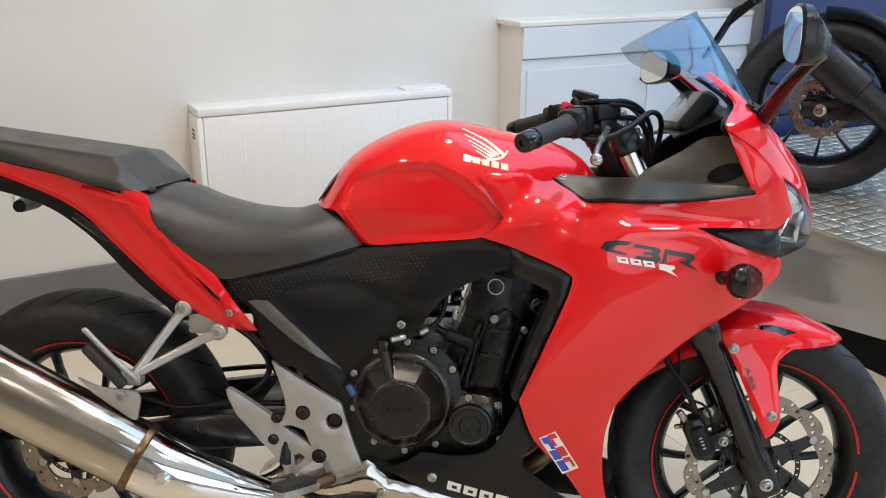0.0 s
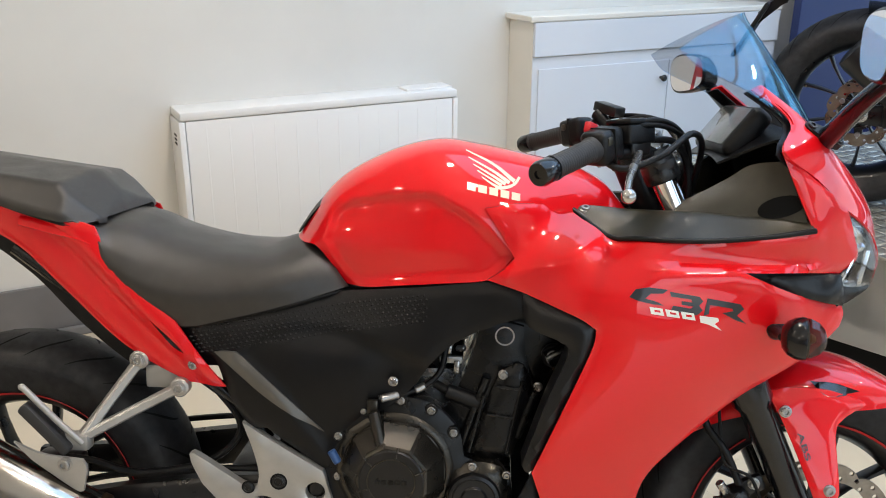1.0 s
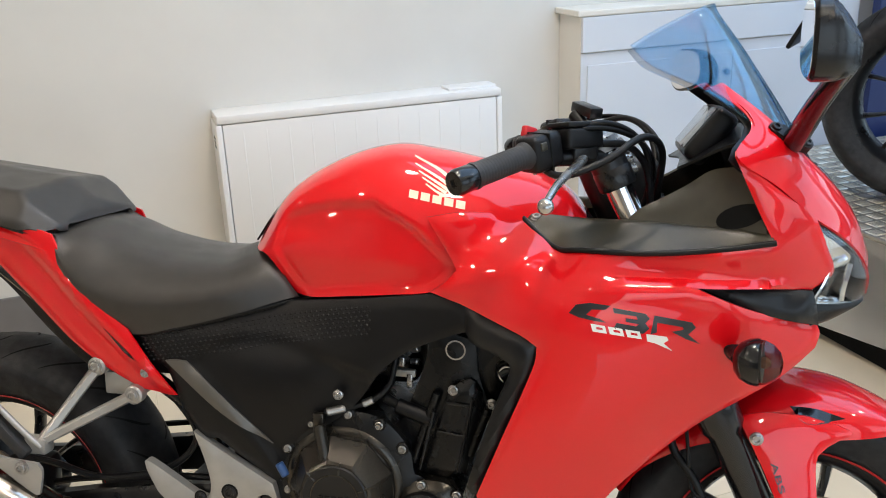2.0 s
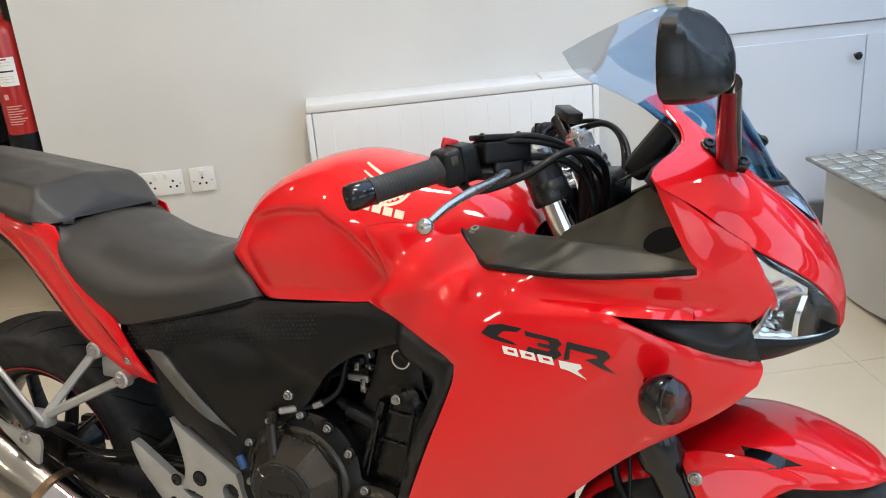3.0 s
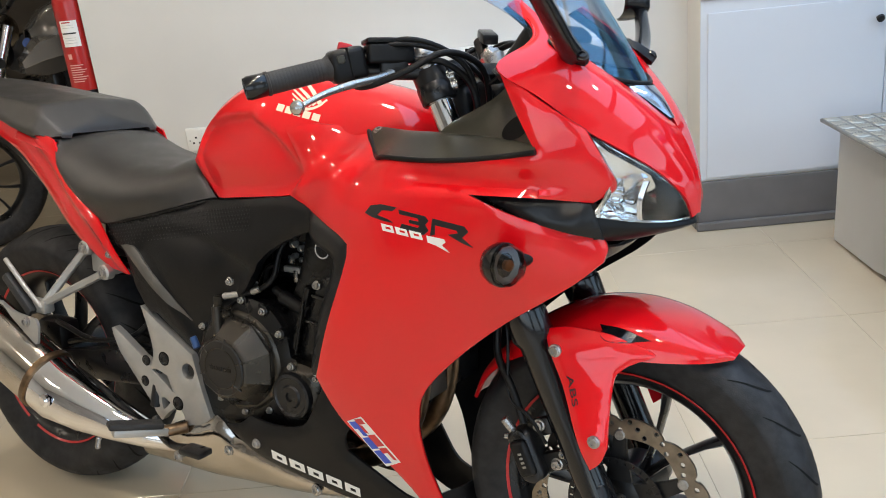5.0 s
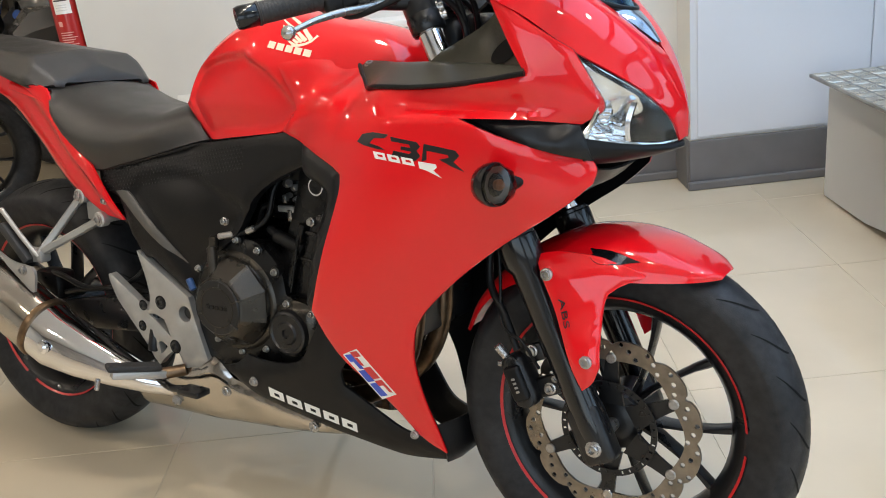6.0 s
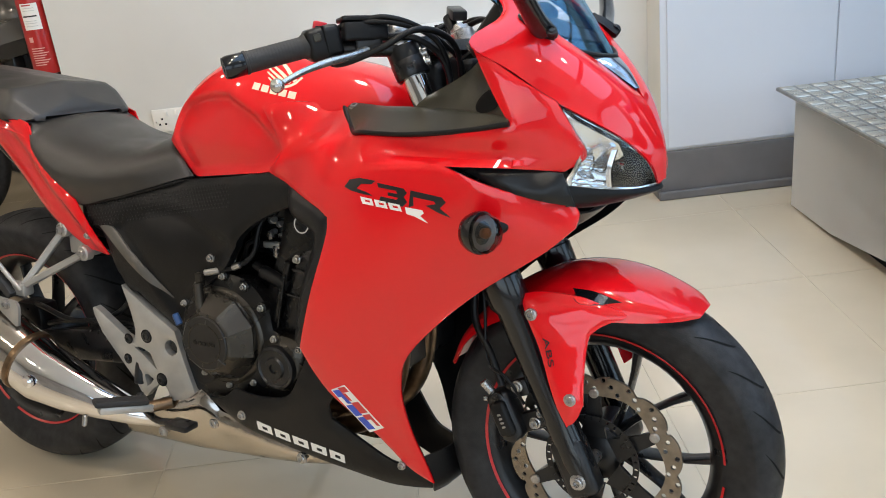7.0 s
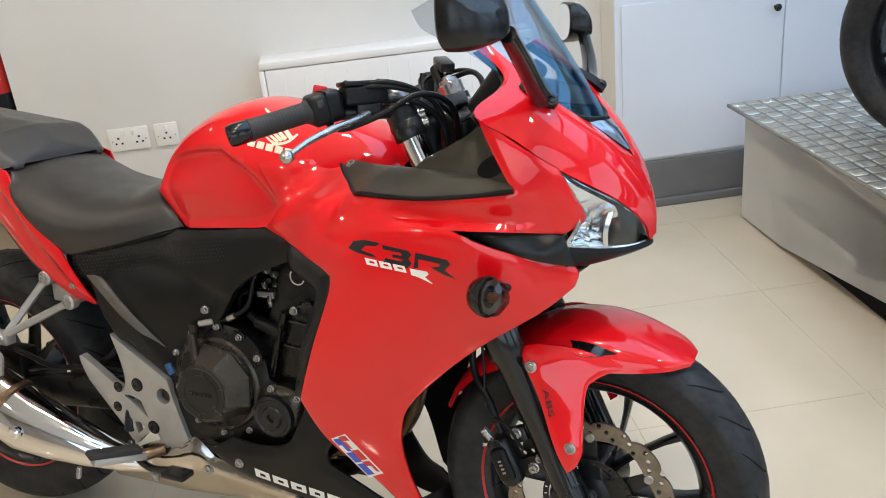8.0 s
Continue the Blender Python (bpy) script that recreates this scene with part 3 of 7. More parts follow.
def fair_depth(x, z):
    y = fair_plate(x, z)
    # the swage that runs forward from the shoulder to the duct
    d = z - 0.781
    if 1.03 < x < 1.37:
        f = soft(1.035, 1.14, x) * (1 - soft(1.28, 1.37, x))
        y -= f * 0.015 * soft(-0.003, 0.008, d) * (1 - 0.6 * soft(0.012, 0.050, d))
        y += f * 0.003 * math.exp(-((d + 0.012) / 0.012) ** 2)
    # the shoulder's crease
    if 0.83 < x < 1.05:
        c = z - (0.737 + (x - 0.835) * 0.45)
        y += 0.009 * math.exp(-(c / 0.020) ** 2) * soft(0.84, 0.88, x) * (1 - soft(0.98, 1.04, x))
    return y


FAIR = outline(
    [(0.832, 0.854), (0.885, 0.861)], [(0.962, 0.855), (0.990, 0.838)], [(1.019, 0.817), (1.060, 0.818), (1.115, 0.820), (1.185, 0.824)], [(1.315, 0.838), (1.29, 0.885)],
    [(1.257, 0.954), (1.31, 0.915)], [(1.372, 0.871), (1.392, 0.83), (1.407, 0.79)], [(1.378, 0.767), (1.30, 0.776)], [(1.216, 0.777), (1.30, 0.742)],
    [(1.390, 0.716), (1.396, 0.70)], [(1.391, 0.680), (1.345, 0.640), (1.245, 0.572), (1.168, 0.507), (1.107, 0.440), (1.088, 0.385), (1.084, 0.330), (1.090, 0.258)],
    [(1.109, 0.172), (1.080, 0.186)], [(1.056, 0.203), (1.010, 0.280), (0.948, 0.356)], [(0.916, 0.443), (0.955, 0.544), (0.997, 0.650)], [(1.003, 0.684), (0.974, 0.701), (0.893, 0.729)],
    [(0.838, 0.742), (0.862, 0.760)], [(0.879, 0.779), (0.855, 0.818)])
fair = side_part("side_fairing", FAIR, fair_depth, RED, 0.004, 0.0085, roll=0.003, label="glossy red side fairing")
side_part("fairing_liner", FAIR, lambda x, z: fair_depth(x, z) - 0.0046, BLACK_PLASTIC, 0.002, 0.02, roll=0.003, label="black inner face of the fairing")

# dark frame round the fairing's rear edge, and its inner face
TRIM = outline([(0.893, 0.729), (0.974, 0.702)], [(1.004, 0.686), (0.998, 0.650), (0.956, 0.544)], [(0.917, 0.443), (0.908, 0.440)], [(0.900, 0.452), (0.933, 0.56), (0.964, 0.642)], [(0.948, 0.660), (0.900, 0.680)])
side_part("fairing_trim", TRIM, lambda x, z: fair_plate(x, z) - 0.003, SATIN, 0.055, 0.010, roll=0.009, label="thick black trim behind the fairing edge")

# black duct under the headlamp
DUCT = outline([(1.216, 0.776), (1.30, 0.775)], [(1.378, 0.766), (1.386, 0.74)], [(1.392, 0.714), (1.30, 0.741)])
duct_y = thin_plate([(1.216, 0.776, 0.194), (1.30, 0.775, 0.190), (1.378, 0.766, 0.160), (1.392, 0.716, 0.144), (1.30, 0.742, 0.196), (1.30, 0.759, 0.194), (1.36, 0.744, 0.176), (1.35, 0.760, 0.168)])
side_part("duct", DUCT, lambda x, z: duct_y(x, z) + 0.002, SATIN, 0.02, 0.008, roll=0.004, label="matt black air duct")

# belly pan
belly_y = thin_plate([(0.66, 0.27, 0.17), (0.756, 0.279, 0.192), (0.745, 0.335, 0.188), (0.878, 0.36, 0.195), (0.93, 0.40, 0.185), (0.945, 0.345, 0.168), (0.93, 0.286, 0.155), (0.94, 0.19, 0.118), (1.02, 0.20, 0.106), (1.055, 0.19, 0.096), (1.098, 0.146, 0.068), (0.80, 0.225, 0.165)])
BELLY = outline([(0.655, 0.285), (0.700, 0.300)], [(0.735, 0.325), (0.80, 0.322), (0.862, 0.335), (0.895, 0.385)], [(0.918, 0.435), (0.936, 0.385)], [(0.950, 0.345), (0.932, 0.318)], [(0.930, 0.288), (0.975, 0.244), (1.02, 0.205)], [(1.060, 0.192), (1.09, 0.176)],
                [(1.108, 0.168), (1.105, 0.155)], [(1.098, 0.145), (1.05, 0.142), (0.996, 0.147), (0.90, 0.178), (0.85, 0.200), (0.76, 0.240)])
side_part("belly_pan", BELLY, lambda x, z: belly_y(x, z) - 0.006, BLACK_PLASTIC, 0.006, 0.014, roll=0.006, label="matt black belly pan")
bolt(bike, (0.756, -0.187, 0.279), r=0.007)
bolt(bike, (1.052, -0.104, 0.202), r=0.006)
bm = bmesh.new()
grid_sheet(bm, spline_grid([[(1.094, -0.062, 0.144), (1.104, -0.03, 0.144), (1.106, 0, 0.145), (1.104, 0.03, 0.144), (1.094, 0.062, 0.144)], [(1.102, -0.080, 0.172), (1.122, -0.040, 0.172), (1.128, 0, 0.172), (1.122, 0.040, 0.172), (1.102, 0.080, 0.172)], [(1.092, -0.092, 0.225), (1.118, -0.050, 0.232), (1.126, 0, 0.236), (1.118, 0.050, 0.232), (1.092, 0.092, 0.225)]], 4, 4), 0.004)
part("belly_nose", bm, BLACK_PLASTIC, bike)

# tank
TANK = [
    (0.606, -0.100, 0.716, 0.560, -0.100, 0.774, 0.506, 0.778), (0.642, -0.122, 0.716, 0.606, -0.124, 0.802, 0.570, 0.871), (0.700, -0.136, 0.723, 0.680, -0.146, 0.832, 0.655, 0.925),
    (0.768, -0.148, 0.731, 0.762, -0.160, 0.852, 0.745, 0.951), (0.834, -0.158, 0.740, 0.842, -0.152, 0.852, 0.820, 0.944), (0.890, -0.152, 0.760, 0.912, -0.136, 0.848, 0.900, 0.928),
    (0.960, -0.136, 0.775, 0.980, -0.116, 0.844, 0.970, 0.913), (1.020, -0.122, 0.780, 1.030, -0.104, 0.832, 1.025, 0.888), (1.066, -0.104, 0.780, 1.068, -0.090, 0.815, 1.060, 0.850)]
KNEE = outline([(0.570, 0.79), (0.593, 0.842), (0.663, 0.866), (0.742, 0.874)], [(0.757, 0.870), (0.811, 0.840)], [(0.874, 0.778), (0.838, 0.744), (0.768, 0.735), (0.688, 0.728), (0.62, 0.724)])
rows = body(TANK, 18, 20, crown=0.62, rise=0.78)
fixed = []
for r in rows:
    line = []
    for p in r:
        x, y, z = p
        if abs(y) > 0.05:
            g = gap_to(KNEE, x, z) * (1 if inside(KNEE, x, z) else -1)
            y -= math.copysign(0.015 * soft(-0.005, 0.014, g) * (1 - 0.55 * soft(0.03, 0.09, 0.866 - z)), y)
        line.append((x, y, z))
    fixed.append(line)
bm = bmesh.new()
grid_sheet(bm, fixed, 0.004)
tank = part("fuel_tank", bm, RED, bike, "glossy red fuel tank with knee recesses")
bm = bmesh.new(); lathe(bm, [(0, 0.050), (0.006, 0.050), (0.009, 0.046), (0.009, 0.030), (0.012, 0.026), (0.012, 0.004)], (0.80, 0, 0.934), (0.806, 0, 0.97), 32)
part("filler_cap", bm, CHROME, tank, "round chromed filler cap")
bm = bmesh.new()
grid_sheet(bm, spline_grid([[(x, -w, z - d), (x, -w * 0.5, z), (x, 0, z + 0.001), (x, w * 0.5, z), (x, w, z - d)] for x, z, w, d in ((0.512, 0.793, 0.03, 0.005), (0.545, 0.839, 0.042, 0.010), (0.59, 0.881, 0.045, 0.010), (0.64, 0.914, 0.03, 0.006))], 5, 3), 0.003)
part("tank_pad", bm, BLACK_PLASTIC, tank, "black rubber tank pad")

# seats
bm = bmesh.new()
grid_sheet(bm, body([
    (0.606, -0.098, 0.706, 0.580, -0.096, 0.740, 0.532, 0.768), (0.590, -0.112, 0.706, 0.560, -0.108, 0.744, 0.510, 0.770), (0.525, -0.134, 0.690, 0.500, -0.136, 0.726, 0.455, 0.756), (0.427, -0.146, 0.666, 0.405, -0.151, 0.710, 0.375, 0.760),
    (0.334, -0.146, 0.653, 0.308, -0.156, 0.716, 0.295, 0.780), (0.250, -0.142, 0.714, 0.238, -0.148, 0.752, 0.235, 0.802), (0.207, -0.124, 0.782, 0.196, -0.128, 0.795, 0.180, 0.803), (0.19, -0.08, 0.79, 0.18, -0.08, 0.796, 0.15, 0.80)], 10, 8, 0.66, 0.74), 0.01)
part("rider_seat", bm, VINYL, bike, "black vinyl rider seat")
rows = body([
    (0.200, -0.100, 0.806, 0.200, -0.100, 0.810, 0.198, 0.812), (0.194, -0.128, 0.808, 0.192, -0.131, 0.818, 0.190, 0.832), (0.176, -0.148, 0.811, 0.168, -0.150, 0.838, 0.160, 0.872), (0.098, -0.147, 0.828, 0.096, -0.150, 0.856, 0.095, 0.892),
    (0.030, -0.138, 0.846, 0.030, -0.141, 0.875, 0.030, 0.898), (-0.075, -0.122, 0.864, -0.075, -0.124, 0.894, -0.07, 0.904), (-0.17, -0.096, 0.884, -0.17, -0.098, 0.908, -0.17, 0.914), (-0.20, -0.06, 0.893, -0.20, -0.06, 0.906, -0.20, 0.910)], 10, 8, 0.76, 0.88)
bm = bmesh.new()
grid_sheet(bm, faceted(rows, [((0.158, -0.05, 0.858), (0.66, -0.12, 0.74)), ((0.10, -0.128, 0.862), (0.06, -0.80, 0.60)), ((0.172, -0.128, 0.832), (0.62, -0.62, 0.48)), ((0.05, 0.0, 0.887), (0.12, -0.10, 0.98))]), 0.01)
part("pillion_seat", bm, VINYL, bike, "black vinyl raised pillion seat").data.set_sharp_from_angle(angle=radians(60))
bm = bmesh.new(); tube(bm, [(-0.20, -0.099, 0.892), (-0.075, -0.124, 0.862), (0.030, -0.140, 0.844), (0.098, -0.149, 0.826), (0.168, -0.150, 0.808), (0.196, -0.124, 0.803)], 0.0042, 6, 8); mirrored(part("seat_base", bm, BLACK_PLASTIC, bike, "black lip under the pillion seat"))
bm = bmesh.new(); tube(bm, [(0.216, -0.138, 0.772), (0.250, -0.145, 0.712), (0.334, -0.149, 0.651), (0.427, -0.149, 0.663), (0.525, -0.137, 0.687), (0.590, -0.115, 0.703), (0.609, -0.098, 0.704)], 0.0042, 6, 8); mirrored(part("seat_base", bm, BLACK_PLASTIC, bike, "black lip under the rider seat"))

# dark tray behind the tail's front end
bm = bmesh.new(); box(bm, (0.325, -0.138, 0.575), (0.44, 0.138, 0.658), 0.012); part("frame_cover", bm, BLACK_PLASTIC, bike)

# tail
tail_y = thin_plate([(-0.20, 0.90, 0.10), (-0.075, 0.845, 0.125), (0.069, 0.851, 0.142), (0.054, 0.776, 0.128), (0.170, 0.816, 0.152), (0.138, 0.702, 0.130), (0.205, 0.806, 0.150), (0.269, 0.716, 0.162), (0.223, 0.627, 0.142), (0.338, 0.658, 0.164), (0.365, 0.586, 0.160), (0.418, 0.552, 0.158), (0.276, 0.590, 0.145), (0.358, 0.553, 0.152)], 8e-4)


def tail_depth(x, z):
    mid = 0.553 + (0.418 - x) * 0.98
    return tail_y(x, z) + 0.006 * math.exp(-((z - mid) / 0.02) ** 2) - 0.005 * math.exp(-((z - mid + 0.045) / 0.018) ** 2)


TAIL = outline([(-0.26, 0.895), (-0.075, 0.866), (0.069, 0.848), (0.170, 0.818)], [(0.206, 0.806), (0.230, 0.756), (0.272, 0.712)], [(0.338, 0.658), (0.375, 0.606)], [(0.418, 0.551), (0.39, 0.548)], [(0.352, 0.553), (0.276, 0.590), (0.223, 0.627), (0.138, 0.702), (0.054, 0.776), (-0.075, 0.828)], [(-0.26, 0.875), (-0.262, 0.89)])
side_part("tail_cowl", TAIL, tail_depth, RED, 0.004, 0.011, roll=0.004, label="glossy red tail cowl")
SLIT = outline([(0.352, 0.606), (0.335, 0.625)], [(0.298, 0.658), (0.33, 0.618)])
side_part("tail_vent", SLIT, lambda x, z: tail_depth(x, z) + 0.0012, BLACK_GLOSS, 0.003, 0.01, roll=0.001)
UNDER = outline([(-0.30, 0.865), (-0.075, 0.818), (0.054, 0.768), (0.138, 0.694), (0.223, 0.618), (0.28, 0.578)], [(0.30, 0.545), (0.24, 0.57), (0.15, 0.640), (0.06, 0.725), (-0.05, 0.785)], [(-0.30, 0.832), (-0.30, 0.85)])
side_part("under_tail", UNDER, lambda x, z: tail_y(x, z) - 0.022, BLACK_PLASTIC, 0.03, 0.02, roll=0.004, label="matt black under-tail panel")
bolt(bike, (0.365, -0.162, 0.586), r=0.006)
bm = bmesh.new()
grid_sheet(bm, spline_grid([[(x, -w, z - 0.020), (x, -w * 0.86, z - 0.003), (x, 0, z + 0.002), (x, w * 0.86, z - 0.003), (x, w, z - 0.020)] for x, w, z in ((0.08, 0.146, 0.826), (0.14, 0.153, 0.814), (0.19, 0.154, 0.803), (0.222, 0.150, 0.786))], 5, 5), 0.003)
part("seat_bridge", bm, RED, bike, "red bridge of the tail between the seats")
for sy in (-1, 1):
    bm = bmesh.new(); tube(bm, [(-0.17, sy * 0.10, 0.745), (-0.18, sy * 0.14, 0.745), (-0.185, sy * 0.20, 0.748)], 0.014, 4, 10, 0.02); part("rear_indicator", bm, BLACK_PLASTIC, bike)

# black side cover over the frame
side_plate = thin_plate([(0.345, 0.656, 0.150), (0.593, 0.706, 0.120), (0.721, 0.723, 0.150), (0.836, 0.734, 0.164), (0.895, 0.706, 0.178), (0.806, 0.649, 0.170), (0.743, 0.604, 0.168), (0.692, 0.572, 0.160), (0.615, 0.484, 0.158), (0.582, 0.404, 0.150), (0.484, 0.491, 0.160), (0.440, 0.490, 0.152), (0.398, 0.578, 0.155), (0.53, 0.62, 0.165), (0.64, 0.60, 0.168)])
RIDGE = outline([(0.432, 0.606), (0.47, 0.64), (0.530, 0.655), (0.615, 0.652), (0.70, 0.62)], [(0.76, 0.60), (0.70, 0.55), (0.60, 0.44)], [(0.575, 0.45), (0.50, 0.55)])


def cover_depth(x, z):
    g = gap_to(RIDGE, x, z) * (1 if inside(RIDGE, x, z) else -1)
    return side_plate(x, z) - 0.008 * soft(-0.004, 0.012, g)


COVER_LINE = outline([(0.345, 0.655), (0.430, 0.664), (0.525, 0.690)], [(0.598, 0.706), (0.721, 0.722), (0.800, 0.733)], [(0.838, 0.738), (0.893, 0.726)], [(0.905, 0.690), (0.86, 0.674), (0.806, 0.649), (0.762, 0.615), (0.722, 0.560), (0.680, 0.523), (0.632, 0.494), (0.604, 0.455)], [(0.582, 0.404), (0.560, 0.422)], [(0.484, 0.480), (0.455, 0.480)], [(0.425, 0.520), (0.400, 0.590), (0.372, 0.606)])
cover = side_part("side_cover", COVER_LINE, cover_depth, BLACK_PLASTIC, 0.02, 0.011, roll=0.005, label="textured black side cover")
STRIPE = outline([(0.400, 0.608), (0.415, 0.611)], [(0.436, 0.610), (0.51, 0.546)], [(0.578, 0.478), (0.53, 0.508), (0.485, 0.538), (0.44, 0.574)])
side_part("accent_strip", STRIPE, lambda x, z: cover_depth(x, z) + 0.0040, STRIP, 0.006, 0.008, roll=0.001, label="grey satin accent strip")
bolt(bike, (0.692, -0.166, 0.572), r=0.006, h=0.006)
# embossed dimple rows
bm = bmesh.new()
for i in range(44):
    for j in range(7):
        x = 0.36 + i * 0.0088 + (j % 2) * 0.0044
        z = 0.652 + (x - 0.36) * 0.18 - j * 0.0068 - 0.008
        y = -cover_depth(x, z)
        vs = [bm.verts.new((x + a * 0.0040, y + (0.0004 if k else -0.0013), z + b * 0.0030)) for k, (a, b) in enumerate(((0, 0), (-1, 0), (0, -1), (1, 0), (0, 1)))]
        for k in range(1, 5):
            bm.faces.new((vs[0], vs[k], vs[k % 4 + 1]))
bmesh.ops.recalc_face_normals(bm, faces=bm.faces)
part("grip_pattern", bm, BLACK_PLASTIC, cover, smooth=False)["kind"] = "stuff"

# upper cowl: rows from the headlamp's upper edge to the screen's foot, columns from the stay to the nose
COWL = [
    [(1.229, -0.128, 1.043), (1.284, -0.150, 0.998), (1.258, -0.217, 0.956), (1.315, -0.200, 0.915), (1.368, -0.170, 0.872), (1.414, -0.138, 0.842), (1.453, -0.090, 0.808), (1.479, -0.046, 0.768), (1.484, -0.022, 0.736)],
    [(1.233, -0.126, 1.045), (1.293, -0.146, 1.001), (1.300, -0.186, 0.965), (1.352, -0.170, 0.925), (1.398, -0.138, 0.888), (1.436, -0.100, 0.858), (1.464, -0.060, 0.818), (1.482, -0.030, 0.776), (1.486, -0.014, 0.738)],
    [(1.240, -0.124, 1.048), (1.301, -0.138, 1.004), (1.335, -0.155, 0.970), (1.378, -0.122, 0.938), (1.418, -0.082, 0.903), (1.448, -0.055, 0.866), (1.471, -0.032, 0.824), (1.486, -0.015, 0.782), (1.488, -0.007, 0.741)],
    [(1.246, -0.120, 1.050), (1.308, -0.128, 1.003), (1.350, -0.112, 0.964), (1.390, -0.060, 0.926), (1.428, -0.022, 0.888), (1.452, 0.0, 0.862), (1.473, 0.0, 0.826), (1.487, 0.0, 0.784), (1.489, 0.0, 0.742)]]
bm = bmesh.new()
grid_sheet(bm, relaxed(spline_grid(COWL, 6, 6), 14), 0.004, flip=True)
cowl = part("upper_cowl", bm, RED, bike, "glossy red nose cowl")
mirrored(cowl)
bm = bmesh.new()
grid_sheet(bm, spline_grid([[(x - 0.009, y + 0.006, z - 0.006) for x, y, z in r] for r in COWL], 3, 3), 0.002, flip=True)
mirrored(part("cowl_liner", bm, BLACK_PLASTIC, bike, "black inner face of the nose cowl"))

# headlamp
HL = outline([(-0.166, 0.872), (-0.137, 0.840), (-0.088, 0.806), (-0.046, 0.767)], [(-0.022, 0.736), (-0.055, 0.733), (-0.10, 0.736)], [(-0.155, 0.748), (-0.148, 0.772)], [(-0.146, 0.800), (-0.160, 0.835)])
lamp_plate = thin_plate([(0.166, 0.872, 1.368), (0.137, 0.840, 1.413), (0.088, 0.806, 1.453), (0.046, 0.767, 1.480), (0.022, 0.736, 1.486), (0.146, 0.800, 1.408), (0.155, 0.748, 1.384), (0.100, 0.736, 1.432), (0.055, 0.733, 1.468), (0.09, 0.770, 1.450)])


def lamp_x(y, z, back=0.0):
    return lamp_plate(abs(y), z) - back


def lamp_sheet(bm, pts, fx, step=0.008, thick=0.003):
    shell(bm, pts, lambda y, z: fx(y, z), thick, step, roll=0.001, side=1)
    for v in bm.verts:
        v.co = (v.co.y, v.co.x, v.co.z)
    bmesh.ops.recalc_face_normals(bm, faces=bm.faces)


def flip_y(pts, sy):
    return pts if sy == -1 else [(-y, z) for y, z in pts][::-1]


def bowl_x(y, z):
    """The fluted reflector: deep in the middle, up to the lens at its rim."""
    g = gap_to(HL, -abs(y), z)
    flute = 0.0035 * abs(math.sin((abs(y) - 0.03) * 150 + z * 25))
    return lamp_x(y, z, 0.0045 + 0.040 * soft(0.0, 0.032, g)) + flute * soft(0.004, 0.02, g)


MASK = outline([(-0.097, 0.808), (-0.060, 0.782), (-0.044, 0.763)], [(-0.024, 0.738), (-0.055, 0.7355)], [(-0.096, 0.7385), (-0.084, 0.770)])
TOPDARK = outline([(-0.160, 0.866), (-0.137, 0.838), (-0.085, 0.803)], [(-0.085, 0.797), (-0.125, 0.822)], [(-0.148, 0.840), (-0.157, 0.855)])
for sy in (-1, 1):
    bm = bmesh.new(); lamp_sheet(bm, flip_y(HL, sy), lambda y, z: lamp_x(y, z)); lens = part("headlamp_lens", bm, LENS, bike, "clear curved headlamp lens")
    bm = bmesh.new(); lamp_sheet(bm, flip_y(HL, sy), bowl_x, 0.005); part("reflector", bm, REFLECTOR, lens, "bright fluted reflector")
    c = Vector((1.425, sy * 0.112, 0.782))
    bm = bmesh.new(); rod(bm, c - Vector((0.03, 0, 0)), c + Vector((-0.016, 0, 0)), 0.006, seg=12); part("bulb", bm, CHROME, lens)
    bm = bmesh.new(); lamp_sheet(bm, flip_y(MASK, sy), lambda y, z: lamp_x(y, z, 0.0034), thick=0.0008); part("lamp_mask", bm, BLACK_GLOSS, lens, "dark centre mask")
    bm = bmesh.new(); lamp_sheet(bm, flip_y(TOPDARK, sy), lambda y, z: lamp_x(y, z, 0.0034), thick=0.0008); part("lamp_brow", bm, BLACK_GLOSS, lens, "dark grille along the lamp's upper edge")
    # upright bright divider beside the mask
    for y0, y1, w in ((0.095, 0.099, 0.0035),):
        bm = bmesh.new()
        loops = []
        for k in range(7):
            z = 0.740 + (0.796 - 0.740) * k / 6 - (0.018 * (0.095 - y0) / 0.021) * k / 6
            y = y0 + (y1 - y0) * k / 6 + 0.006 * math.sin(math.pi * k / 6)
            x = lamp_x(y, z, 0.0042)
            loops.append([(x, sy * (y - w), z), (x, sy * (y + w), z), (x - 0.007, sy * (y + w + 0.002), z), (x - 0.007, sy * (y - w + 0.002), z)])
        rings(bm, loops); part("divider", bm, CHROME, lens)
# chin under the lamps
bm = bmesh.new()
CHIN = [[(1.382, -0.152, 0.747), (1.428, -0.100, 0.736), (1.464, -0.046, 0.732), (1.482, 0, 0.732), (1.464, 0.046, 0.732), (1.428, 0.100, 0.736), (1.382, 0.152, 0.747)],
        [(1.384, -0.152, 0.732), (1.426, -0.102, 0.724), (1.466, -0.046, 0.722), (1.482, 0, 0.723), (1.466, 0.046, 0.722), (1.426, 0.102, 0.724), (1.384, 0.152, 0.732)],
        [(1.380, -0.148, 0.714), (1.410, -0.100, 0.709), (1.438, -0.045, 0.710), (1.446, 0, 0.712), (1.438, 0.045, 0.710), (1.410, 0.100, 0.709), (1.380, 0.148, 0.714)],
        [(1.34, -0.13, 0.706), (1.36, -0.09, 0.700), (1.37, -0.045, 0.698), (1.37, 0, 0.698), (1.37, 0.045, 0.698), (1.36, 0.09, 0.700), (1.34, 0.13, 0.706)]]
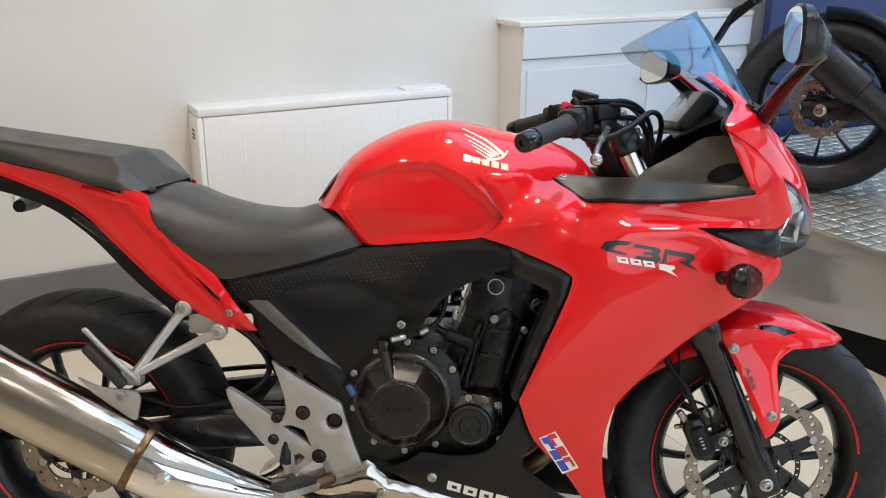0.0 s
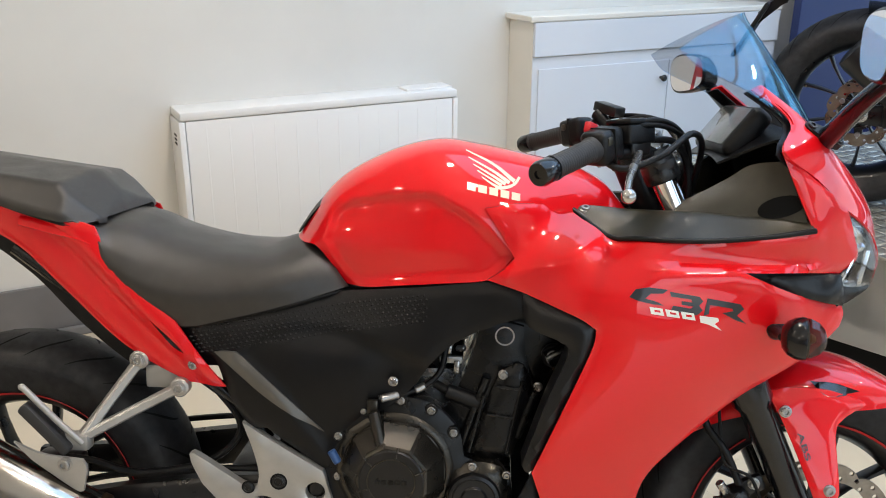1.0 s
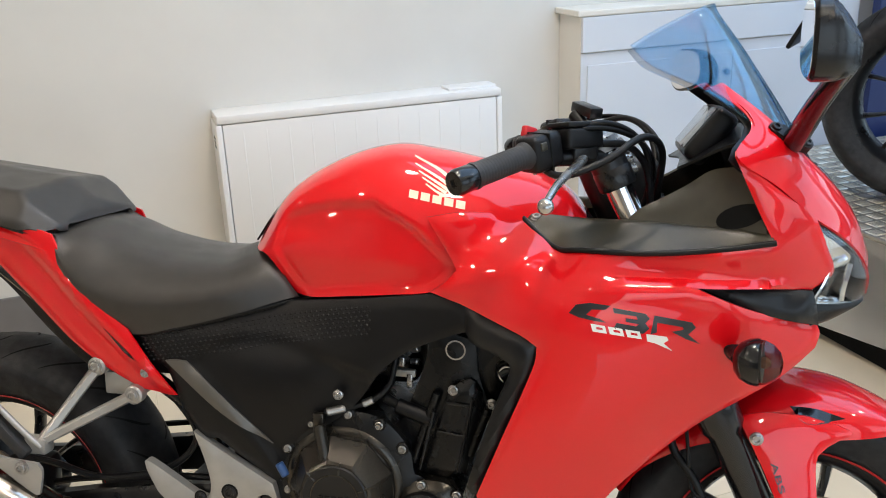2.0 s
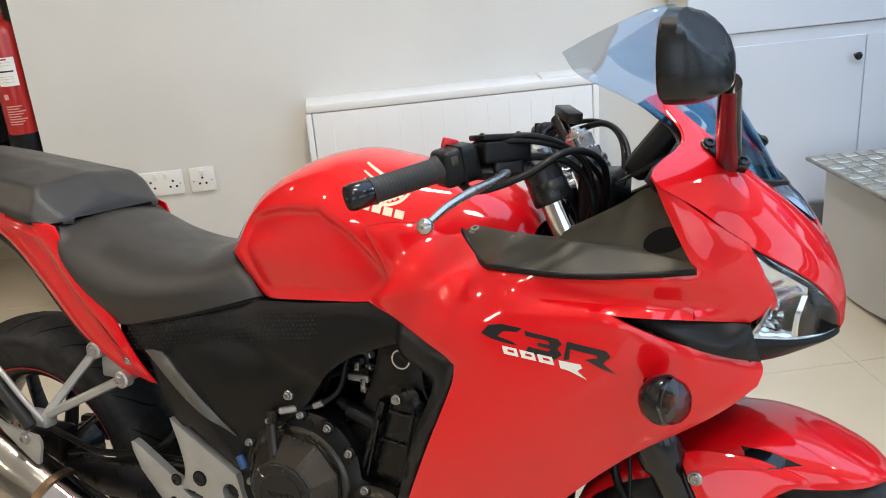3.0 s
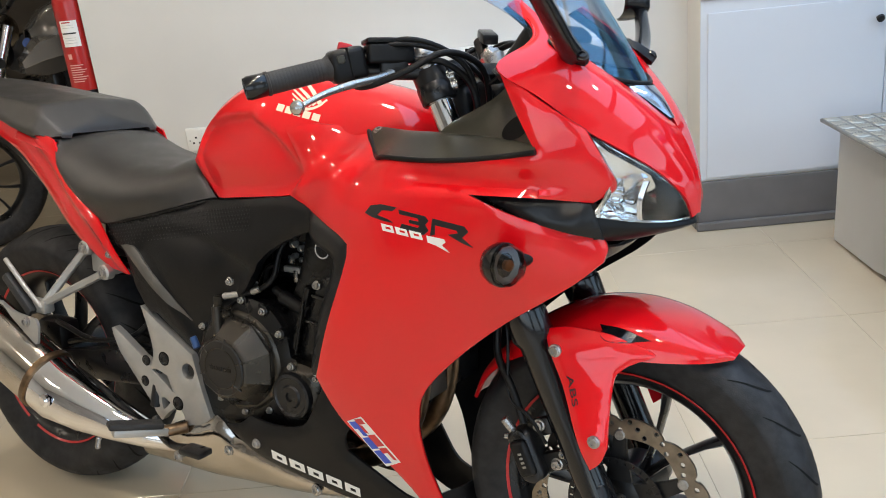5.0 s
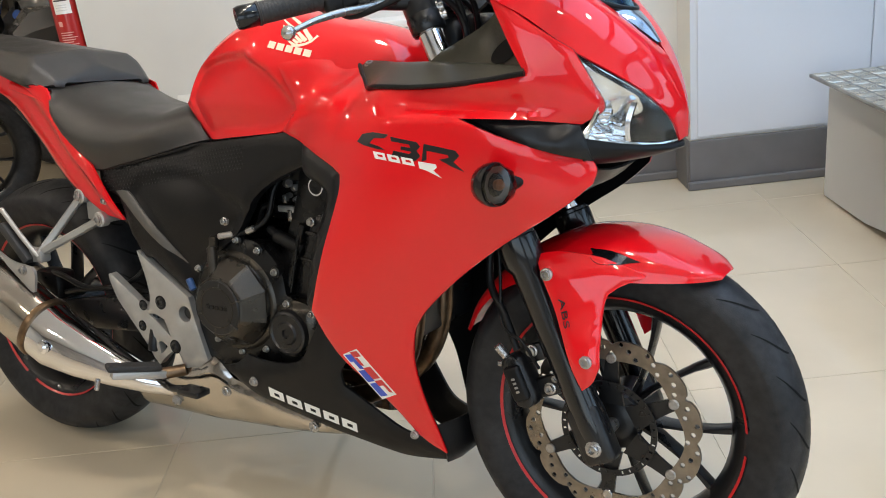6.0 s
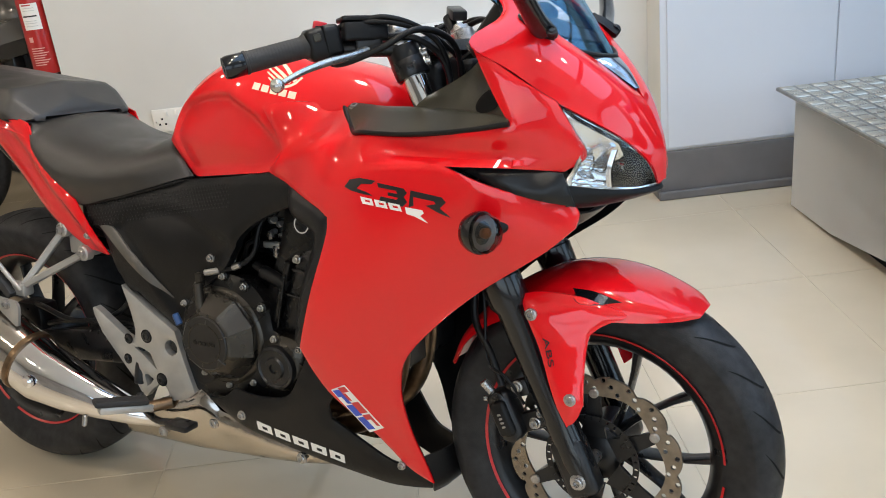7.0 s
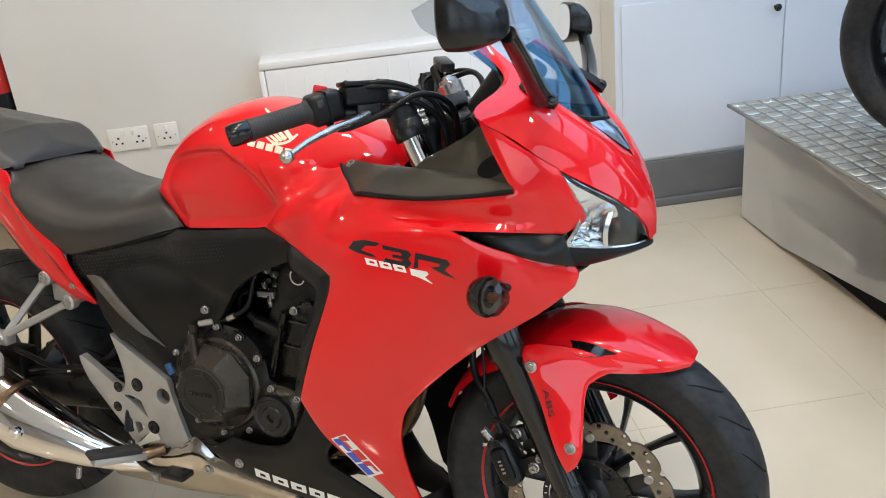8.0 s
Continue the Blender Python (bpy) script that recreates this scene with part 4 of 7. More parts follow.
grid_sheet(bm, spline_grid(CHIN, 5, 5), 0.004); part("chin", bm, BLACK_PLASTIC, bike, "matt black chin below the headlamps")
# inner fairing under the nose
bm = bmesh.new()
grid_sheet(bm, spline_grid([[(1.385, -0.128, 0.70), (1.39, -0.05, 0.69), (1.39, 0.05, 0.69), (1.385, 0.128, 0.70)], [(1.34, -0.12, 0.66), (1.34, -0.05, 0.655), (1.34, 0.05, 0.655), (1.34, 0.12, 0.66)], [(1.24, -0.13, 0.60), (1.23, -0.05, 0.64), (1.23, 0.05, 0.64), (1.24, 0.13, 0.60)]], 4, 4), 0.004)
part("inner_fairing", bm, BLACK_PLASTIC, bike)

# windscreen
SCR = [[(1.118, 0.126, 1.102), (1.158, 0.100, 1.127), (1.215, 0.062, 1.156), (1.242, 0, 1.166)],
       [(1.148, 0.146, 1.074), (1.197, 0.114, 1.098), (1.247, 0.066, 1.122), (1.270, 0, 1.131)],
       [(1.216, 0.147, 1.043), (1.242, 0.117, 1.060), (1.281, 0.068, 1.080), (1.301, 0, 1.087)],
       [(1.268, 0.142, 1.010), (1.287, 0.114, 1.018), (1.319, 0.068, 1.030), (1.335, 0, 1.035)],
       [(1.318, 0.130, 0.972), (1.338, 0.104, 0.971), (1.362, 0.060, 0.971), (1.374, 0, 0.973)],
       [(1.340, 0.120, 0.952), (1.364, 0.090, 0.942), (1.386, 0.048, 0.933), (1.396, 0, 0.930)]]
SCR = [[(x, -y, z) for x, y, z in r] + r[-2::-1] for r in SCR]
bm = bmesh.new(); grid_sheet(bm, relaxed(spline_grid(SCR, 6, 6), 25), 0.003); part("windscreen", bm, SCREEN, bike, "smoke-tinted double-bubble windscreen")
bm = bmesh.new(); tube(bm, [(x + 0.003, y, z - 0.002) for x, y, z in SCR[-1]], 0.004, 5, 8); part("screen_seal", bm, BLACK_PLASTIC, bike)
# position lamp between screen and nose
bm = bmesh.new()
grid_sheet(bm, spline_grid([[(1.384, -0.052, 0.928), (1.404, -0.02, 0.926), (1.404, 0.02, 0.926), (1.384, 0.052, 0.928)], [(1.406, -0.036, 0.910), (1.422, -0.014, 0.908), (1.422, 0.014, 0.908), (1.406, 0.036, 0.910)], [(1.440, -0.010, 0.880), (1.443, -0.004, 0.879), (1.443, 0.004, 0.879), (1.440, 0.010, 0.880)]], 4, 4), 0.008)
part("position_lamp", bm, POSITION, bike, "clear wedge-shaped position lamp")

# mirrors
def mirror(sy, c, toe, stem, size=1.0):
    m = Matrix.Translation(c) @ Matrix.Rotation(radians(toe), 4, "Z") @ Matrix.Rotation(radians(-4 * sy), 4, "X") @ Matrix.Scale(size, 4)

    def rim(t, sc=1.0):
        u, v = math.cos(t), math.sin(t)
        y = 0.058 * math.copysign(abs(u) ** 0.66, u)
        z = 0.045 * math.copysign(abs(v) ** 0.70, v)
        # taller at the outer end, drawn in at the upper inner corner
        z *= 1 + 0.10 * sy * y / 0.058
        return y * sc, z * sc

    cut_at, cut_n = Vector((0.003, sy * 0.036, 0.026)), Vector((0.80, sy * 0.21, 0.56)).normalized()
    loops = []
    for dx, sc, oy, oz in ((-0.024, 0.93, 0, 0), (-0.020, 1.0, 0, 0), (-0.006, 1.0, 0.001, 0), (0.004, 0.96, 0.003, -0.001), (0.012, 0.88, 0.006, -0.003), (0.020, 0.76, 0.010, -0.006), (0.027, 0.60, 0.014, -0.010), (0.032, 0.40, 0.018, -0.015), (0.034, 0.16, 0.022, -0.019)):
        ring = []
        for i in range(48):
            y, z = rim(2 * math.pi * i / 48, sc)
            p = Vector((dx, y - sy * oy, z + oz))
            over = (p - cut_at).dot(cut_n)
            if over > 0:
                p -= cut_n * over
            ring.append(m @ p)
        loops.append(ring)
    bm = bmesh.new(); rings(bm, loops); root = part("mirror", bm, MIRROR_SHELL, bike, "black plastic mirror housing with a chamfered top")
    root.data.set_sharp_from_angle(angle=radians(24))
    glass = [m @ Vector((-0.0242, *rim(2 * math.pi * i / 48, 0.90))) for i in range(48)]
    bm = bmesh.new(); rings(bm, [glass, [g - m.to_3x3() @ Vector((0.0006, 0, 0)) for g in glass]]); part("mirror_glass", bm, MIRROR, root, "mirror glass")
    bm = bmesh.new(); tube(bm, stem, 0.017, 5, 14, 0.012); part("mirror_stem", bm, BLACK_GLOSS, root)
    base = outline([(-0.030, -0.008), (0, -0.014), (0.030, -0.008)], [(0.032, 0.004), (0, 0.013), (-0.030, 0.006)])
    bm = bmesh.new()
    fm = frame_on((1.332, sy * 0.146, 0.974), (1.36, sy * 0.20, 1.03), (1, 0, -0.5))
    rings(bm, [[fm @ Vector((y, x, -0.004)) for x, y in base], [fm @ Vector((y, x, 0.006)) for x, y in base], [fm @ Vector((y * 0.85, x * 0.93, 0.011)) for x, y in base]]); part("mirror_base", bm, BLACK_PLASTIC, root)
    for t in (-0.022, 0.024):
        bolt(root, fm @ Vector((0.0, t, 0.010)), fm.to_3x3() @ Vector((0, 0, 1)), 0.007, 0.004, BLACK_METAL)


mirror(-1, (1.326, -0.388, 1.098), -4, [(1.340, -0.148, 0.972), (1.342, -0.185, 0.990), (1.348, -0.262, 1.032), (1.356, -0.345, 1.070)])
mirror(1, (1.246, 0.358, 1.074), 32, [(1.332, 0.150, 0.968), (1.322, 0.195, 0.974), (1.304, 0.262, 1.002), (1.276, 0.330, 1.044)], 0.86)


# cockpit panels
LEDGE = [[(0.962, -0.102, 0.853), (1.019, -0.163, 0.815), (1.060, -0.196, 0.817), (1.150, -0.210, 0.818), (1.240, -0.211, 0.826), (1.316, -0.210, 0.838)],
         [(0.9625, -0.100, 0.8535), (1.016, -0.140, 0.832), (1.060, -0.162, 0.833), (1.145, -0.176, 0.835), (1.235, -0.186, 0.838), (1.314, -0.205, 0.843)],
         [(0.963, -0.098, 0.854), (1.012, -0.112, 0.853), (1.060, -0.124, 0.851), (1.140, -0.141, 0.852), (1.230, -0.160, 0.850), (1.312, -0.199, 0.848)],
         [(0.975, -0.090, 0.840), (1.014, -0.104, 0.838), (1.060, -0.115, 0.836), (1.140, -0.131, 0.837), (1.228, -0.150, 0.836), (1.305, -0.188, 0.838)]]
bm = bmesh.new(); grid_sheet(bm, spline_grid(LEDGE, 4, 6), 0.004); cockp = part("cockpit_panel", bm, GREY_PLASTIC, bike, "worn black cockpit side panel with painted olive sheen"); mirrored(cockp)
rim = [Vector(p) + Vector((0, -0.001, 0.003)) for p in LEDGE[0]]
bm = bmesh.new(); tube(bm, rim, 0.0042, 5, 10); mirrored(part("rim", bm, BLACK_PLASTIC, cockp, "rounded black lower rim"))
bolt(cockp, (0.990, -0.112, 0.852), (0, -0.4, 0.9), 0.007, 0.004)
WALLP = [[(1.120, -0.138, 0.849), (1.180, -0.149, 0.849), (1.240, -0.163, 0.849), (1.308, -0.198, 0.848)],
         [(1.130, -0.133, 0.860), (1.192, -0.138, 0.878), (1.240, -0.148, 0.890), (1.296, -0.190, 0.895)],
         [(1.140, -0.128, 0.868), (1.205, -0.122, 0.903), (1.240, -0.132, 0.928), (1.280, -0.180, 0.940)]]
bm = bmesh.new(); grid_sheet(bm, spline_grid(WALLP, 5, 6), 0.004); cw = part("cockpit_wall", bm, GREY_PLASTIC, bike, "black inner cockpit wall with painted olive sheen"); mirrored(cw)
# no hole is cut: a flat disc holds the opening's shade as colour
bm = bmesh.new()
hole = [Vector((1.272 + 0.030 * math.cos(t), 0, 0.871 + 0.016 * math.sin(t) + 0.010 * math.cos(t))) for t in (2 * math.pi * i / 20 for i in range(20))]
from mathutils.bvhtree import BVHTree
tree = BVHTree.FromPolygons([v.co for v in cw.data.vertices], [p.vertices for p in cw.data.polygons])
ring0 = []
for h in hole:
    hit = tree.ray_cast(Vector((h.x, -1, h.z)), Vector((0, 1, 0)))[0]
    ring0.append(Vector((h.x, (hit.y if hit is not None else -0.19) - 0.002, h.z)))
rings(bm, [ring0, [p + Vector((0, 0.001, 0)) for p in ring0]])
mirrored(part("duct_opening", bm, DARK, cw, "oval duct opening as a flat disc in shade black"))
# dash
m = Matrix.Translation((1.235, 0, 0.975)) @ Matrix.Rotation(radians(-52), 4, "Y")
bm = bmesh.new(); box(bm, (-0.045, -0.105, -0.02), (0.045, 0.105, 0.016), 0.012, m, 3); dash = part("dashboard", bm, BLACK_PLASTIC, bike, "black instrument cluster")
bm = bmesh.new(); box(bm, (-0.036, -0.092, 0.0155), (0.036, 0.092, 0.018), 0.001, m); part("display", bm, material("grey_display", (0.06, 0.065, 0.065), 0.22, coat=0.6), dash, "grey liquid crystal display")
bm = bmesh.new(); grid_sheet(bm, spline_grid([[(1.19, -0.11, 0.93), (1.20, 0, 0.935), (1.19, 0.11, 0.93)], [(1.27, -0.15, 0.97), (1.28, 0, 0.99), (1.27, 0.15, 0.97)], [(1.34, -0.12, 0.965), (1.38, 0, 0.95), (1.34, 0.12, 0.965)]], 5, 6), 0.004); part("cockpit_cowl", bm, BLACK_PLASTIC, bike)

# front indicators: a leaf-shaped foot, a short stalk and a pod with its lens to the front
for sy in (-1, 1):
    p0, p1 = Vector((1.264, sy * 0.2535, 0.690)), Vector((1.364, sy * 0.278, 0.694))
    bm = bmesh.new(); lathe(bm, [(0, 0.004), (0.002, 0.015), (0.009, 0.0245), (0.020, 0.0300), (0.030, 0.0318), (0.034, 0.0312)], p0, p1, 20); ind = part("front_indicator", bm, BLACK_GLOSS, bike, "smoked front indicator on a black stalk")
    bm = bmesh.new(); rings(bm, [[(1.274 + 0.032 * k * math.cos(a) - 0.004 * math.sin(a), sy * y, 0.688 + 0.019 * k * math.sin(a) * (1 - 0.25 * math.cos(a))) for a in [2 * math.pi * n / 18 for n in range(18)]] for y, k in ((0.170, 1.0), (0.193, 1.0), (0.199, 0.86), (0.206, 0.56), (0.216, 0.40), (0.250, 0.38))]); part("stalk", bm, BLACK_PLASTIC, ind)
    axis = (p1 - p0).normalized()
    q0 = p0 + axis * 0.0335
    bm = bmesh.new(); lathe(bm, [(0, 0.0310), (0.007, 0.0300), (0.018, 0.0245), (0.026, 0.0150), (0.029, 0.004)], q0, p1, 8); part("lens", bm, SMOKE_LENS, ind, "smoked faceted lens", smooth=False)
    bm = bmesh.new(); lathe(bm, [(-0.006, 0.006), (0.008, 0.0085), (0.014, 0.004)], q0, p1, 12); part("bulb", bm, AMBER, ind, "amber bulb")
    bm = bmesh.new(); lathe(bm, [(-0.004, 0.008), (-0.002, 0.018), (0.003, 0.027), (0.004, 0.027), (-0.003, 0.008)], q0, p1, 10); part("reflector", bm, SILVER, ind, smooth=False)

# ---- running gear ----
def wheel(c, r_tyre, half, spokes, name, sy_disc, r_disc, tape=True, parent=None, rim_mat=None, twist=0.0, rim_at=0.715):
    """A cast wheel about the y axis with its tyre; returns the wheel."""
    root = new(name)
    root.parent = parent or bike
    root.location = c
    root["label"] = "black cast alloy wheel with a road tyre"
    r_rim = r_tyre * rim_at
    prof = []
    for k in range(19):
        t = math.pi * (k / 18 - 0.5)
        y = half * math.sin(t)
        crown = half * 0.78
        if abs(y) < half * 0.985:
            rr = r_tyre - half * 0.64 + half * 0.64 * math.cos(math.asin(max(-1, min(1, y / half))) * 0.98)
        else:
            rr = r_tyre - half * 0.62
        prof.append((y, rr))
    prof = [(-half * 0.72, r_rim - 0.004), (-half * 0.90, r_rim + 0.020)] + prof + [(half * 0.90, r_rim + 0.020), (half * 0.72, r_rim - 0.004)]
    bm = bmesh.new(); lathe(bm, [(y + half, r) for y, r in prof], (0, -half, 0), (0, half, 0), 96, closed=True, up=(1, 0, 0)); tyre = part("tyre", bm, RUBBER, root, "black road tyre with sipes")
    # tread grooves: flat strips over the tread, their shade put into the colour
    for k in range(24):
        for s in (-1, 1):
            t0 = 2 * math.pi * (k + (0.5 if s > 0 else 0)) / 24
            bm = bmesh.new()
            lo, hi = [], []
            for i in range(7):
                f = i / 6
                y = s * half * (0.12 + 0.76 * f)
                rr = r_tyre - half * 0.64 + half * 0.64 * math.cos(math.asin(y / half) * 0.98)
                t = t0 + 0.20 * f ** 1.6
                w = 0.0034 * math.sin(math.pi * (0.12 + 0.80 * f))
                for lst, d in ((lo, -w), (hi, w)):
                    tt = t + d / rr
                    lst.append(bm.verts.new(((rr + 0.0006) * math.cos(tt), y, (rr + 0.0006) * math.sin(tt))))
            for i in range(6):
                bm.faces.new((lo[i], lo[i + 1], hi[i + 1], hi[i]))
            part("groove", bm, DARK, tyre, smooth=False)
    bm = bmesh.new()
    rim = [(-half * 0.74, r_rim), (-half * 0.78, r_rim + 0.004), (-half * 0.70, r_rim - 0.006), (-half * 0.62, r_rim - 0.016), (-half * 0.2, r_rim - 0.030), (half * 0.2, r_rim - 0.030), (half * 0.62, r_rim - 0.016), (half * 0.70, r_rim - 0.006), (half * 0.78, r_rim + 0.004), (half * 0.74, r_rim)]
    rim += [(half * 0.5, r_rim + 0.002), (-half * 0.5, r_rim + 0.002)]
    lathe(bm, [(y + half, r) for y, r in rim], (0, -half, 0), (0, half, 0), 72, closed=True, up=(1, 0, 0)); rimo = part("rim", bm, rim_mat or BLACK_METAL, root, "black alloy rim")
    if tape:
        for s in (-1, 1):
            for a0, a1 in ((0.10, 2.02), (2.16, 4.10), (4.26, 6.20)):
                bm = bmesh.new()
                rows = []
                for i in range(25):
                    t = a0 + (a1 - a0) * i / 24
                    rows.append([((r_rim - d) * math.cos(t), s * (half * 0.775 - d * 0.9 + 0.0014), (r_rim - d) * math.sin(t)) for d in (-0.0012, 0.0010, 0.0028)])
                grid_sheet(bm, rows, 0.0006); part("rim_tape", bm, RED_LINE, rimo, "red rim tape")
    bm = bmesh.new(); lathe(bm, [(0, 0.030), (0.01, 0.046), (half * 1.2, 0.040), (half * 2.0 - 0.01, 0.046), (half * 2.0, 0.030)], (0, -half, 0), (0, half, 0), 32); part("hub", bm, rim_mat or BLACK_METAL, root)
    for k in range(spokes):
        t = 2 * math.pi * k / spokes + twist
        for d in (-0.10, 0.10):
            bm = bmesh.new()
            a0, a1 = t + d * 1.4, t + math.copysign(0.5 * math.pi / spokes, d)
            u0, u1 = Vector((math.cos(a0), 0, math.sin(a0))), Vector((math.cos(a1), 0, math.sin(a1)))
            side0, side1 = Vector((-u0.z, 0, u0.x)), Vector((-u1.z, 0, u1.x))
            loops = []
            for f in (0, 0.25, 0.5, 0.75, 1.0):
                r = 0.036 + (r_rim - 0.022 - 0.036) * f
                u, sd = (u0 * (1 - f) + u1 * f).normalized(), (side0 * (1 - f) + side1 * f).normalized()
                w, h = 0.013 - 0.006 * math.sin(math.pi * f) + 0.003 * f, 0.020 - 0.007 * f
                loops.append([u * r + sd * (w * a * 0.5) + Vector((0, h * b, 0)) for a, b in ((-1, -0.6), (-0.5, -1), (0.5, -1), (1, -0.6), (1, 0.6), (0.5, 1), (-0.5, 1), (-1, 0.6))])
            rings(bm, loops); part("spoke", bm, rim_mat or BLACK_METAL, root)
    return root


def wave_disc(root, y, r, r_in, waves, holes, r_ring, name="brake_disc"):
    """A wave-edged disc with drilled holes."""
    pts = []
    for i in range(waves * 10):
        t = 2 * math.pi * i / (waves * 10)
        f = abs(((i % 10) / 10) - 0.5) * 2
        pts.append((math.cos(t) * (r - 0.010 * f ** 3), math.sin(t) * (r - 0.010 * f ** 3)))
    inner = [(math.cos(t) * (r_in + 0.004 * math.cos(6 * t)), math.sin(t) * (r_in + 0.004 * math.cos(6 * t))) for t in (2 * math.pi * i / 60 for i in range(60))]
    hs = [inner]
    for k in range(holes):
        t = 2 * math.pi * k / holes
        rr = r_in + (r - r_in) * (0.25, 0.52, 0.76)[k % 3]
        hs.append([(math.cos(t) * rr + 0.0042 * math.cos(a), math.sin(t) * rr + 0.0042 * math.sin(a)) for a in (2 * math.pi * i / 8 for i in range(8))])
    bm = bmesh.new(); shell(bm, pts, lambda x, z: y + 0.0025, 0.005, 0.02, hs, 0.0, side=-1)
    d = part(name, bm, DISC, root, "drilled wave-edged steel brake disc")
    for k in range(6):
        t = 2 * math.pi * (k + 0.5) / 6
        bm = bmesh.new(); rod(bm, (math.cos(t) * r_in, -(y - 0.002), math.sin(t) * r_in), (math.cos(t) * r_in, -(y + 0.006), math.sin(t) * r_in), 0.0085, seg=12); part("disc_bobbin", bm, BOLT, d)
    for k in range(6):
        t = 2 * math.pi * (k + 0.5) / 6
        u, s = Vector((math.cos(t), 0, math.sin(t))), Vector((-math.sin(t), 0, math.cos(t)))
        bm = bmesh.new(); rings(bm, [[u * rr + s * a * w + Vector((0, -(y - 0.004 + b), 0)) for a, b in ((-1, 0), (1, 0), (1, 0.006), (-1, 0.006))] for rr, w in ((0.040, 0.022), (r_in * 0.75, 0.012), (r_in, 0.010))]); part("carrier_arm", bm, BLACK_METAL, d)
    ring = [(math.cos(t) * 0.062, math.sin(t) * 0.062) for t in (2 * math.pi * i / 72 for i in range(72))]
    slots = [[(math.cos(t + a) * q, math.sin(t + a) * q) for a, q in ((-0.022, 0.0560), (0.022, 0.0560), (0.022, 0.0600), (-0.022, 0.0600))] for t in (2 * math.pi * k / 36 for k in range(36))]
    bore = [(math.cos(t) * 0.0540, math.sin(t) * 0.0540) for t in (2 * math.pi * i / 72 for i in range(72))]
    k = r_ring / 0.062
    sc = lambda L: [(a * k, b * k) for a, b in L]
    bm = bmesh.new(); shell(bm, sc(ring), lambda x, z: y + 0.009, 0.002, 0.05, [sc(bore)] + [sc(q) for q in slots], 0.0); part("sensor_ring", bm, BLACK_METAL, d, "slotted black sensor ring")
    return d


FX, FZ, FR = 1.404, 0.279, 0.290
RX, RZ_, RR = 0.016, 0.280, 0.307
fw = wheel((FX, 0, FZ), FR, 0.058, 5, "front_wheel", -1, 0.15, twist=radians(56))
wave_disc(fw, 0.072, 0.149, 0.117, 12, 60, 0.080)
rw = wheel((RX, 0, RZ_), RR, 0.078, 5, "rear_wheel", -1, 0.11, twist=radians(60), rim_at=0.680)
wave_disc(rw, 0.088, 0.115, 0.078, 10, 36, 0.060)

# forks: axis leans back
RAKE = -0.466
def fork_at(z, y):
    return Vector((1.262 + (z - 0.572) * RAKE, y, z))


for sy in (-1, 1):
    y = sy * 0.115
    fk = new("fork_leg"); fk.parent = bike; fk["label"] = "black fork leg with a chromed inner tube"
    bm = bmesh.new()
    a, b = fork_at(0.262, y), fork_at(0.592, y)
    L = (b - a).length
    lathe(bm, [(0, 0.018), (0.004, 0.023), (0.04, 0.0265), (0.06, 0.0262), (L - 0.062, 0.0270), (L - 0.050, 0.0335), (L - 0.010, 0.0345), (L - 0.008, 0.0325), (L - 0.003, 0.0325), (L, 0.027)], a, b, 28); part("slider", bm, BLACK_GLOSS, fk)
    bm = bmesh.new(); rod(bm, fork_at(0.585, y), fork_at(0.965, y), 0.0205, seg=24); part("inner_tube", bm, CHROME, fk, "chromed inner tube")
    bm = bmesh.new(); lathe(bm, [(0, 0.0235), (0.02, 0.0235), (0.024, 0.018), (0.030, 0.017), (0.030, 0.010), (0.036, 0.009)], fork_at(0.950, y), fork_at(1.05, y), 20); part("fork_cap", bm, BOLT, fk, "zinc fork cap")
    # axle lug
    bm = bmesh.new(); box(bm, (-0.026, -0.022, -0.045), (0.030, 0.022, 0.055), 0.012, Matrix.Translation((FX - 0.012, y, FZ + 0.0)) @ Matrix.Rotation(radians(-24), 4, "Y"), 3); part("axle_lug", bm, BLACK_METAL, fk)
    bolt(fk, (FX - 0.003, y + sy * 0.024, FZ - 0.012), (0, sy, 0), 0.010, 0.008)
bm = bmesh.new(); rod(bm, (FX, -0.105, FZ), (FX, 0.105, FZ), 0.011); part("front_axle", bm, BOLT, bike)
# yokes
for z, h, w in ((0.925, 0.024, 0.046), (0.745, 0.03, 0.046)):
    bm = bmesh.new()
    for y in (-0.115, 0.115):
        lathe(bm, [(0, 0.0275), (h, 0.0275)], fork_at(z, y), fork_at(z + 0.1, y), 20)
    mm = Matrix.Translation(fork_at(z + h / 2, 0)) @ Matrix.Rotation(radians(-24), 4, "Y")
    box(bm, (-0.022, -0.105, -h / 2), (0.030, 0.105, h / 2), 0.006, mm)
    lathe(bm, [(0, 0.026), (h * 1.2, 0.026), (h * 1.5, 0.016)], fork_at(z, 0) + Vector((-0.03, 0, -0.012)), fork_at(z + 0.1, 0) + Vector((-0.03, 0, -0.012)), 16)
    part("yoke", bm, BLACK_METAL, bike, "black fork yoke")
bm = bmesh.new(); rod(bm, fork_at(0.72, 0) + Vector((-0.03, 0, 0)), fork_at(0.94, 0) + Vector((-0.03, 0, 0)), 0.028); part("steering_head", bm, BLACK_METAL, bike)

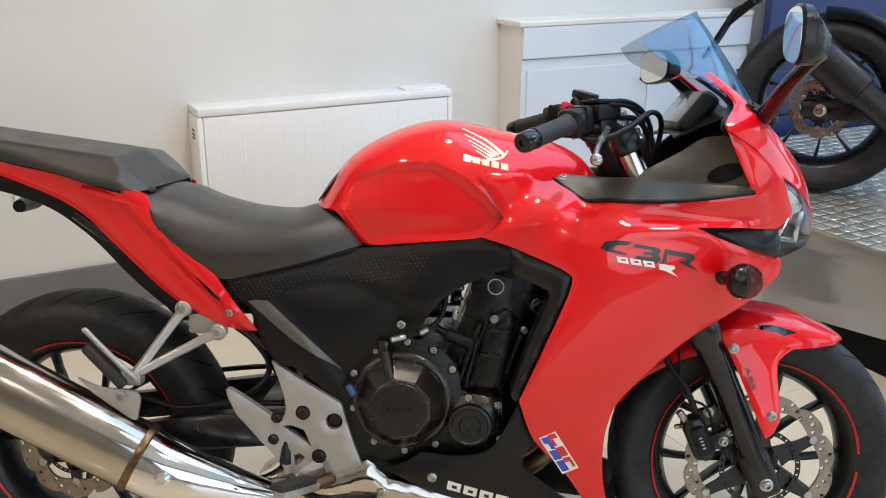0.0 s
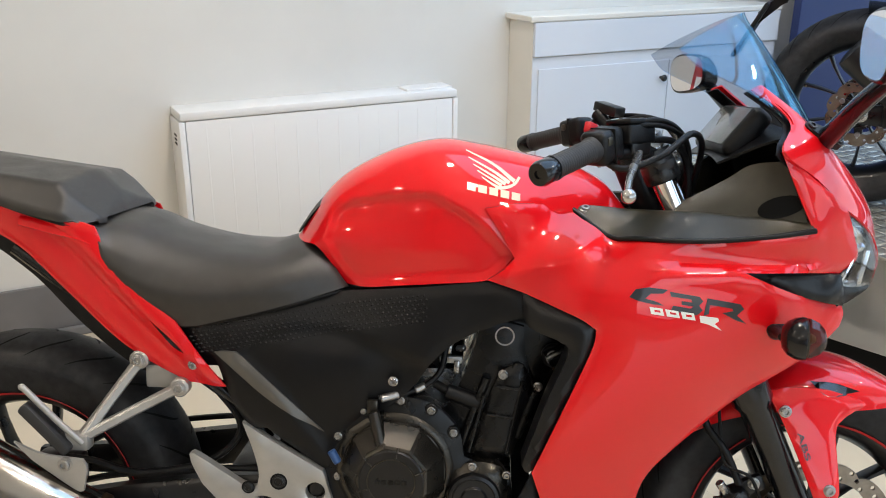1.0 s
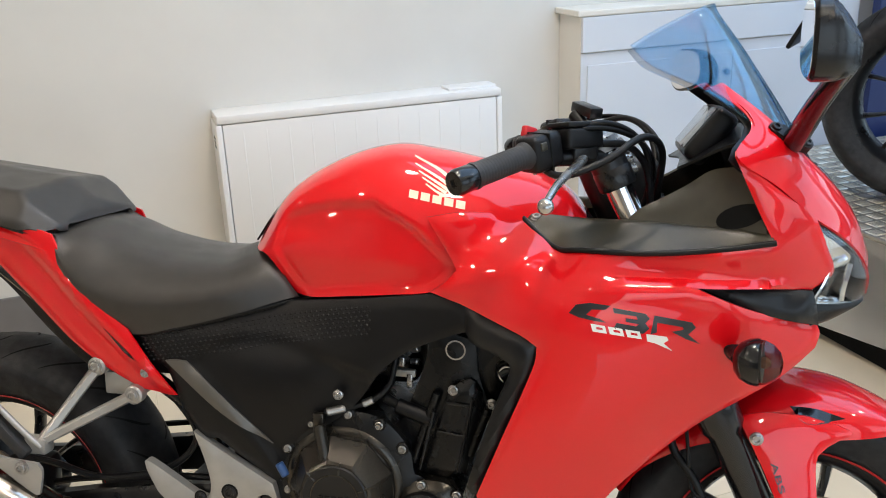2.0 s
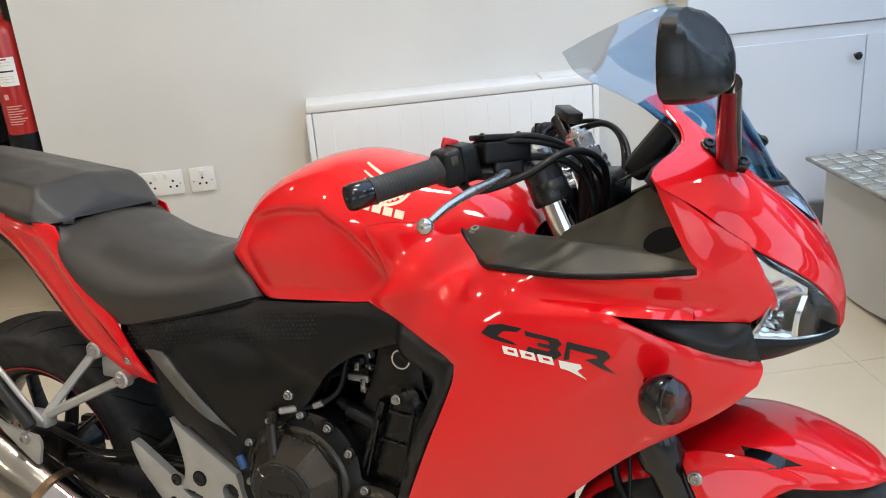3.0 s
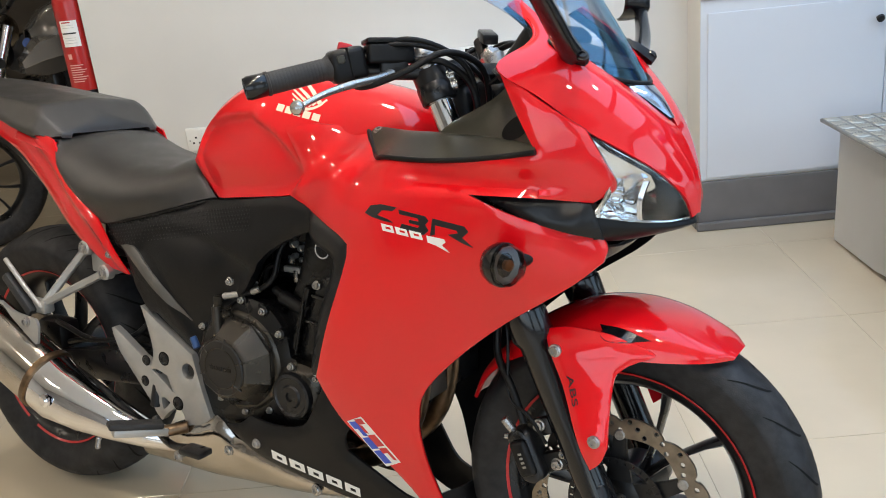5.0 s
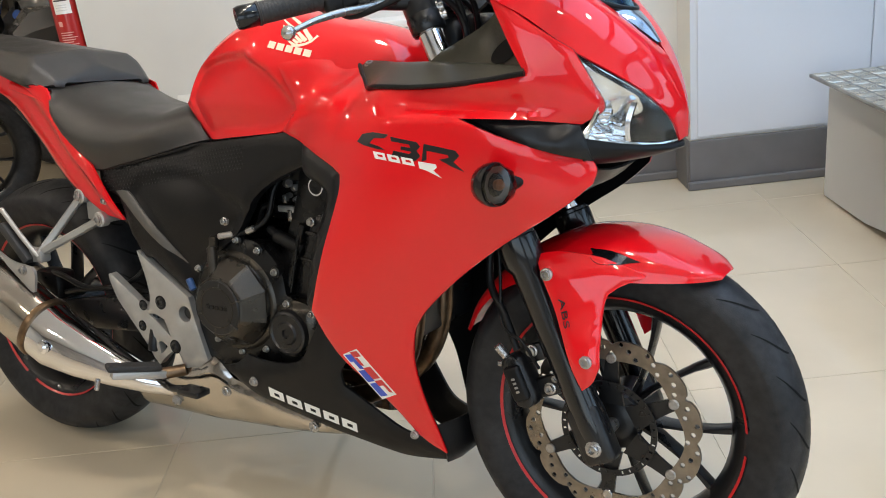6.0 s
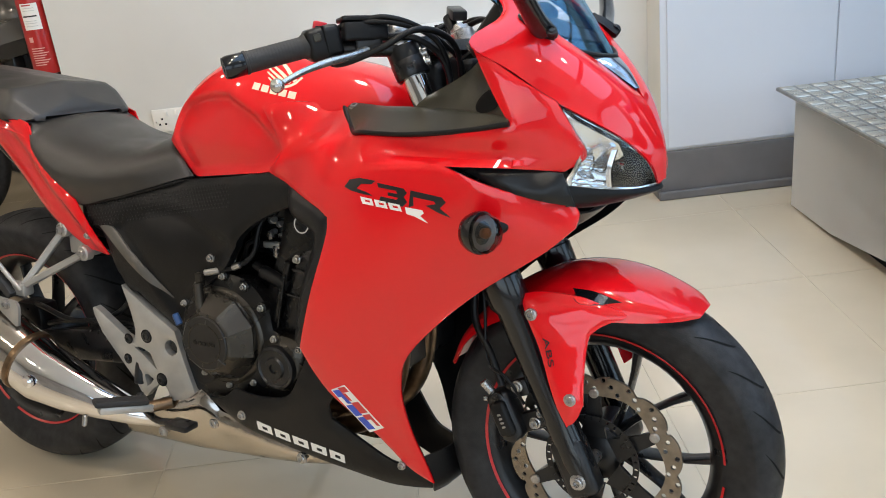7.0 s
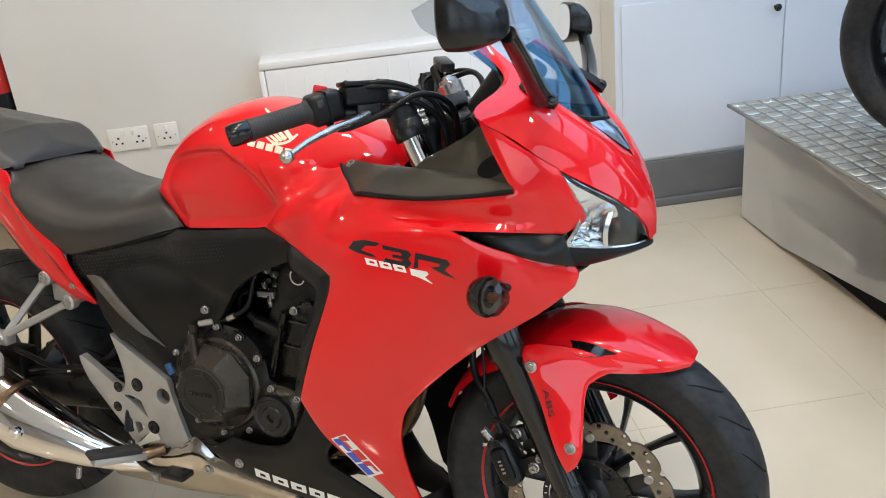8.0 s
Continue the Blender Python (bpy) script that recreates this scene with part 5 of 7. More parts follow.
# front mudguard: a saddle over the tyre
rows = []
for th, hw, rr, drop in ((158, 0.036, 0.305, 0.010), (146, 0.054, 0.308, 0.018), (130, 0.082, 0.311, 0.034), (115, 0.100, 0.315, 0.052), (102, 0.108, 0.318, 0.066), (90, 0.107, 0.317, 0.068), (79, 0.100, 0.313, 0.058), (70, 0.088, 0.308, 0.040), (63, 0.068, 0.306, 0.022), (58.5, 0.034, 0.304, 0.008)):
    t = radians(th)
    u = Vector((math.cos(t), 0, math.sin(t)))
    c = Vector((FX, 0, FZ))
    row = []
    for f, d in ((-1, 1.0), (-0.95, 0.60), (-0.80, 0.26), (-0.45, 0.06), (0, 0), (0.45, 0.06), (0.80, 0.26), (0.95, 0.60), (1, 1.0)):
        row.append(c + u * (rr - drop * d) + Vector((0, hw * f, 0)))
    rows.append([tuple(p) for p in row])
bm = bmesh.new(); grid_sheet(bm, spline_grid(rows, 5, 4), 0.0035); guard = part("front_mudguard", bm, RED, bike, "glossy red front mudguard")
guard_y = thin_plate([(1.296, 0.575, 0.117), (1.36, 0.575, 0.116), (1.40, 0.560, 0.114), (1.334, 0.49, 0.143), (1.387, 0.374, 0.158), (1.393, 0.414, 0.160), (1.32, 0.537, 0.138), (1.408, 0.506, 0.126), (1.44, 0.54, 0.110), (1.48, 0.548, 0.094)])
GUARD = outline([(1.288, 0.560), (1.33, 0.570), (1.39, 0.566)], [(1.44, 0.552), (1.462, 0.540)], [(1.440, 0.530), (1.420, 0.518), (1.408, 0.495)], [(1.412, 0.405), (1.402, 0.380)], [(1.387, 0.366), (1.372, 0.396), (1.334, 0.486)], [(1.296, 0.560), (1.289, 0.572)])
gs = side_part("mudguard_side", GUARD, lambda x, z: guard_y(x, z), RED, 0.004, 0.009, roll=0.004, label="red mudguard side plate", parent=bike)
GSLIT = outline([(1.372, 0.574), (1.41, 0.572)], [(1.452, 0.560), (1.42, 0.556), (1.39, 0.558)])
guard_skins = [BVHTree.FromPolygons([v.co for v in o.data.vertices], [p.vertices for p in o.data.polygons]) for o in (guard, gs)]


def guard_top(x, z):
    hits = [t.ray_cast(Vector((x, -1, z)), Vector((0, 1, 0)))[0] for t in guard_skins]
    return max([-h.y for h in hits if h is not None] + [0.08])


side_part("guard_vent", GSLIT, lambda x, z: guard_top(x, z) + 0.0015, BLACK_GLOSS, 0.003, 0.01, roll=0.001)
for p in ((1.320, -0.140, 0.537), (1.393, -0.160, 0.414)):
    bolt(bike, p, r=0.0075)
# caliper and hoses
cal = new("brake_caliper"); cal.parent = bike; cal["label"] = "black two-piston brake caliper"
mm = Matrix.Translation((1.272, -0.100, 0.352)) @ Matrix.Rotation(radians(-24), 4, "Y")
bm = bmesh.new(); box(bm, (-0.024, -0.036, -0.044), (0.020, 0.012, 0.044), 0.014, mm, 4); part("caliper_body", bm, BLACK_METAL, cal)
bm = bmesh.new(); box(bm, (-0.016, -0.046, -0.030), (0.014, -0.032, 0.030), 0.007, mm, 3); part("caliper_face", bm, BLACK_PLASTIC, cal)
bm = bmesh.new(); box(bm, (0.012, -0.016, -0.040), (0.070, 0.004, -0.006), 0.007, mm, 2); box(bm, (0.010, -0.016, 0.020), (0.052, 0.002, 0.050), 0.007, mm, 2); part("bracket", bm, BLACK_METAL, cal)
for dz in (-0.020, 0.020):
    bm = bmesh.new(); lathe(bm, [(0, 0.015), (0.006, 0.014), (0.008, 0.010)], mm @ Vector((-0.001, -0.028, dz * 1.5)), mm @ Vector((-0.001, -0.08, dz * 1.5)), 20); part("piston_cap", bm, BLACK_METAL, cal)
for dx, dz, r in ((0.040, -0.026, 0.0075), (0.034, 0.040, 0.0075), (0.058, -0.012, 0.006)):
    bolt(cal, mm @ Vector((dx, -0.018, dz)), (0, -1, 0), r, 0.008)
bm = bmesh.new(); rod(bm, mm @ Vector((-0.012, -0.018, 0.040)), mm @ Vector((-0.018, -0.024, 0.066)), 0.0075, seg=12); rod(bm, mm @ Vector((-0.020, -0.01, 0.030)), mm @ Vector((-0.036, -0.014, 0.036)), 0.005, seg=10); part("banjo", bm, BOLT, cal)
for k in range(4):
    bm = bmesh.new(); box(bm, (-0.004, -0.0470, -0.014 + k * 0.0072), (0.002, -0.0456, -0.0105 + k * 0.0072), 0.0004, mm); part("mark", bm, BOLT, cal, smooth=False)
bm = bmesh.new(); tube(bm, [(1.262, -0.120, 0.402), (1.238, -0.115, 0.455), (1.205, -0.100, 0.500), (1.200, -0.090, 0.56), (1.19, -0.07, 0.66)], 0.0065, 6, 10); part("brake_hose", bm, BLACK_PLASTIC, bike, "black rubber brake hose")
bm = bmesh.new(); tube(bm, [(1.30, -0.118, 0.375), (1.275, -0.130, 0.42), (1.235, -0.118, 0.44), (1.225, -0.105, 0.52), (1.21, -0.09, 0.62)], 0.0028, 6, 8); part("sensor_wire", bm, BLACK_PLASTIC, bike)

# swingarm, shock, chain guard
for sy in (-1, 1):
    bm = bmesh.new()
    loops = []
    for x, z, h, w in ((0.56, 0.355, 0.040, 0.022), (0.42, 0.345, 0.038, 0.018), (0.25, 0.325, 0.034, 0.016), (0.10, 0.300, 0.030, 0.014), (-0.04, 0.292, 0.024, 0.012)):
        loops.append([(x, sy * 0.115 + a * w, z + b * h) for a, b in ((-1, -0.8), (-0.7, -1), (0.7, -1), (1, -0.8), (1, 0.8), (0.7, 1), (-0.7, 1), (-1, 0.8))])
    rings(bm, loops); part("swingarm", bm, BLACK_METAL, bike, "black box-section swingarm")
    bm = bmesh.new(); tube(bm, [(0.50, sy * 0.12, 0.395), (0.36, sy * 0.125, 0.392), (0.22, sy * 0.125, 0.375), (0.16, sy * 0.12, 0.36)], 0.006, 5, 8); part("hose_guide", bm, BLACK_PLASTIC, bike)
bm = bmesh.new(); box(bm, (0.40, -0.11, 0.315), (0.50, 0.11, 0.385), 0.01); part("swingarm_bridge", bm, BLACK_METAL, bike)
bm = bmesh.new(); rod(bm, (RX, -0.14, RZ_), (RX, 0.14, RZ_), 0.012); part("rear_axle", bm, BOLT, bike)
bm = bmesh.new(); rod(bm, (0.44, 0.0, 0.42), (0.42, 0.0, 0.66), 0.018); part("shock", bm, BLACK_METAL, bike)
# rear caliper
bm = bmesh.new(); box(bm, (0.07, -0.135, 0.34), (0.15, -0.080, 0.405), 0.012); part("rear_caliper", bm, BLACK_METAL, bike)
bm = bmesh.new(); tube(bm, [(0.11, -0.115, 0.40), (0.18, -0.14, 0.405), (0.26, -0.135, 0.385), (0.38, -0.13, 0.41), (0.43, -0.12, 0.47), (0.37, -0.11, 0.55)], 0.006, 6, 8); part("brake_hose", bm, BLACK_PLASTIC, bike)
# sub-frame rail seen below the tail
for sy in (-1, 1):
    bm = bmesh.new(); tube(bm, [(0.47, sy * 0.10, 0.44), (0.44, sy * 0.105, 0.49), (0.36, sy * 0.11, 0.555), (0.25, sy * 0.11, 0.62), (0.05, sy * 0.10, 0.76)], 0.013, 5, 12); part("subframe_rail", bm, BLACK_GLOSS, bike)
bm = bmesh.new(); grid_sheet(bm, spline_grid([[(0.42, -0.10, 0.66), (0.42, 0.10, 0.66)], [(0.40, -0.10, 0.55), (0.40, 0.10, 0.55)], [(0.44, -0.10, 0.45), (0.44, 0.10, 0.45)]], 4, 2), 0.006); part("inner_mudguard", bm, BLACK_PLASTIC, bike)
# side stand
bm = bmesh.new(); tube(bm, [(0.56, 0.10, 0.25), (0.60, 0.22, 0.12), (0.63, 0.32, 0.062)], 0.012, 4, 10); rod(bm, (0.605, 0.325, 0.058), (0.665, 0.325, 0.058), 0.011); part("side_stand", bm, BLACK_METAL, bike)

# ---- engine, exhaust, footrests ----
def plate(name, pts, y0, y1, mat, label="", holes=(), roll=0.003, parent=None, step=0.02):
    bm = bmesh.new(); shell(bm, pts, lambda x, z: -y0, abs(y1 - y0), step, holes, roll)
    return part(name, bm, mat, parent or bike, label)


def circle(x, z, r, n=16):
    return [(x + r * math.cos(t), z + r * math.sin(t)) for t in (2 * math.pi * i / n for i in range(n))]


eng = new("engine"); eng.parent = bike; eng["label"] = "black liquid-cooled twin engine"
CASE = outline([(0.57, 0.29), (0.57, 0.40), (0.60, 0.49), (0.64, 0.522)], [(0.70, 0.540), (0.755, 0.528), (0.797, 0.485)], [(0.808, 0.440), (0.84, 0.428)], [(0.885, 0.41), (0.888, 0.36), (0.87, 0.30)], [(0.80, 0.27), (0.66, 0.27)])
plate("crankcase", CASE, -0.150, 0.14, ENGINE, "black cast crankcase", roll=0.008, parent=eng)
BLOCK = outline([(0.775, 0.50), (0.815, 0.60)], [(0.830, 0.665), (0.845, 0.668)], [(0.90, 0.655), (0.905, 0.60)], [(0.925, 0.545), (0.895, 0.455)], [(0.865, 0.42), (0.80, 0.44)])
plate("cylinder_block", BLOCK, -0.118, 0.12, ENGINE, "black ribbed cylinder block", roll=0.006, parent=eng)
HEAD = outline([(0.822, 0.60), (0.826, 0.682)], [(0.86, 0.690), (0.955, 0.655)], [(0.968, 0.62), (0.94, 0.56)], [(0.915, 0.535), (0.87, 0.58)])
plate("cylinder_head", HEAD, -0.100, 0.11, ENGINE, "black cylinder head", roll=0.006, parent=eng)
TOWER = outline([(0.815, 0.44), (0.852, 0.555)], [(0.866, 0.585), (0.895, 0.597)], [(0.912, 0.575), (0.910, 0.545)], [(0.888, 0.44), (0.85, 0.43)])
plate("chain_tunnel", TOWER, -0.134, -0.10, ENGINE, roll=0.008, parent=eng, step=0.012)
for a, b in (((0.802, -0.124, 0.452), (0.842, -0.124, 0.572)), ((0.893, -0.122, 0.47), (0.922, -0.122, 0.55))):
    bm = bmesh.new(); rod(bm, a, b, 0.008, seg=10); part("rib", bm, ENGINE, eng)
for x, y, z, r in ((0.869, -0.104, 0.640, 0.017), (0.950, -0.106, 0.606, 0.014)):
    bm = bmesh.new(); lathe(bm, [(0, r * 1.45), (0.008, r * 1.45), (0.011, r * 1.2), (0.011, r), (0.018, r * 0.96), (0.019, r * 0.7)], (x, y + 0.008, z), (x, y - 0.05, z), 24); part("cap_surround", bm, BLACK_METAL, eng)
    bm = bmesh.new(); lathe(bm, [(0, r * 0.98), (0.004, r * 0.95), (0.004, r * 0.80), (0, r * 0.78)], (x, y - 0.0105, z), (x, y - 0.05, z), 24, closed=True); part("plug_ring", bm, CHROME, eng, "bright ring of the head plug")
    bm = bmesh.new(); lathe(bm, [(0, r * 0.78), (0.002, r * 0.74), (0.003, r * 0.2)], (x, y - 0.0105, z), (x, y - 0.05, z), 20); part("plug", bm, BLACK_METAL, eng, "black head plug")
# clutch cover
cc = Vector((0.694, 0, 0.417))
bm = bmesh.new(); lathe(bm, [(0, 0.098), (0.014, 0.098), (0.018, 0.094), (0.020, 0.089), (0.020, 0.086), (0.024, 0.084), (0.026, 0.078), (0.026, 0.010)], (cc.x, -0.135, cc.z), (cc.x, -0.30, cc.z), 64); clutch = part("clutch_cover", bm, COVER, eng, "round bronze-black clutch cover")
bm = bmesh.new()
lathe(bm, [(0, 0.088), (0.003, 0.087), (0.038, 0.0605), (0.041, 0.0565), (0.041, 0.01)], (cc.x, -0.159, cc.z), (cc.x, -0.30, cc.z), 9, up=(0.35, 0, 1)); part("cover_cone", bm, COVER, clutch, "faceted cone of the cover", smooth=False)
bm = bmesh.new(); lathe(bm, [(0, 0.0525), (0.004, 0.0525), (0.006, 0.0505), (0.006, 0.004)], (cc.x, -0.197, cc.z), (cc.x, -0.30, cc.z), 48); part("cover_cap", bm, BLACK_METAL, clutch, "matt black centre cap")
for k in range(6):
    t = radians(60 * k + 20)
    bm = bmesh.new(); u = Vector((math.cos(t), 0, math.sin(t))); rod(bm, (cc.x + u.x * 0.040, -0.2035, cc.z + u.z * 0.040), (cc.x + u.x * 0.058, -0.199, cc.z + u.z * 0.058), 0.0018, seg=8); part("cover_rib", bm, COVER, clutch)
bm = bmesh.new(); lathe(bm, [(0, 0.039), (0.0012, 0.0388), (0.0012, 0.0372), (0, 0.037)], (cc.x, -0.2026, cc.z), (cc.x, -0.30, cc.z), 48, closed=True); part("cover_ring", bm, COVER, clutch)
for k in range(5):
    bm = bmesh.new(); box(bm, (cc.x - 0.026 + k * 0.0108, -0.2045, cc.z - 0.0035), (cc.x - 0.018 + k * 0.0108, -0.2028, cc.z + 0.0035), 0.0004); part("mark", bm, ENGINE, clutch, smooth=False)
bm = bmesh.new(); rod(bm, (0.676, -0.186, 0.470), (0.662, -0.172, 0.522), 0.0095, seg=14); part("cable_boss", bm, COVER, eng)
bm = bmesh.new(); box(bm, (0.650, -0.168, 0.514), (0.668, -0.158, 0.540), 0.003); part("cable_bracket", bm, COVER, eng)
for x, z in ((0.703, 0.535), (0.753, 0.520), (0.790, 0.483), (0.643, 0.516), (0.601, 0.470), (0.600, 0.400), (0.640, 0.334), (0.700, 0.318), (0.760, 0.332)):
    bolt(eng, (x, -0.152, z), r=0.0050, h=0.005)
    bm = bmesh.new(); rod(bm, (x, -0.130, z), (x, -0.150, z), 0.0105, seg=12); part("boss", bm, ENGINE, eng)
# smaller cover
c2 = (0.826, 0.377)
plate("starter_cover", outline([(0.790, 0.42), (0.826, 0.434), (0.870, 0.425)], [(0.882, 0.39), (0.872, 0.345), (0.83, 0.325), (0.79, 0.335), (0.777, 0.377)]), -0.160, -0.12, COVER, "bronze-black side cover", roll=0.012, parent=eng, step=0.012)
bm = bmesh.new(); lathe(bm, [(0, 0.043), (0.010, 0.041), (0.012, 0.036), (0.009, 0.033), (0.009, 0.022), (0.013, 0.019), (0.013, 0.009), (0.009, 0.008)], (c2[0], -0.158, c2[1]), (c2[0], -0.25, c2[1]), 40); part("inspection_cap", bm, BLACK_METAL, eng)
for x, z in ((0.822, 0.430), (0.878, 0.418), (0.884, 0.350), (0.862, 0.322)):
    bolt(eng, (x, -0.160, z), r=0.0052, h=0.005)
for x, y, z in ((0.868, -0.136, 0.580), (0.926, -0.118, 0.555)):
    bolt(eng, (x, y, z), r=0.006, h=0.006)
# inlet side: throttle bodies, hoses, cables
bm = bmesh.new(); box(bm, (0.70, -0.07, 0.56), (0.80, 0.09, 0.66), 0.02, None, 3); part("throttle_body", bm, ENGINE, eng)
bm = bmesh.new(); rod(bm, (0.775, -0.120, 0.545), (0.838, -0.120, 0.522), 0.013, seg=14); rod(bm, (0.755, -0.116, 0.556), (0.778, -0.120, 0.544), 0.008, seg=12); part("hose_union", bm, BLACK_PLASTIC, eng)
bm = bmesh.new(); tube(bm, [(0.668, -0.160, 0.540), (0.700, -0.150, 0.545), (0.740, -0.140, 0.558), (0.766, -0.130, 0.582), (0.776, -0.122, 0.628), (0.795, -0.10, 0.68)], 0.0052, 6, 10); part("clutch_cable", bm, BLACK_PLASTIC, eng, "black clutch cable")
bm = bmesh.new(); tube(bm, [(0.755, -0.105, 0.60), (0.735, -0.11, 0.59), (0.72, -0.10, 0.56)], 0.005, 4, 8); part("hose", bm, BLACK_PLASTIC, eng)
for x, y, z, s in ((0.775, -0.085, 0.635, 0.010), (0.792, -0.085, 0.628, 0.008), (0.768, -0.075, 0.610, 0.007), (0.790, -0.08, 0.605, 0.007)):
    bm = bmesh.new(); rod(bm, (x, y, z), (x + 0.014, y - 0.008, z + 0.004), s * 0.8, seg=10); part("fitting", bm, BOLT, eng)
for lo, hi, mat in (((0.762, -0.098, 0.584), (0.800, -0.088, 0.596), SILVER), ((0.786, -0.100, 0.566), (0.796, -0.090, 0.590), BOLT), ((0.800, -0.098, 0.560), (0.822, -0.088, 0.570), SILVER), ((0.812, -0.098, 0.548), (0.822, -0.088, 0.566), BOLT), ((0.772, -0.096, 0.600), (0.782, -0.086, 0.616), BOLT)):
    bm = bmesh.new(); box(bm, lo, hi, 0.002); part("clip", bm, mat, eng)
for a, b in (((0.672, -0.163, 0.541), (0.700, -0.152, 0.546)), ((0.726, -0.146, 0.552), (0.742, -0.141, 0.559))):
    bm = bmesh.new(); rod(bm, a, b, 0.0066, seg=12); part("cable_adjuster", bm, BOLT, eng)
for a, b in (((0.838, -0.136, 0.545), (0.815, -0.136, 0.445)), ((0.900, -0.136, 0.570), (0.876, -0.136, 0.445)), ((0.842, -0.1355, 0.512), (0.892, -0.1355, 0.506)), ((0.856, -0.1355, 0.560), (0.902, -0.1355, 0.556))):
    bm = bmesh.new(); rod(bm, a, b, 0.0030, seg=8); part("rib", bm, ENGINE, eng)
bm = bmesh.new(); rod(bm, (0.808, -0.115, 0.662), (0.808, -0.128, 0.662), 0.012, seg=14); part("sensor", bm, BLACK_METAL, eng)
bm = bmesh.new(); rod(bm, (0.592, -0.168, 0.452), (0.604, -0.17, 0.432), 0.007, seg=12); part("oil_switch", bm, material("blue_plug", (0.03, 0.08, 0.22), 0.3), eng, "blue connector")
# main frame tubes and radiator behind the fairing
for sy in (-1, 1):
    bm = bmesh.new(); tube(bm, [(1.06, sy * 0.05, 0.83), (0.96, sy * 0.11, 0.74), (0.80, sy * 0.135, 0.68), (0.62, sy * 0.13, 0.60), (0.52, sy * 0.12, 0.48), (0.52, sy * 0.11, 0.34)], 0.017, 6, 12); part("frame_tube", bm, BLACK_GLOSS, bike)
    bm = bmesh.new(); tube(bm, [(1.05, sy * 0.05, 0.79), (0.99, sy * 0.10, 0.64), (0.94, sy * 0.11, 0.60)], 0.015, 5, 12); part("frame_brace", bm, BLACK_GLOSS, bike)
bm = bmesh.new(); box(bm, (0.985, -0.16, 0.36), (1.012, 0.16, 0.66), 0.006, Matrix.Translation((0.02, 0, -0.0)) ); part("coolant_radiator", bm, BLACK_METAL, bike, "black coolant radiator")
bm = bmesh.new(); box(bm, (0.60, -0.10, 0.64), (0.96, 0.10, 0.76), 0.02); part("air_box", bm, BLACK_PLASTIC, bike)
bm = bmesh.new(); box(bm, (0.20, -0.10, 0.63), (0.60, 0.10, 0.69), 0.02); part("battery_tray", bm, BLACK_PLASTIC, bike)
for y in (-0.05, 0.05):
    bm = bmesh.new(); tube(bm, [(0.95, y, 0.60), (1.02, y, 0.50), (1.02, y, 0.36), (0.96, y, 0.26), (0.84, y, 0.215), (0.70, y, 0.21)], 0.019, 6, 14); part("header_pipe", bm, BURNT, bike, "heat-stained exhaust header pipe")

# exhaust box, mid pipe and silencer
BOXLINE = outline([(0.360, 0.168), (0.43, 0.212), (0.50, 0.246), (0.56, 0.268)], [(0.628, 0.296), (0.645, 0.282)], [(0.668, 0.256), (0.74, 0.236), (0.817, 0.215), (0.90, 0.194)], [(0.945, 0.180), (0.90, 0.166)], [(0.80, 0.158), (0.67, 0.148), (0.483, 0.136)], [(0.365, 0.130), (0.355, 0.148)])
box_y = thin_plate([(0.36, 0.15, 0.12), (0.455, 0.205, 0.150), (0.56, 0.25, 0.172), (0.61, 0.285, 0.165), (0.66, 0.24, 0.158), (0.82, 0.20, 0.136), (0.94, 0.18, 0.098), (0.66, 0.155, 0.125), (0.48, 0.142, 0.12), (0.60, 0.21, 0.155)])
side_part("exhaust_box", BOXLINE, box_y, STEEL, 0.05, 0.014, roll=0.014, label="satin steel exhaust box under the engine")
bm = bmesh.new(); box(bm, (0.46, -0.10, 0.168), (0.84, 0.10, 0.215), 0.012); part("exhaust_chamber", bm, STEEL, bike)
for x, y, z in ((0.655, -0.157, 0.231), (0.846, -0.131, 0.185), (0.503, -0.146, 0.178)):
    bolt(bike, (x, y, z), r=0.0085, h=0.004)
A0, A1 = Vector((0.198, -0.213, 0.312)), Vector((-0.42, -0.255, 0.652))
ax = (A1 - A0).normalized()
def oval(c, along, ry, rz, n=40):
    side = along.cross(Vector((0, 0, 1))).normalized()
    up = side.cross(along).normalized()
    return [c + side * (ry * math.copysign(abs(math.cos(t)) ** 0.9, math.cos(t))) + up * (rz * math.copysign(abs(math.sin(t)) ** 0.9, math.sin(t))) for t in (2 * math.pi * k / n for k in range(n))]


sil = new("silencer"); sil.parent = bike; sil["label"] = "polished steel oval silencer"
bm = bmesh.new(); rings(bm, [oval(A0 + ax * d, ax, 0.058 * f, 0.066 * f) for d, f in ((-0.012, 0.96), (0, 1.0), (0.2, 1.02), (0.45, 1.02), (0.66, 1.0), (0.70, 0.93), (0.705, 0.6))]); part("shell", bm, STEEL, sil, "polished steel sleeve")
bm = bmesh.new(); rings(bm, [oval(A0 + ax * d, ax, 0.060 * f, 0.068 * f) for d, f in ((-0.010, 0.97), (-0.007, 1.012), (0.003, 1.012), (0.006, 0.995))]); part("collar", bm, BURNT, sil, "heat-stained collar")
M = [(A0 - ax * 0.010, 0.056, 0.064), (A0 - ax * 0.05, 0.056, 0.062), (Vector((0.31, -0.195, 0.262)), 0.050, 0.052), (Vector((0.38, -0.178, 0.238)), 0.040, 0.038), (Vector((0.44, -0.155, 0.215)), 0.028, 0.026), (Vector((0.50, -0.12, 0.20)), 0.024, 0.022)]
bm = bmesh.new(); rings(bm, [oval(c, ((M[max(0, i - 1)][0]) - (M[min(len(M) - 1, i + 1)][0])).normalized(), a, b) for i, (c, a, b) in enumerate(M)]); part("mid_pipe", bm, CHROME, sil, "bright tapered mid pipe")
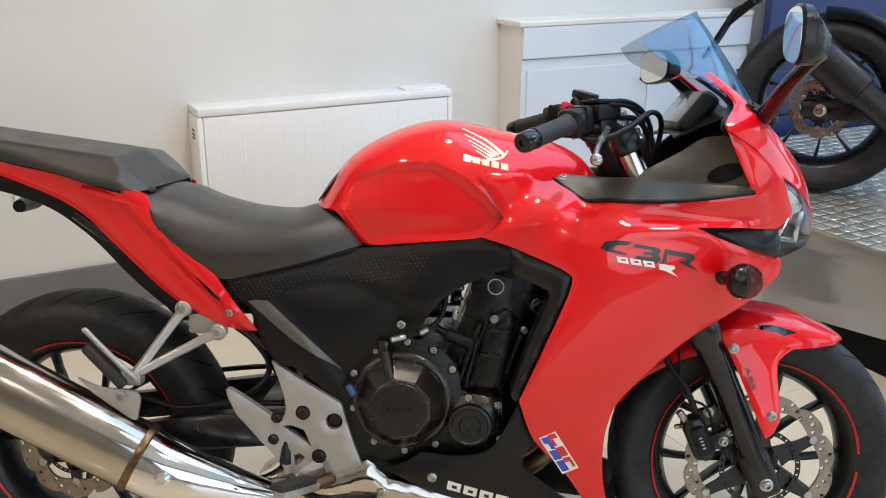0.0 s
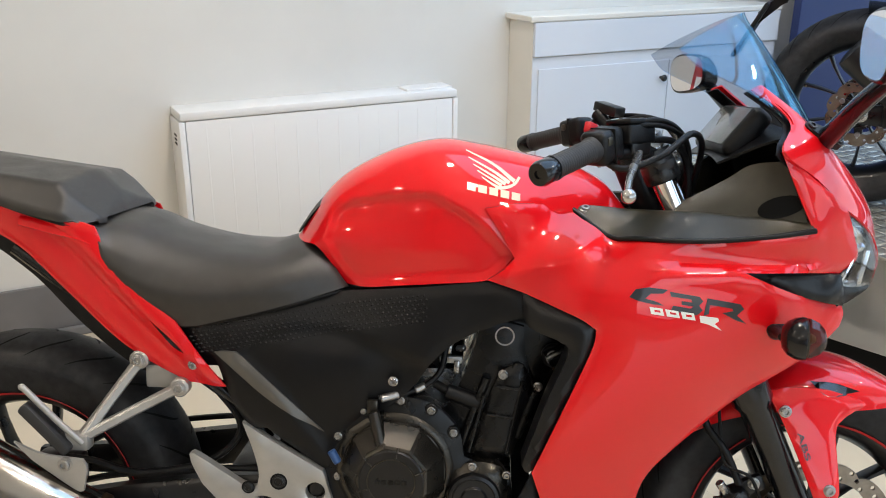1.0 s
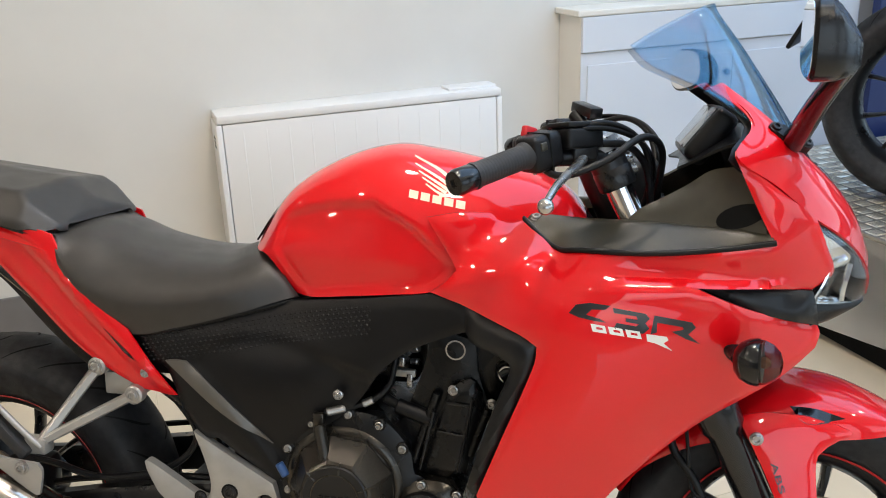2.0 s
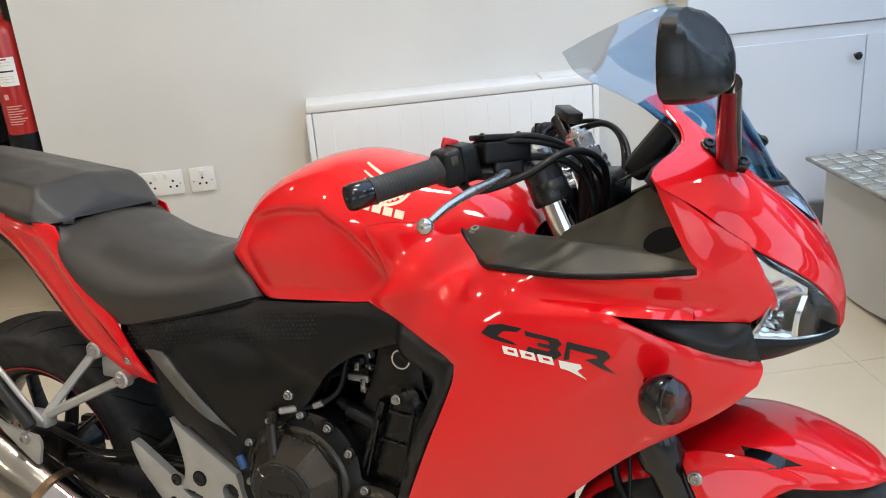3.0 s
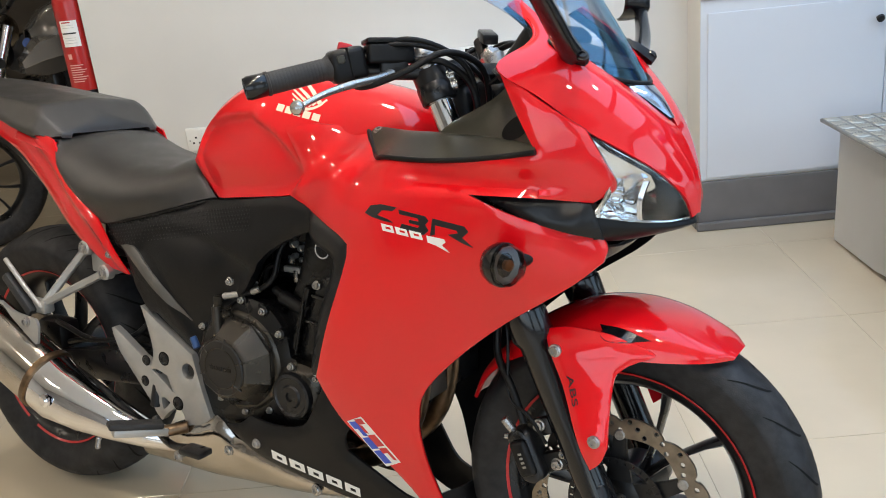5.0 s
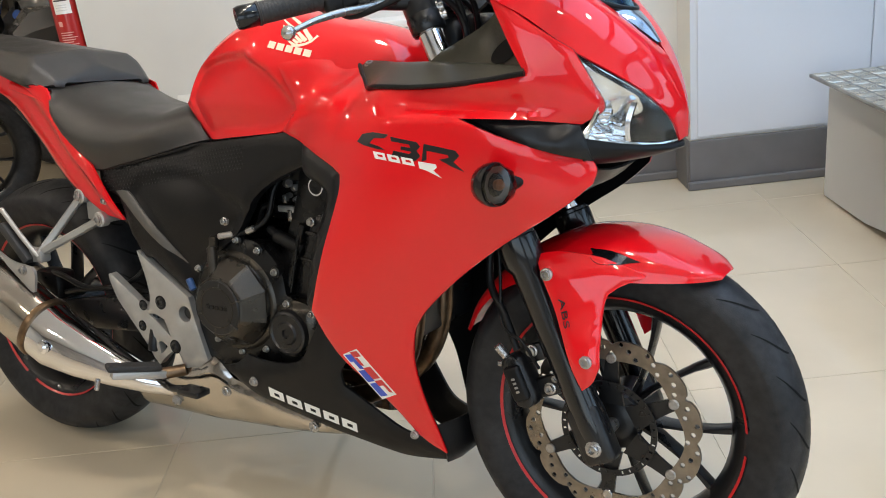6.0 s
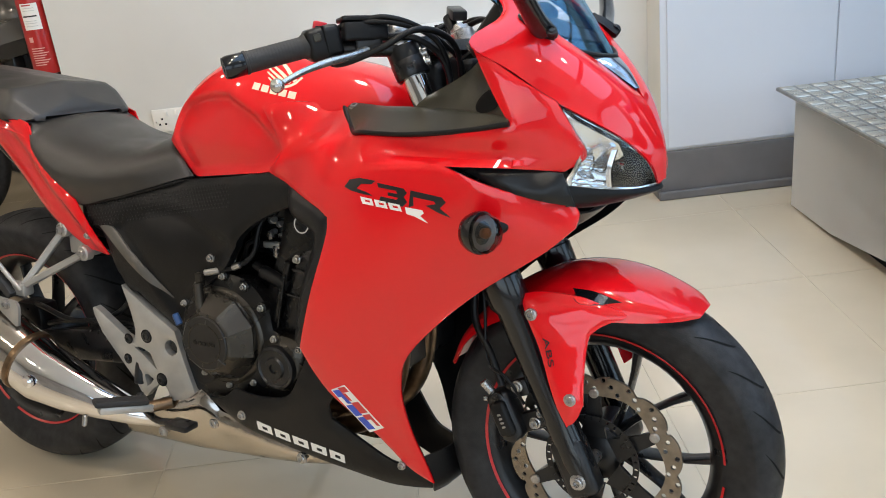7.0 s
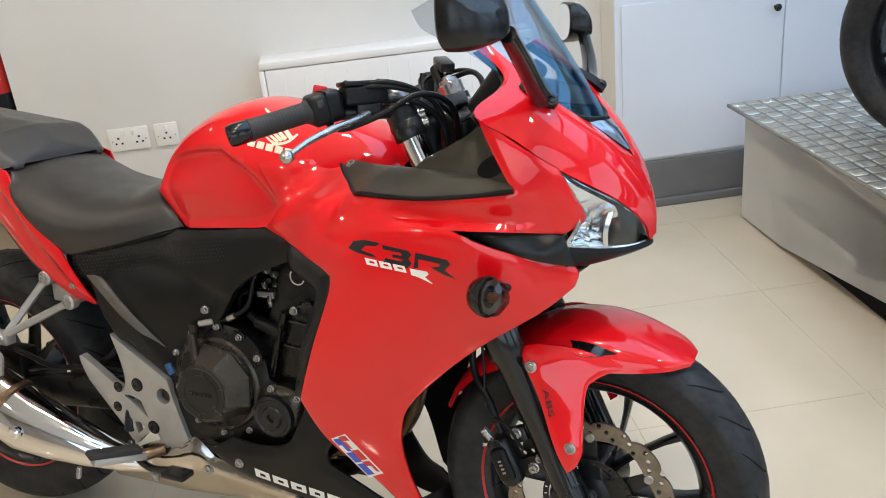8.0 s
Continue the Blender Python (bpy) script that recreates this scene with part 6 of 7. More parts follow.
bm = bmesh.new(); lathe(bm, [(0, 0.014), (0.006, 0.014), (0.010, 0.009)], (0.262, -0.262, 0.292), (0.262, -0.30, 0.292), 16); part("pipe_boss", bm, CHROME, sil)
plate("bracket", outline([(0.095, 0.470), (0.14, 0.452)], [(0.205, 0.445), (0.212, 0.430)], [(0.205, 0.392), (0.19, 0.395)], [(0.125, 0.440)]), -0.232, -0.226, SILVER, "silencer bracket", parent=sil)
bolt(sil, (0.178, -0.232, 0.437), r=0.009, h=0.006)

# rider heel plate
HEEL = outline([(0.444, 0.491), (0.50, 0.456)], [(0.577, 0.411), (0.592, 0.36)], [(0.617, 0.289), (0.59, 0.268)], [(0.552, 0.250), (0.545, 0.28)], [(0.532, 0.298), (0.505, 0.280)], [(0.482, 0.258), (0.470, 0.268)], [(0.455, 0.292), (0.44, 0.308)], [(0.374, 0.382), (0.358, 0.415)], [(0.354, 0.432), (0.368, 0.430)], [(0.440, 0.384), (0.462, 0.378), (0.470, 0.400), (0.462, 0.44)])
holes = [circle(0.564, 0.375, 0.0165), outline([(0.462, 0.362), (0.48, 0.364)], [(0.505, 0.356), (0.512, 0.34)], [(0.520, 0.322), (0.49, 0.344)], n=3), outline([(0.484, 0.306), (0.495, 0.308)], [(0.508, 0.300), (0.50, 0.29)], [(0.488, 0.282), (0.485, 0.295)], n=3)]
heel = plate("heel_plate", HEEL, -0.164, -0.148, SILVER, "silver painted alloy footrest plate", holes, 0.004, step=0.012)
for x, z, r in ((0.504, 0.392, 0.0085), (0.453, 0.380, 0.0065), (0.446, 0.336, 0.0065), (0.535, 0.305, 0.0085)):
    bolt(heel, (x, -0.165, z), r=r, h=0.003, mat=BLACK_METAL)
    # flat disc under the bolt head, recess shade put into its colour
    bm = bmesh.new(); rod(bm, (x, -0.1635, z), (x, -0.1646, z), r * 1.7, seg=16); part("bolt_recess", bm, DARK, heel)
bm = bmesh.new(); rod(bm, (0.564, -0.125, 0.375), (0.564, -0.150, 0.375), 0.0125, seg=16); part("pivot", bm, BLACK_METAL, heel)
mirrored(heel)
peg = new("footrest"); peg.parent = bike; peg["label"] = "alloy rider footrest with a black rubber top"
pa, pb = Vector((0.532, -0.190, 0.262)), Vector((0.470, -0.302, 0.285))
pm = frame_on(pa, pb)
bm = bmesh.new(); box(bm, (-0.014, -0.012, 0.0), (0.014, 0.004, 0.105), 0.004, pm); part("bar", bm, SILVER, peg)
bm = bmesh.new(); box(bm, (-0.017, 0.003, 0.012), (0.017, 0.016, 0.115), 0.005, pm); part("rubber", bm, GRIP, peg, "ribbed black rubber")
bm = bmesh.new(); rod(bm, pb + Vector((0, 0, -0.012)), pb + Vector((-0.002, -0.004, -0.034)), 0.005, seg=10); part("feeler", bm, BOLT, peg)
bm = bmesh.new(); rod(bm, (0.560, -0.165, 0.262), (0.528, -0.198, 0.258), 0.012, seg=14); part("hinge", bm, BURNT, peg)
bm = bmesh.new(); tube(bm, [(0.478, -0.172, 0.268), (0.500, -0.185, 0.245), (0.545, -0.195, 0.232), (0.60, -0.20, 0.240), (0.640, -0.205, 0.247)], 0.0075, 5, 10); box(bm, (0.600, -0.232, 0.239), (0.655, -0.196, 0.252), 0.004); part("brake_pedal", bm, BLACK_METAL, bike, "black brake pedal")
bm = bmesh.new(); rod(bm, (0.470, -0.150, 0.345), (0.468, -0.160, 0.285), 0.012, seg=12); rod(bm, (0.470, -0.150, 0.345), (0.470, -0.140, 0.385), 0.008, seg=12); part("rear_master_cylinder", bm, BLACK_METAL, bike)
# pillion footrest hangers
for sy in (-1, 1):
    hg = new("pillion_hanger"); hg.parent = bike; hg["label"] = "silver alloy pillion footrest hanger"
    end = Vector((0.190, sy * 0.192, 0.468))
    for p, w in ((Vector((0.270, sy * 0.138, 0.586)), 0.011), (Vector((0.340, sy * 0.150, 0.545)), 0.011)):
        bm = bmesh.new()
        m1 = frame_on(p, end)
        L = (end - p).length
        loops = [[m1 @ Vector((x * w * f, y * 0.008, d)) for x, y in ((-1, -0.6), (-0.6, -1), (0.6, -1), (1, -0.6), (1, 0.6), (0.6, 1), (-0.6, 1), (-1, 0.6))] for d, f in ((0, 1.2), (L * 0.15, 0.85), (L * 0.6, 0.75), (L, 1.1))]
        rings(bm, loops); part("arm", bm, SILVER, hg)
        bm = bmesh.new(); lathe(bm, [(0, 0.016), (0.016, 0.016), (0.019, 0.013)], p + Vector((0, -sy * 0.008, 0)), p + Vector((0, sy * 0.05, 0)), 20); part("eye", bm, SILVER, hg)
        bolt(hg, p + Vector((0, sy * 0.012, 0)), (0, sy, 0), 0.009, 0.004)
    bm = bmesh.new(); box(bm, (0.150, min(sy * 0.178, sy * 0.206), 0.448), (0.205, max(sy * 0.178, sy * 0.206), 0.476), 0.006); part("foot", bm, SILVER, hg)
    bm = bmesh.new(); tube(bm, [(0.196, sy * 0.204, 0.462), (0.160, sy * 0.210, 0.500), (0.112, sy * 0.214, 0.552), (0.104, sy * 0.212, 0.556)], 0.0052, 5, 10); part("peg_frame", bm, SILVER, hg)
    bm = bmesh.new(); box(bm, (-0.016, -0.010, 0.0), (0.016, 0.010, 0.104), 0.006, frame_on((0.176, sy * 0.206, 0.450), (0.100, sy * 0.212, 0.534))); part("peg_rubber", bm, GRIP, hg, "folded black rubber pillion peg")
    bm = bmesh.new(); box(bm, (0.275, min(sy * 0.10, sy * 0.135), 0.535), (0.345, max(sy * 0.10, sy * 0.135), 0.575), 0.005); part("mount", bm, SILVER, hg)

# ---- handlebars and controls ----
def bar_side(sy):
    hb = new("handlebar"); hb.parent = bike; hb["label"] = "black clip-on handlebar with a rubber grip"
    g0, g1 = Vector((0.985, sy * 0.226, 0.953)), Vector((0.903, sy * 0.325, 0.924))
    ax = (g1 - g0).normalized()
    bm = bmesh.new(); rod(bm, Vector((1.098, sy * 0.115, 0.944)) , g0 + ax * 0.02, 0.0115, seg=16); part("tube", bm, BLACK_METAL, hb)
    bm = bmesh.new(); L = (g1 - g0).length - 0.030
    prof = [(0, 0.019), (0.006, 0.0195), (0.010, 0.0170)]
    for k in range(16):
        d = 0.014 + (L - 0.024) * k / 15
        prof += [(d, 0.0166), (d + 0.0022, 0.0169), (d + 0.0040, 0.0169), (d + 0.0052, 0.0166)]
    prof += [(L - 0.004, 0.0185), (L, 0.0180)]
    lathe(bm, prof, g0, g1, 24); part("grip", bm, GRIP, hb, "ribbed black rubber grip")
    bm = bmesh.new(); lathe(bm, [(0, 0.0155), (0.003, 0.0175), (0.028, 0.0180), (0.034, 0.0160), (0.034, 0.006), (0.031, 0.005)], g1 - ax * 0.032, g1 + ax * 0.1, 28); part("bar_end", bm, BLACK_GLOSS, hb, "gloss black bar-end weight")
    m = frame_on(g0 - ax * 0.052, g1)
    bm = bmesh.new(); box(bm, (-0.022, -0.026, 0.0), (0.022, 0.024, 0.056), 0.009, m, 3); sw = part("switch_housing", bm, BLACK_PLASTIC, hb)
    bm = bmesh.new(); box(bm, (-0.0232, -0.0272, 0.026), (0.0232, 0.0252, 0.029), 0.001, m); part("housing_joint", bm, DARK, sw, smooth=False)
    for bx, by, bz in ((-0.022, 0.004, 0.014), (-0.022, -0.008, 0.042), (0.020, 0.010, 0.040)):
        bm = bmesh.new(); box(bm, (bx - 0.004, by - 0.006, bz - 0.006), (bx + 0.004, by + 0.006, bz + 0.006), 0.002, m); part("button", bm, GREY_PLASTIC, sw)
    for bz in (0.010, 0.046):
        bolt(sw, m @ Vector((0.004, -0.026, bz)), m.to_3x3() @ Vector((0, -1, 0)), 0.003, 0.002, BOLT)
    if sy < 0:
        bm = bmesh.new(); box(bm, (-0.011, -0.006, -0.010), (0.011, 0.006, 0.006), 0.003, Matrix.Translation((0.984, -0.190, 0.984)) @ Matrix.Rotation(radians(50), 4, "Z") @ Matrix.Rotation(radians(14), 4, "Y")); part("kill_switch", bm, material("red_switch", (0.6, 0.02, 0.03), 0.35), hb, "red engine stop switch")
    return hb


for sy in (-1, 1):
    hb = bar_side(sy)
    # clamp on the fork tube
    bm = bmesh.new(); lathe(bm, [(0, 0.0265), (0.003, 0.0285), (0.028, 0.0285), (0.031, 0.0265)], fork_at(0.900, sy * 0.115) + Vector((0, 0, 0)), fork_at(1.0, sy * 0.115), 24); part("bar_clamp", bm, BLACK_METAL, hb)
    for dx in (0.0, 0.016):
        bolt(hb, fork_at(0.925 + dx * 0.8, sy * 0.115) + Vector((0.028, -sy * 0.010, 0.0)), (1, -0.6 * sy, 0.3), 0.008, 0.008, BOLT)
    # lever and perch
    bm = bmesh.new()
    if sy < 0:
        pts = [(1.062, -0.150, 0.952), (1.052, -0.200, 0.938), (1.040, -0.250, 0.930), (1.028, -0.300, 0.918), (1.020, -0.340, 0.904)]
    else:
        pts = [(1.062, 0.150, 0.952), (1.052, 0.200, 0.942), (1.030, 0.260, 0.932), (1.008, 0.310, 0.920), (0.995, 0.345, 0.908)]
    tube(bm, pts, 0.0075, 6, 12, 0.0045); lv = part("lever", bm, LEVER, hb, "polished alloy brake lever" if sy < 0 else "polished alloy clutch lever")
    e = Vector(pts[-1])
    bm = bmesh.new(); bmesh.ops.create_uvsphere(bm, u_segments=20, v_segments=12, radius=0.0105, matrix=Matrix.Translation(e + Vector((0, sy * 0.012, -0.003)))); part("lever_ball", bm, LEVER, lv)
    bm = bmesh.new(); box(bm, (-0.022, -0.018, -0.014), (0.022, 0.020, 0.014), 0.006, Matrix.Translation((1.052, sy * 0.160, 0.955)) @ Matrix.Rotation(radians(40 * -sy), 4, "Z"), 3); part("perch", bm, BLACK_METAL, hb)

# brake fluid reservoir
res = new("brake_reservoir"); res.parent = bike; res["label"] = "black square brake fluid reservoir"
m = Matrix.Translation((1.048, -0.165, 0.976)) @ Matrix.Rotation(radians(50), 4, "Z") @ Matrix.Rotation(radians(-6), 4, "X")
bm = bmesh.new(); box(bm, (-0.036, -0.020, -0.018), (0.036, 0.020, 0.012), 0.005, m, 3); part("tank", bm, BLACK_PLASTIC, res)
bm = bmesh.new(); box(bm, (-0.038, -0.022, 0.012), (0.038, 0.022, 0.020), 0.003, m); part("lid", bm, BLACK_PLASTIC, res)
for dx in (-0.028, 0.028):
    p = m @ Vector((dx, 0, 0.0205)); bolt(res, p, (0, 0, 1), 0.003, 0.0015, BLACK_METAL)
# left-hand perch block with its switch box
m = Matrix.Translation((1.052, 0.150, 1.002)) @ Matrix.Rotation(radians(-50), 4, "Z") @ Matrix.Rotation(radians(12), 4, "Y")
bm = bmesh.new(); box(bm, (-0.028, -0.014, -0.008), (0.028, 0.014, 0.010), 0.003, m); part("mirror_blank", bm, BLACK_METAL, bike)
bm = bmesh.new(); rod(bm, (1.062, 0.128, 0.958), (1.03, 0.16, 0.995), 0.012, seg=14); part("switch_stub", bm, BLACK_PLASTIC, bike)
# cables
for k, (pts, r) in enumerate((([(0.99, -0.195, 0.965), (1.04, -0.185, 0.985), (1.10, -0.150, 0.985), (1.145, -0.10, 0.955), (1.15, -0.07, 0.88), (1.10, -0.05, 0.80)], 0.0046),
                              ([(0.99, -0.205, 0.945), (1.03, -0.215, 0.925), (1.09, -0.195, 0.945), (1.14, -0.15, 0.975), (1.17, -0.09, 0.95), (1.165, -0.05, 0.87)], 0.0052),
                              ([(1.02, -0.18, 0.975), (1.08, -0.165, 0.995), (1.13, -0.12, 0.975), (1.16, -0.05, 0.92), (1.14, 0.0, 0.84)], 0.0042),
                              ([(1.075, -0.150, 0.965), (1.12, -0.12, 0.96), (1.15, -0.085, 0.92), (1.155, -0.075, 0.84), (1.13, -0.07, 0.76)], 0.0055),
                              ([(1.06, 0.155, 0.975), (1.12, 0.13, 0.99), (1.16, 0.08, 0.96), (1.165, 0.04, 0.89), (1.13, 0.02, 0.80)], 0.0052),
                              ([(1.00, 0.20, 0.96), (1.07, 0.17, 0.99), (1.14, 0.11, 0.985), (1.175, 0.05, 0.94), (1.16, 0.0, 0.86)], 0.0042),
                              ([(1.03, 0.16, 0.985), (1.015, 0.135, 0.97), (1.03, 0.11, 0.945), (1.06, 0.09, 0.92)], 0.0040))):
    bm = bmesh.new(); tube(bm, pts, r, 7, 10); part("cable", bm, BLACK_PLASTIC, bike, "black control cable")
bm = bmesh.new(); box(bm, (1.115, -0.03, 0.80), (1.175, 0.09, 0.93), 0.015, None, 3); part("relay_block", bm, BLACK_PLASTIC, bike)
bm = bmesh.new(); lathe(bm, [(0, 0.020), (0.010, 0.020), (0.012, 0.016), (0.012, 0.003)], (1.060, 0, 0.948), (1.04, 0, 1.0), 24); part("ignition_lock", bm, BLACK_METAL, bike)
for y in (-0.045, 0.02, 0.06):
    bm = bmesh.new(); box(bm, (1.165, y, 0.82), (1.185, y + 0.02, 0.87), 0.003); part("connector", bm, BLACK_PLASTIC, bike)

# ---- marks on the panels, as plain shapes ----


def skin_of(*obs):
    trees = []
    for ob in obs:
        trees.append(BVHTree.FromPolygons([v.co for v in ob.data.vertices], [p.vertices for p in ob.data.polygons]))

    def depth(x, z):
        best = None
        for t in trees:
            h = t.ray_cast(Vector((x, -1, z)), Vector((0, 1, 0)))
            if h[0] is not None and (best is None or -h[0].y > best):
                best = -h[0].y
        return best if best is not None else 0.15
    return depth


def mark(name, pts, skin, mat, parent, up=0.0010, step=0.012, holes=()):
    bm = bmesh.new(); shell(bm, pts, lambda x, z: skin(x, z) + up, 0.0006, step, holes, roll=0)
    return part(name, bm, mat, parent)


def lean_box(x, z, w, h, slope=-0.2, slant=0.3):
    """A slanted block: its foot's left corner, width, height, the line's fall and the slant."""
    n = 4
    foot = [(x + w * i / n, z + slope * w * i / n) for i in range(n + 1)]
    return foot + [(a + slant * h, b + h) for a, b in foot[::-1]]


def strip(pts, w0, w1):
    """A tapering bar along a curve."""
    c = [Vector(p) for p in cr(pts, 4)]
    lo, hi = [], []
    for i, p in enumerate(c):
        d = (c[min(i + 1, len(c) - 1)] - c[max(i - 1, 0)]).normalized()
        w = (w0 + (w1 - w0) * i / (len(c) - 1)) / 2
        s = Vector((-d.y, d.x))
        lo.append(tuple(p - s * w)); hi.append(tuple(p + s * w))
    return lo + hi[::-1]


tank_skin, fair_skin, belly_skin, guard_skin = skin_of(tank), fair_depth, (lambda x, z: belly_y(x, z) - 0.006), guard_y
for k, (a, b, c, w) in enumerate((((0.797, 0.938), (0.842, 0.918), (0.876, 0.893), 0.006), ((0.802, 0.928), (0.842, 0.908), (0.868, 0.891), 0.0055), ((0.810, 0.918), (0.842, 0.901), (0.862, 0.889), 0.005), ((0.817, 0.909), (0.842, 0.895), (0.856, 0.887), 0.0045), ((0.824, 0.900), (0.840, 0.890), (0.850, 0.885), 0.004))):
    mark("wing_mark", strip([a, b, c], 0.0015, w), tank_skin, CREAM_MARK, tank)
mark("wing_mark", strip([(0.846, 0.884), (0.862, 0.884), (0.876, 0.889), (0.884, 0.899)], 0.005, 0.004), tank_skin, CREAM_MARK, tank)
for k in range(5):
    mark("word_block", lean_box(0.802 + k * 0.0175, 0.8815 - k * 0.0037, 0.0135, 0.011, -0.21, 0.0), tank_skin, CREAM_MARK, tank)
# black angular marks on the fairing
def raised(p):
    """Lift the marks' base line to the fairing's slope."""
    return p[0], p[1] + 0.005 + 0.07 * (p[0] - 1.047)


for pts in ([(1.047, 0.734), (1.056, 0.745), (1.075, 0.747), (1.103, 0.742), (1.096, 0.737), (1.078, 0.738), (1.070, 0.731), (1.088, 0.725), (1.098, 0.719), (1.082, 0.722), (1.060, 0.728)],
            [(1.106, 0.739), (1.150, 0.729), (1.156, 0.722), (1.150, 0.716), (1.156, 0.708), (1.148, 0.701), (1.108, 0.710), (1.112, 0.718), (1.138, 0.712), (1.142, 0.715), (1.124, 0.719), (1.124, 0.724), (1.140, 0.721), (1.138, 0.726), (1.108, 0.732)],
            [(1.162, 0.726), (1.212, 0.714), (1.218, 0.706), (1.208, 0.697), (1.224, 0.682), (1.206, 0.690), (1.186, 0.702), (1.202, 0.704), (1.200, 0.708), (1.166, 0.716), (1.166, 0.702), (1.158, 0.700)]):
    mark("angular_mark", [raised(p) for p in pts], fair_skin, BLACK_MARK, fair)
for k in range(3):
    x, z = 1.080 + k * 0.0235, 0.7075 - k * 0.0050
    mark("figure_block", [raised(p) for p in lean_box(x, z, 0.0195, 0.0110, -0.21, -0.30)], fair_skin, WHITE_MARK, fair, holes=[[raised(p) for p in lean_box(x + 0.0050, z + 0.0028, 0.009, 0.0036, -0.21, -0.30)]])
mark("figure_block", [raised(p) for p in ((1.154, 0.690), (1.152, 0.7005), (1.180, 0.695), (1.182, 0.690), (1.176, 0.686), (1.188, 0.674), (1.166, 0.686))], fair_skin, WHITE_MARK, fair)
# three-colour patch
def patch(name, a0, a1, b0, b1, mat, up):
    at = lambda a, b: (0.958 + 0.049 * a + 0.029 * b, 0.359 - 0.084 * a + 0.019 * b)
    n = 3
    pts = [at(a0 + (a1 - a0) * i / n, b0) for i in range(n + 1)] + [at(a1 - (a1 - a0) * i / n + 0.04, b1) for i in range(n + 1)]
    mark(name, pts, fair_skin, mat, fair, up)


patch("patch", -0.03, 1.02, 0.02, 1.0, WHITE_MARK, 0.0008)
for a0, a1, b0, b1, m in ((0.0, 0.16, 0.10, 0.50, BLUE_MARK), (0.16, 0.34, 0.28, 0.50, BLUE_MARK), (0.36, 0.62, 0.10, 0.50, BLUE_MARK), (0.66, 0.96, 0.10, 0.50, BLUE_MARK), (0.0, 0.12, 0.50, 0.92, RED_LINE), (0.12, 0.30, 0.50, 0.66, RED_LINE), (0.36, 0.62, 0.50, 0.92, RED_LINE), (0.66, 0.78, 0.50, 0.92, RED_LINE), (0.78, 0.96, 0.76, 0.92, RED_LINE)):
    patch("patch_block", a0, a1, b0, b1, m, 0.0014)
belly = [o for o in bike.children if o.name.startswith("belly_pan")][0]
for k in range(5):
    x = 0.784 + k * 0.0312
    z = 0.252 - (x - 0.784) * 0.44
    mark("word_block", lean_box(x, z, 0.0255, 0.0205, -0.44, 0.15), belly_skin, WHITE_MARK, belly, step=0.006, holes=[lean_box(x + 0.0095, z + 0.0018, 0.0095, 0.0075, -0.44, 0.15)])
# lettering on the mudguard plate
fc = bpy.data.curves.new("letters", "FONT")
fc.body, fc.size, fc.extrude, fc.align_x = "ABS", 0.021, 0.0004, "LEFT"
tmp = bpy.data.objects.new("letters", fc)
me = bpy.data.meshes.new_from_object(tmp)
bpy.data.objects.remove(tmp)
me.transform(Matrix.Scale(0.62, 4, (0, 1, 0)))
me.materials.append(BLACK_MARK)
lt = new("letters", me); lt.parent = gs
d = Vector((0.030, 0, -0.088)).normalized()
upv = Vector((0.088, 0, 0.030)).normalized()
for v in me.vertices:
    q = Vector((1.341, 0, 0.502)) + d * v.co.x * 1.3 + upv * v.co.y
    v.co = Vector((q.x, -(guard_y(q.x, q.z) + 0.0012 + v.co.z), q.z))

# ---- fire extinguisher at the end of the wall ----
ext = thing("fire_extinguisher", "red fire extinguisher with a white label and dark base", "extinguisher", ROOM @ Matrix.Translation((END - 0.056, BACK + 0.045, 0.631)))
bm = bmesh.new(); lathe(bm, [(0, 0.050), (0.004, 0.054), (0.075, 0.055), (0.078, 0.054)], (0, 0, 0), (0, 0, 1), 32); part("base", bm, BLACK_PLASTIC, ext, "black base boot")
bm = bmesh.new(); lathe(bm, [(0, 0.053), (0.315, 0.053), (0.338, 0.048), (0.356, 0.036), (0.366, 0.020), (0.388, 0.017), (0.393, 0.012)], (0, 0, 0.079), (0, 0, 1), 36); part("cylinder", bm, EXT_RED, ext, "glossy red cylinder")
bm = bmesh.new(); lathe(bm, [(0, 0.019), (0.02, 0.019), (0.024, 0.014), (0.05, 0.014)], (0, 0, 0.468), (0, 0, 1), 20); part("valve", bm, BOLT, ext, "metal valve")
bm = bmesh.new(); box(bm, (-0.075, -0.010, 0.508), (0.02, 0.010, 0.523), 0.004); box(bm, (-0.080, -0.008, 0.533), (0.02, 0.008, 0.545), 0.004, Matrix.Rotation(radians(6), 4, "Y")); part("handle", bm, EXT_RED, ext)


def wrap(z0, z1, a0, a1, r, mat, name, rows=6):
    bm = bmesh.new()
    grid_sheet(bm, [[(r * math.cos(t), r * math.sin(t), z) for t in (radians(a0 + (a1 - a0) * i / 10) for i in range(11))] for z in (z0 + (z1 - z0) * k / rows for k in range(rows + 1))], 0.0006)
    part(name, bm, mat, ext, "white printed label" if name == "label" else "")


wrap(0.240, 0.332, -118, -52, 0.0538, WHITE_MARK, "label")
wrap(0.3235, 0.328, -110, -76, 0.0543, material("red_print", (0.45, 0.05, 0.05), 0.5), "print_bar", 1)
wrap(0.285, 0.290, -114, -62, 0.0543, BLACK_MARK, "print_bar", 1)
for z in (0.315, 0.306, 0.270, 0.262, 0.252):
    wrap(z, z + 0.0016, -110, -66, 0.0543, material("grey_print", (0.5, 0.5, 0.5), 0.5), "print_bar", 1)
PALE = material("pale_print", (0.70, 0.36, 0.32), 0.5)
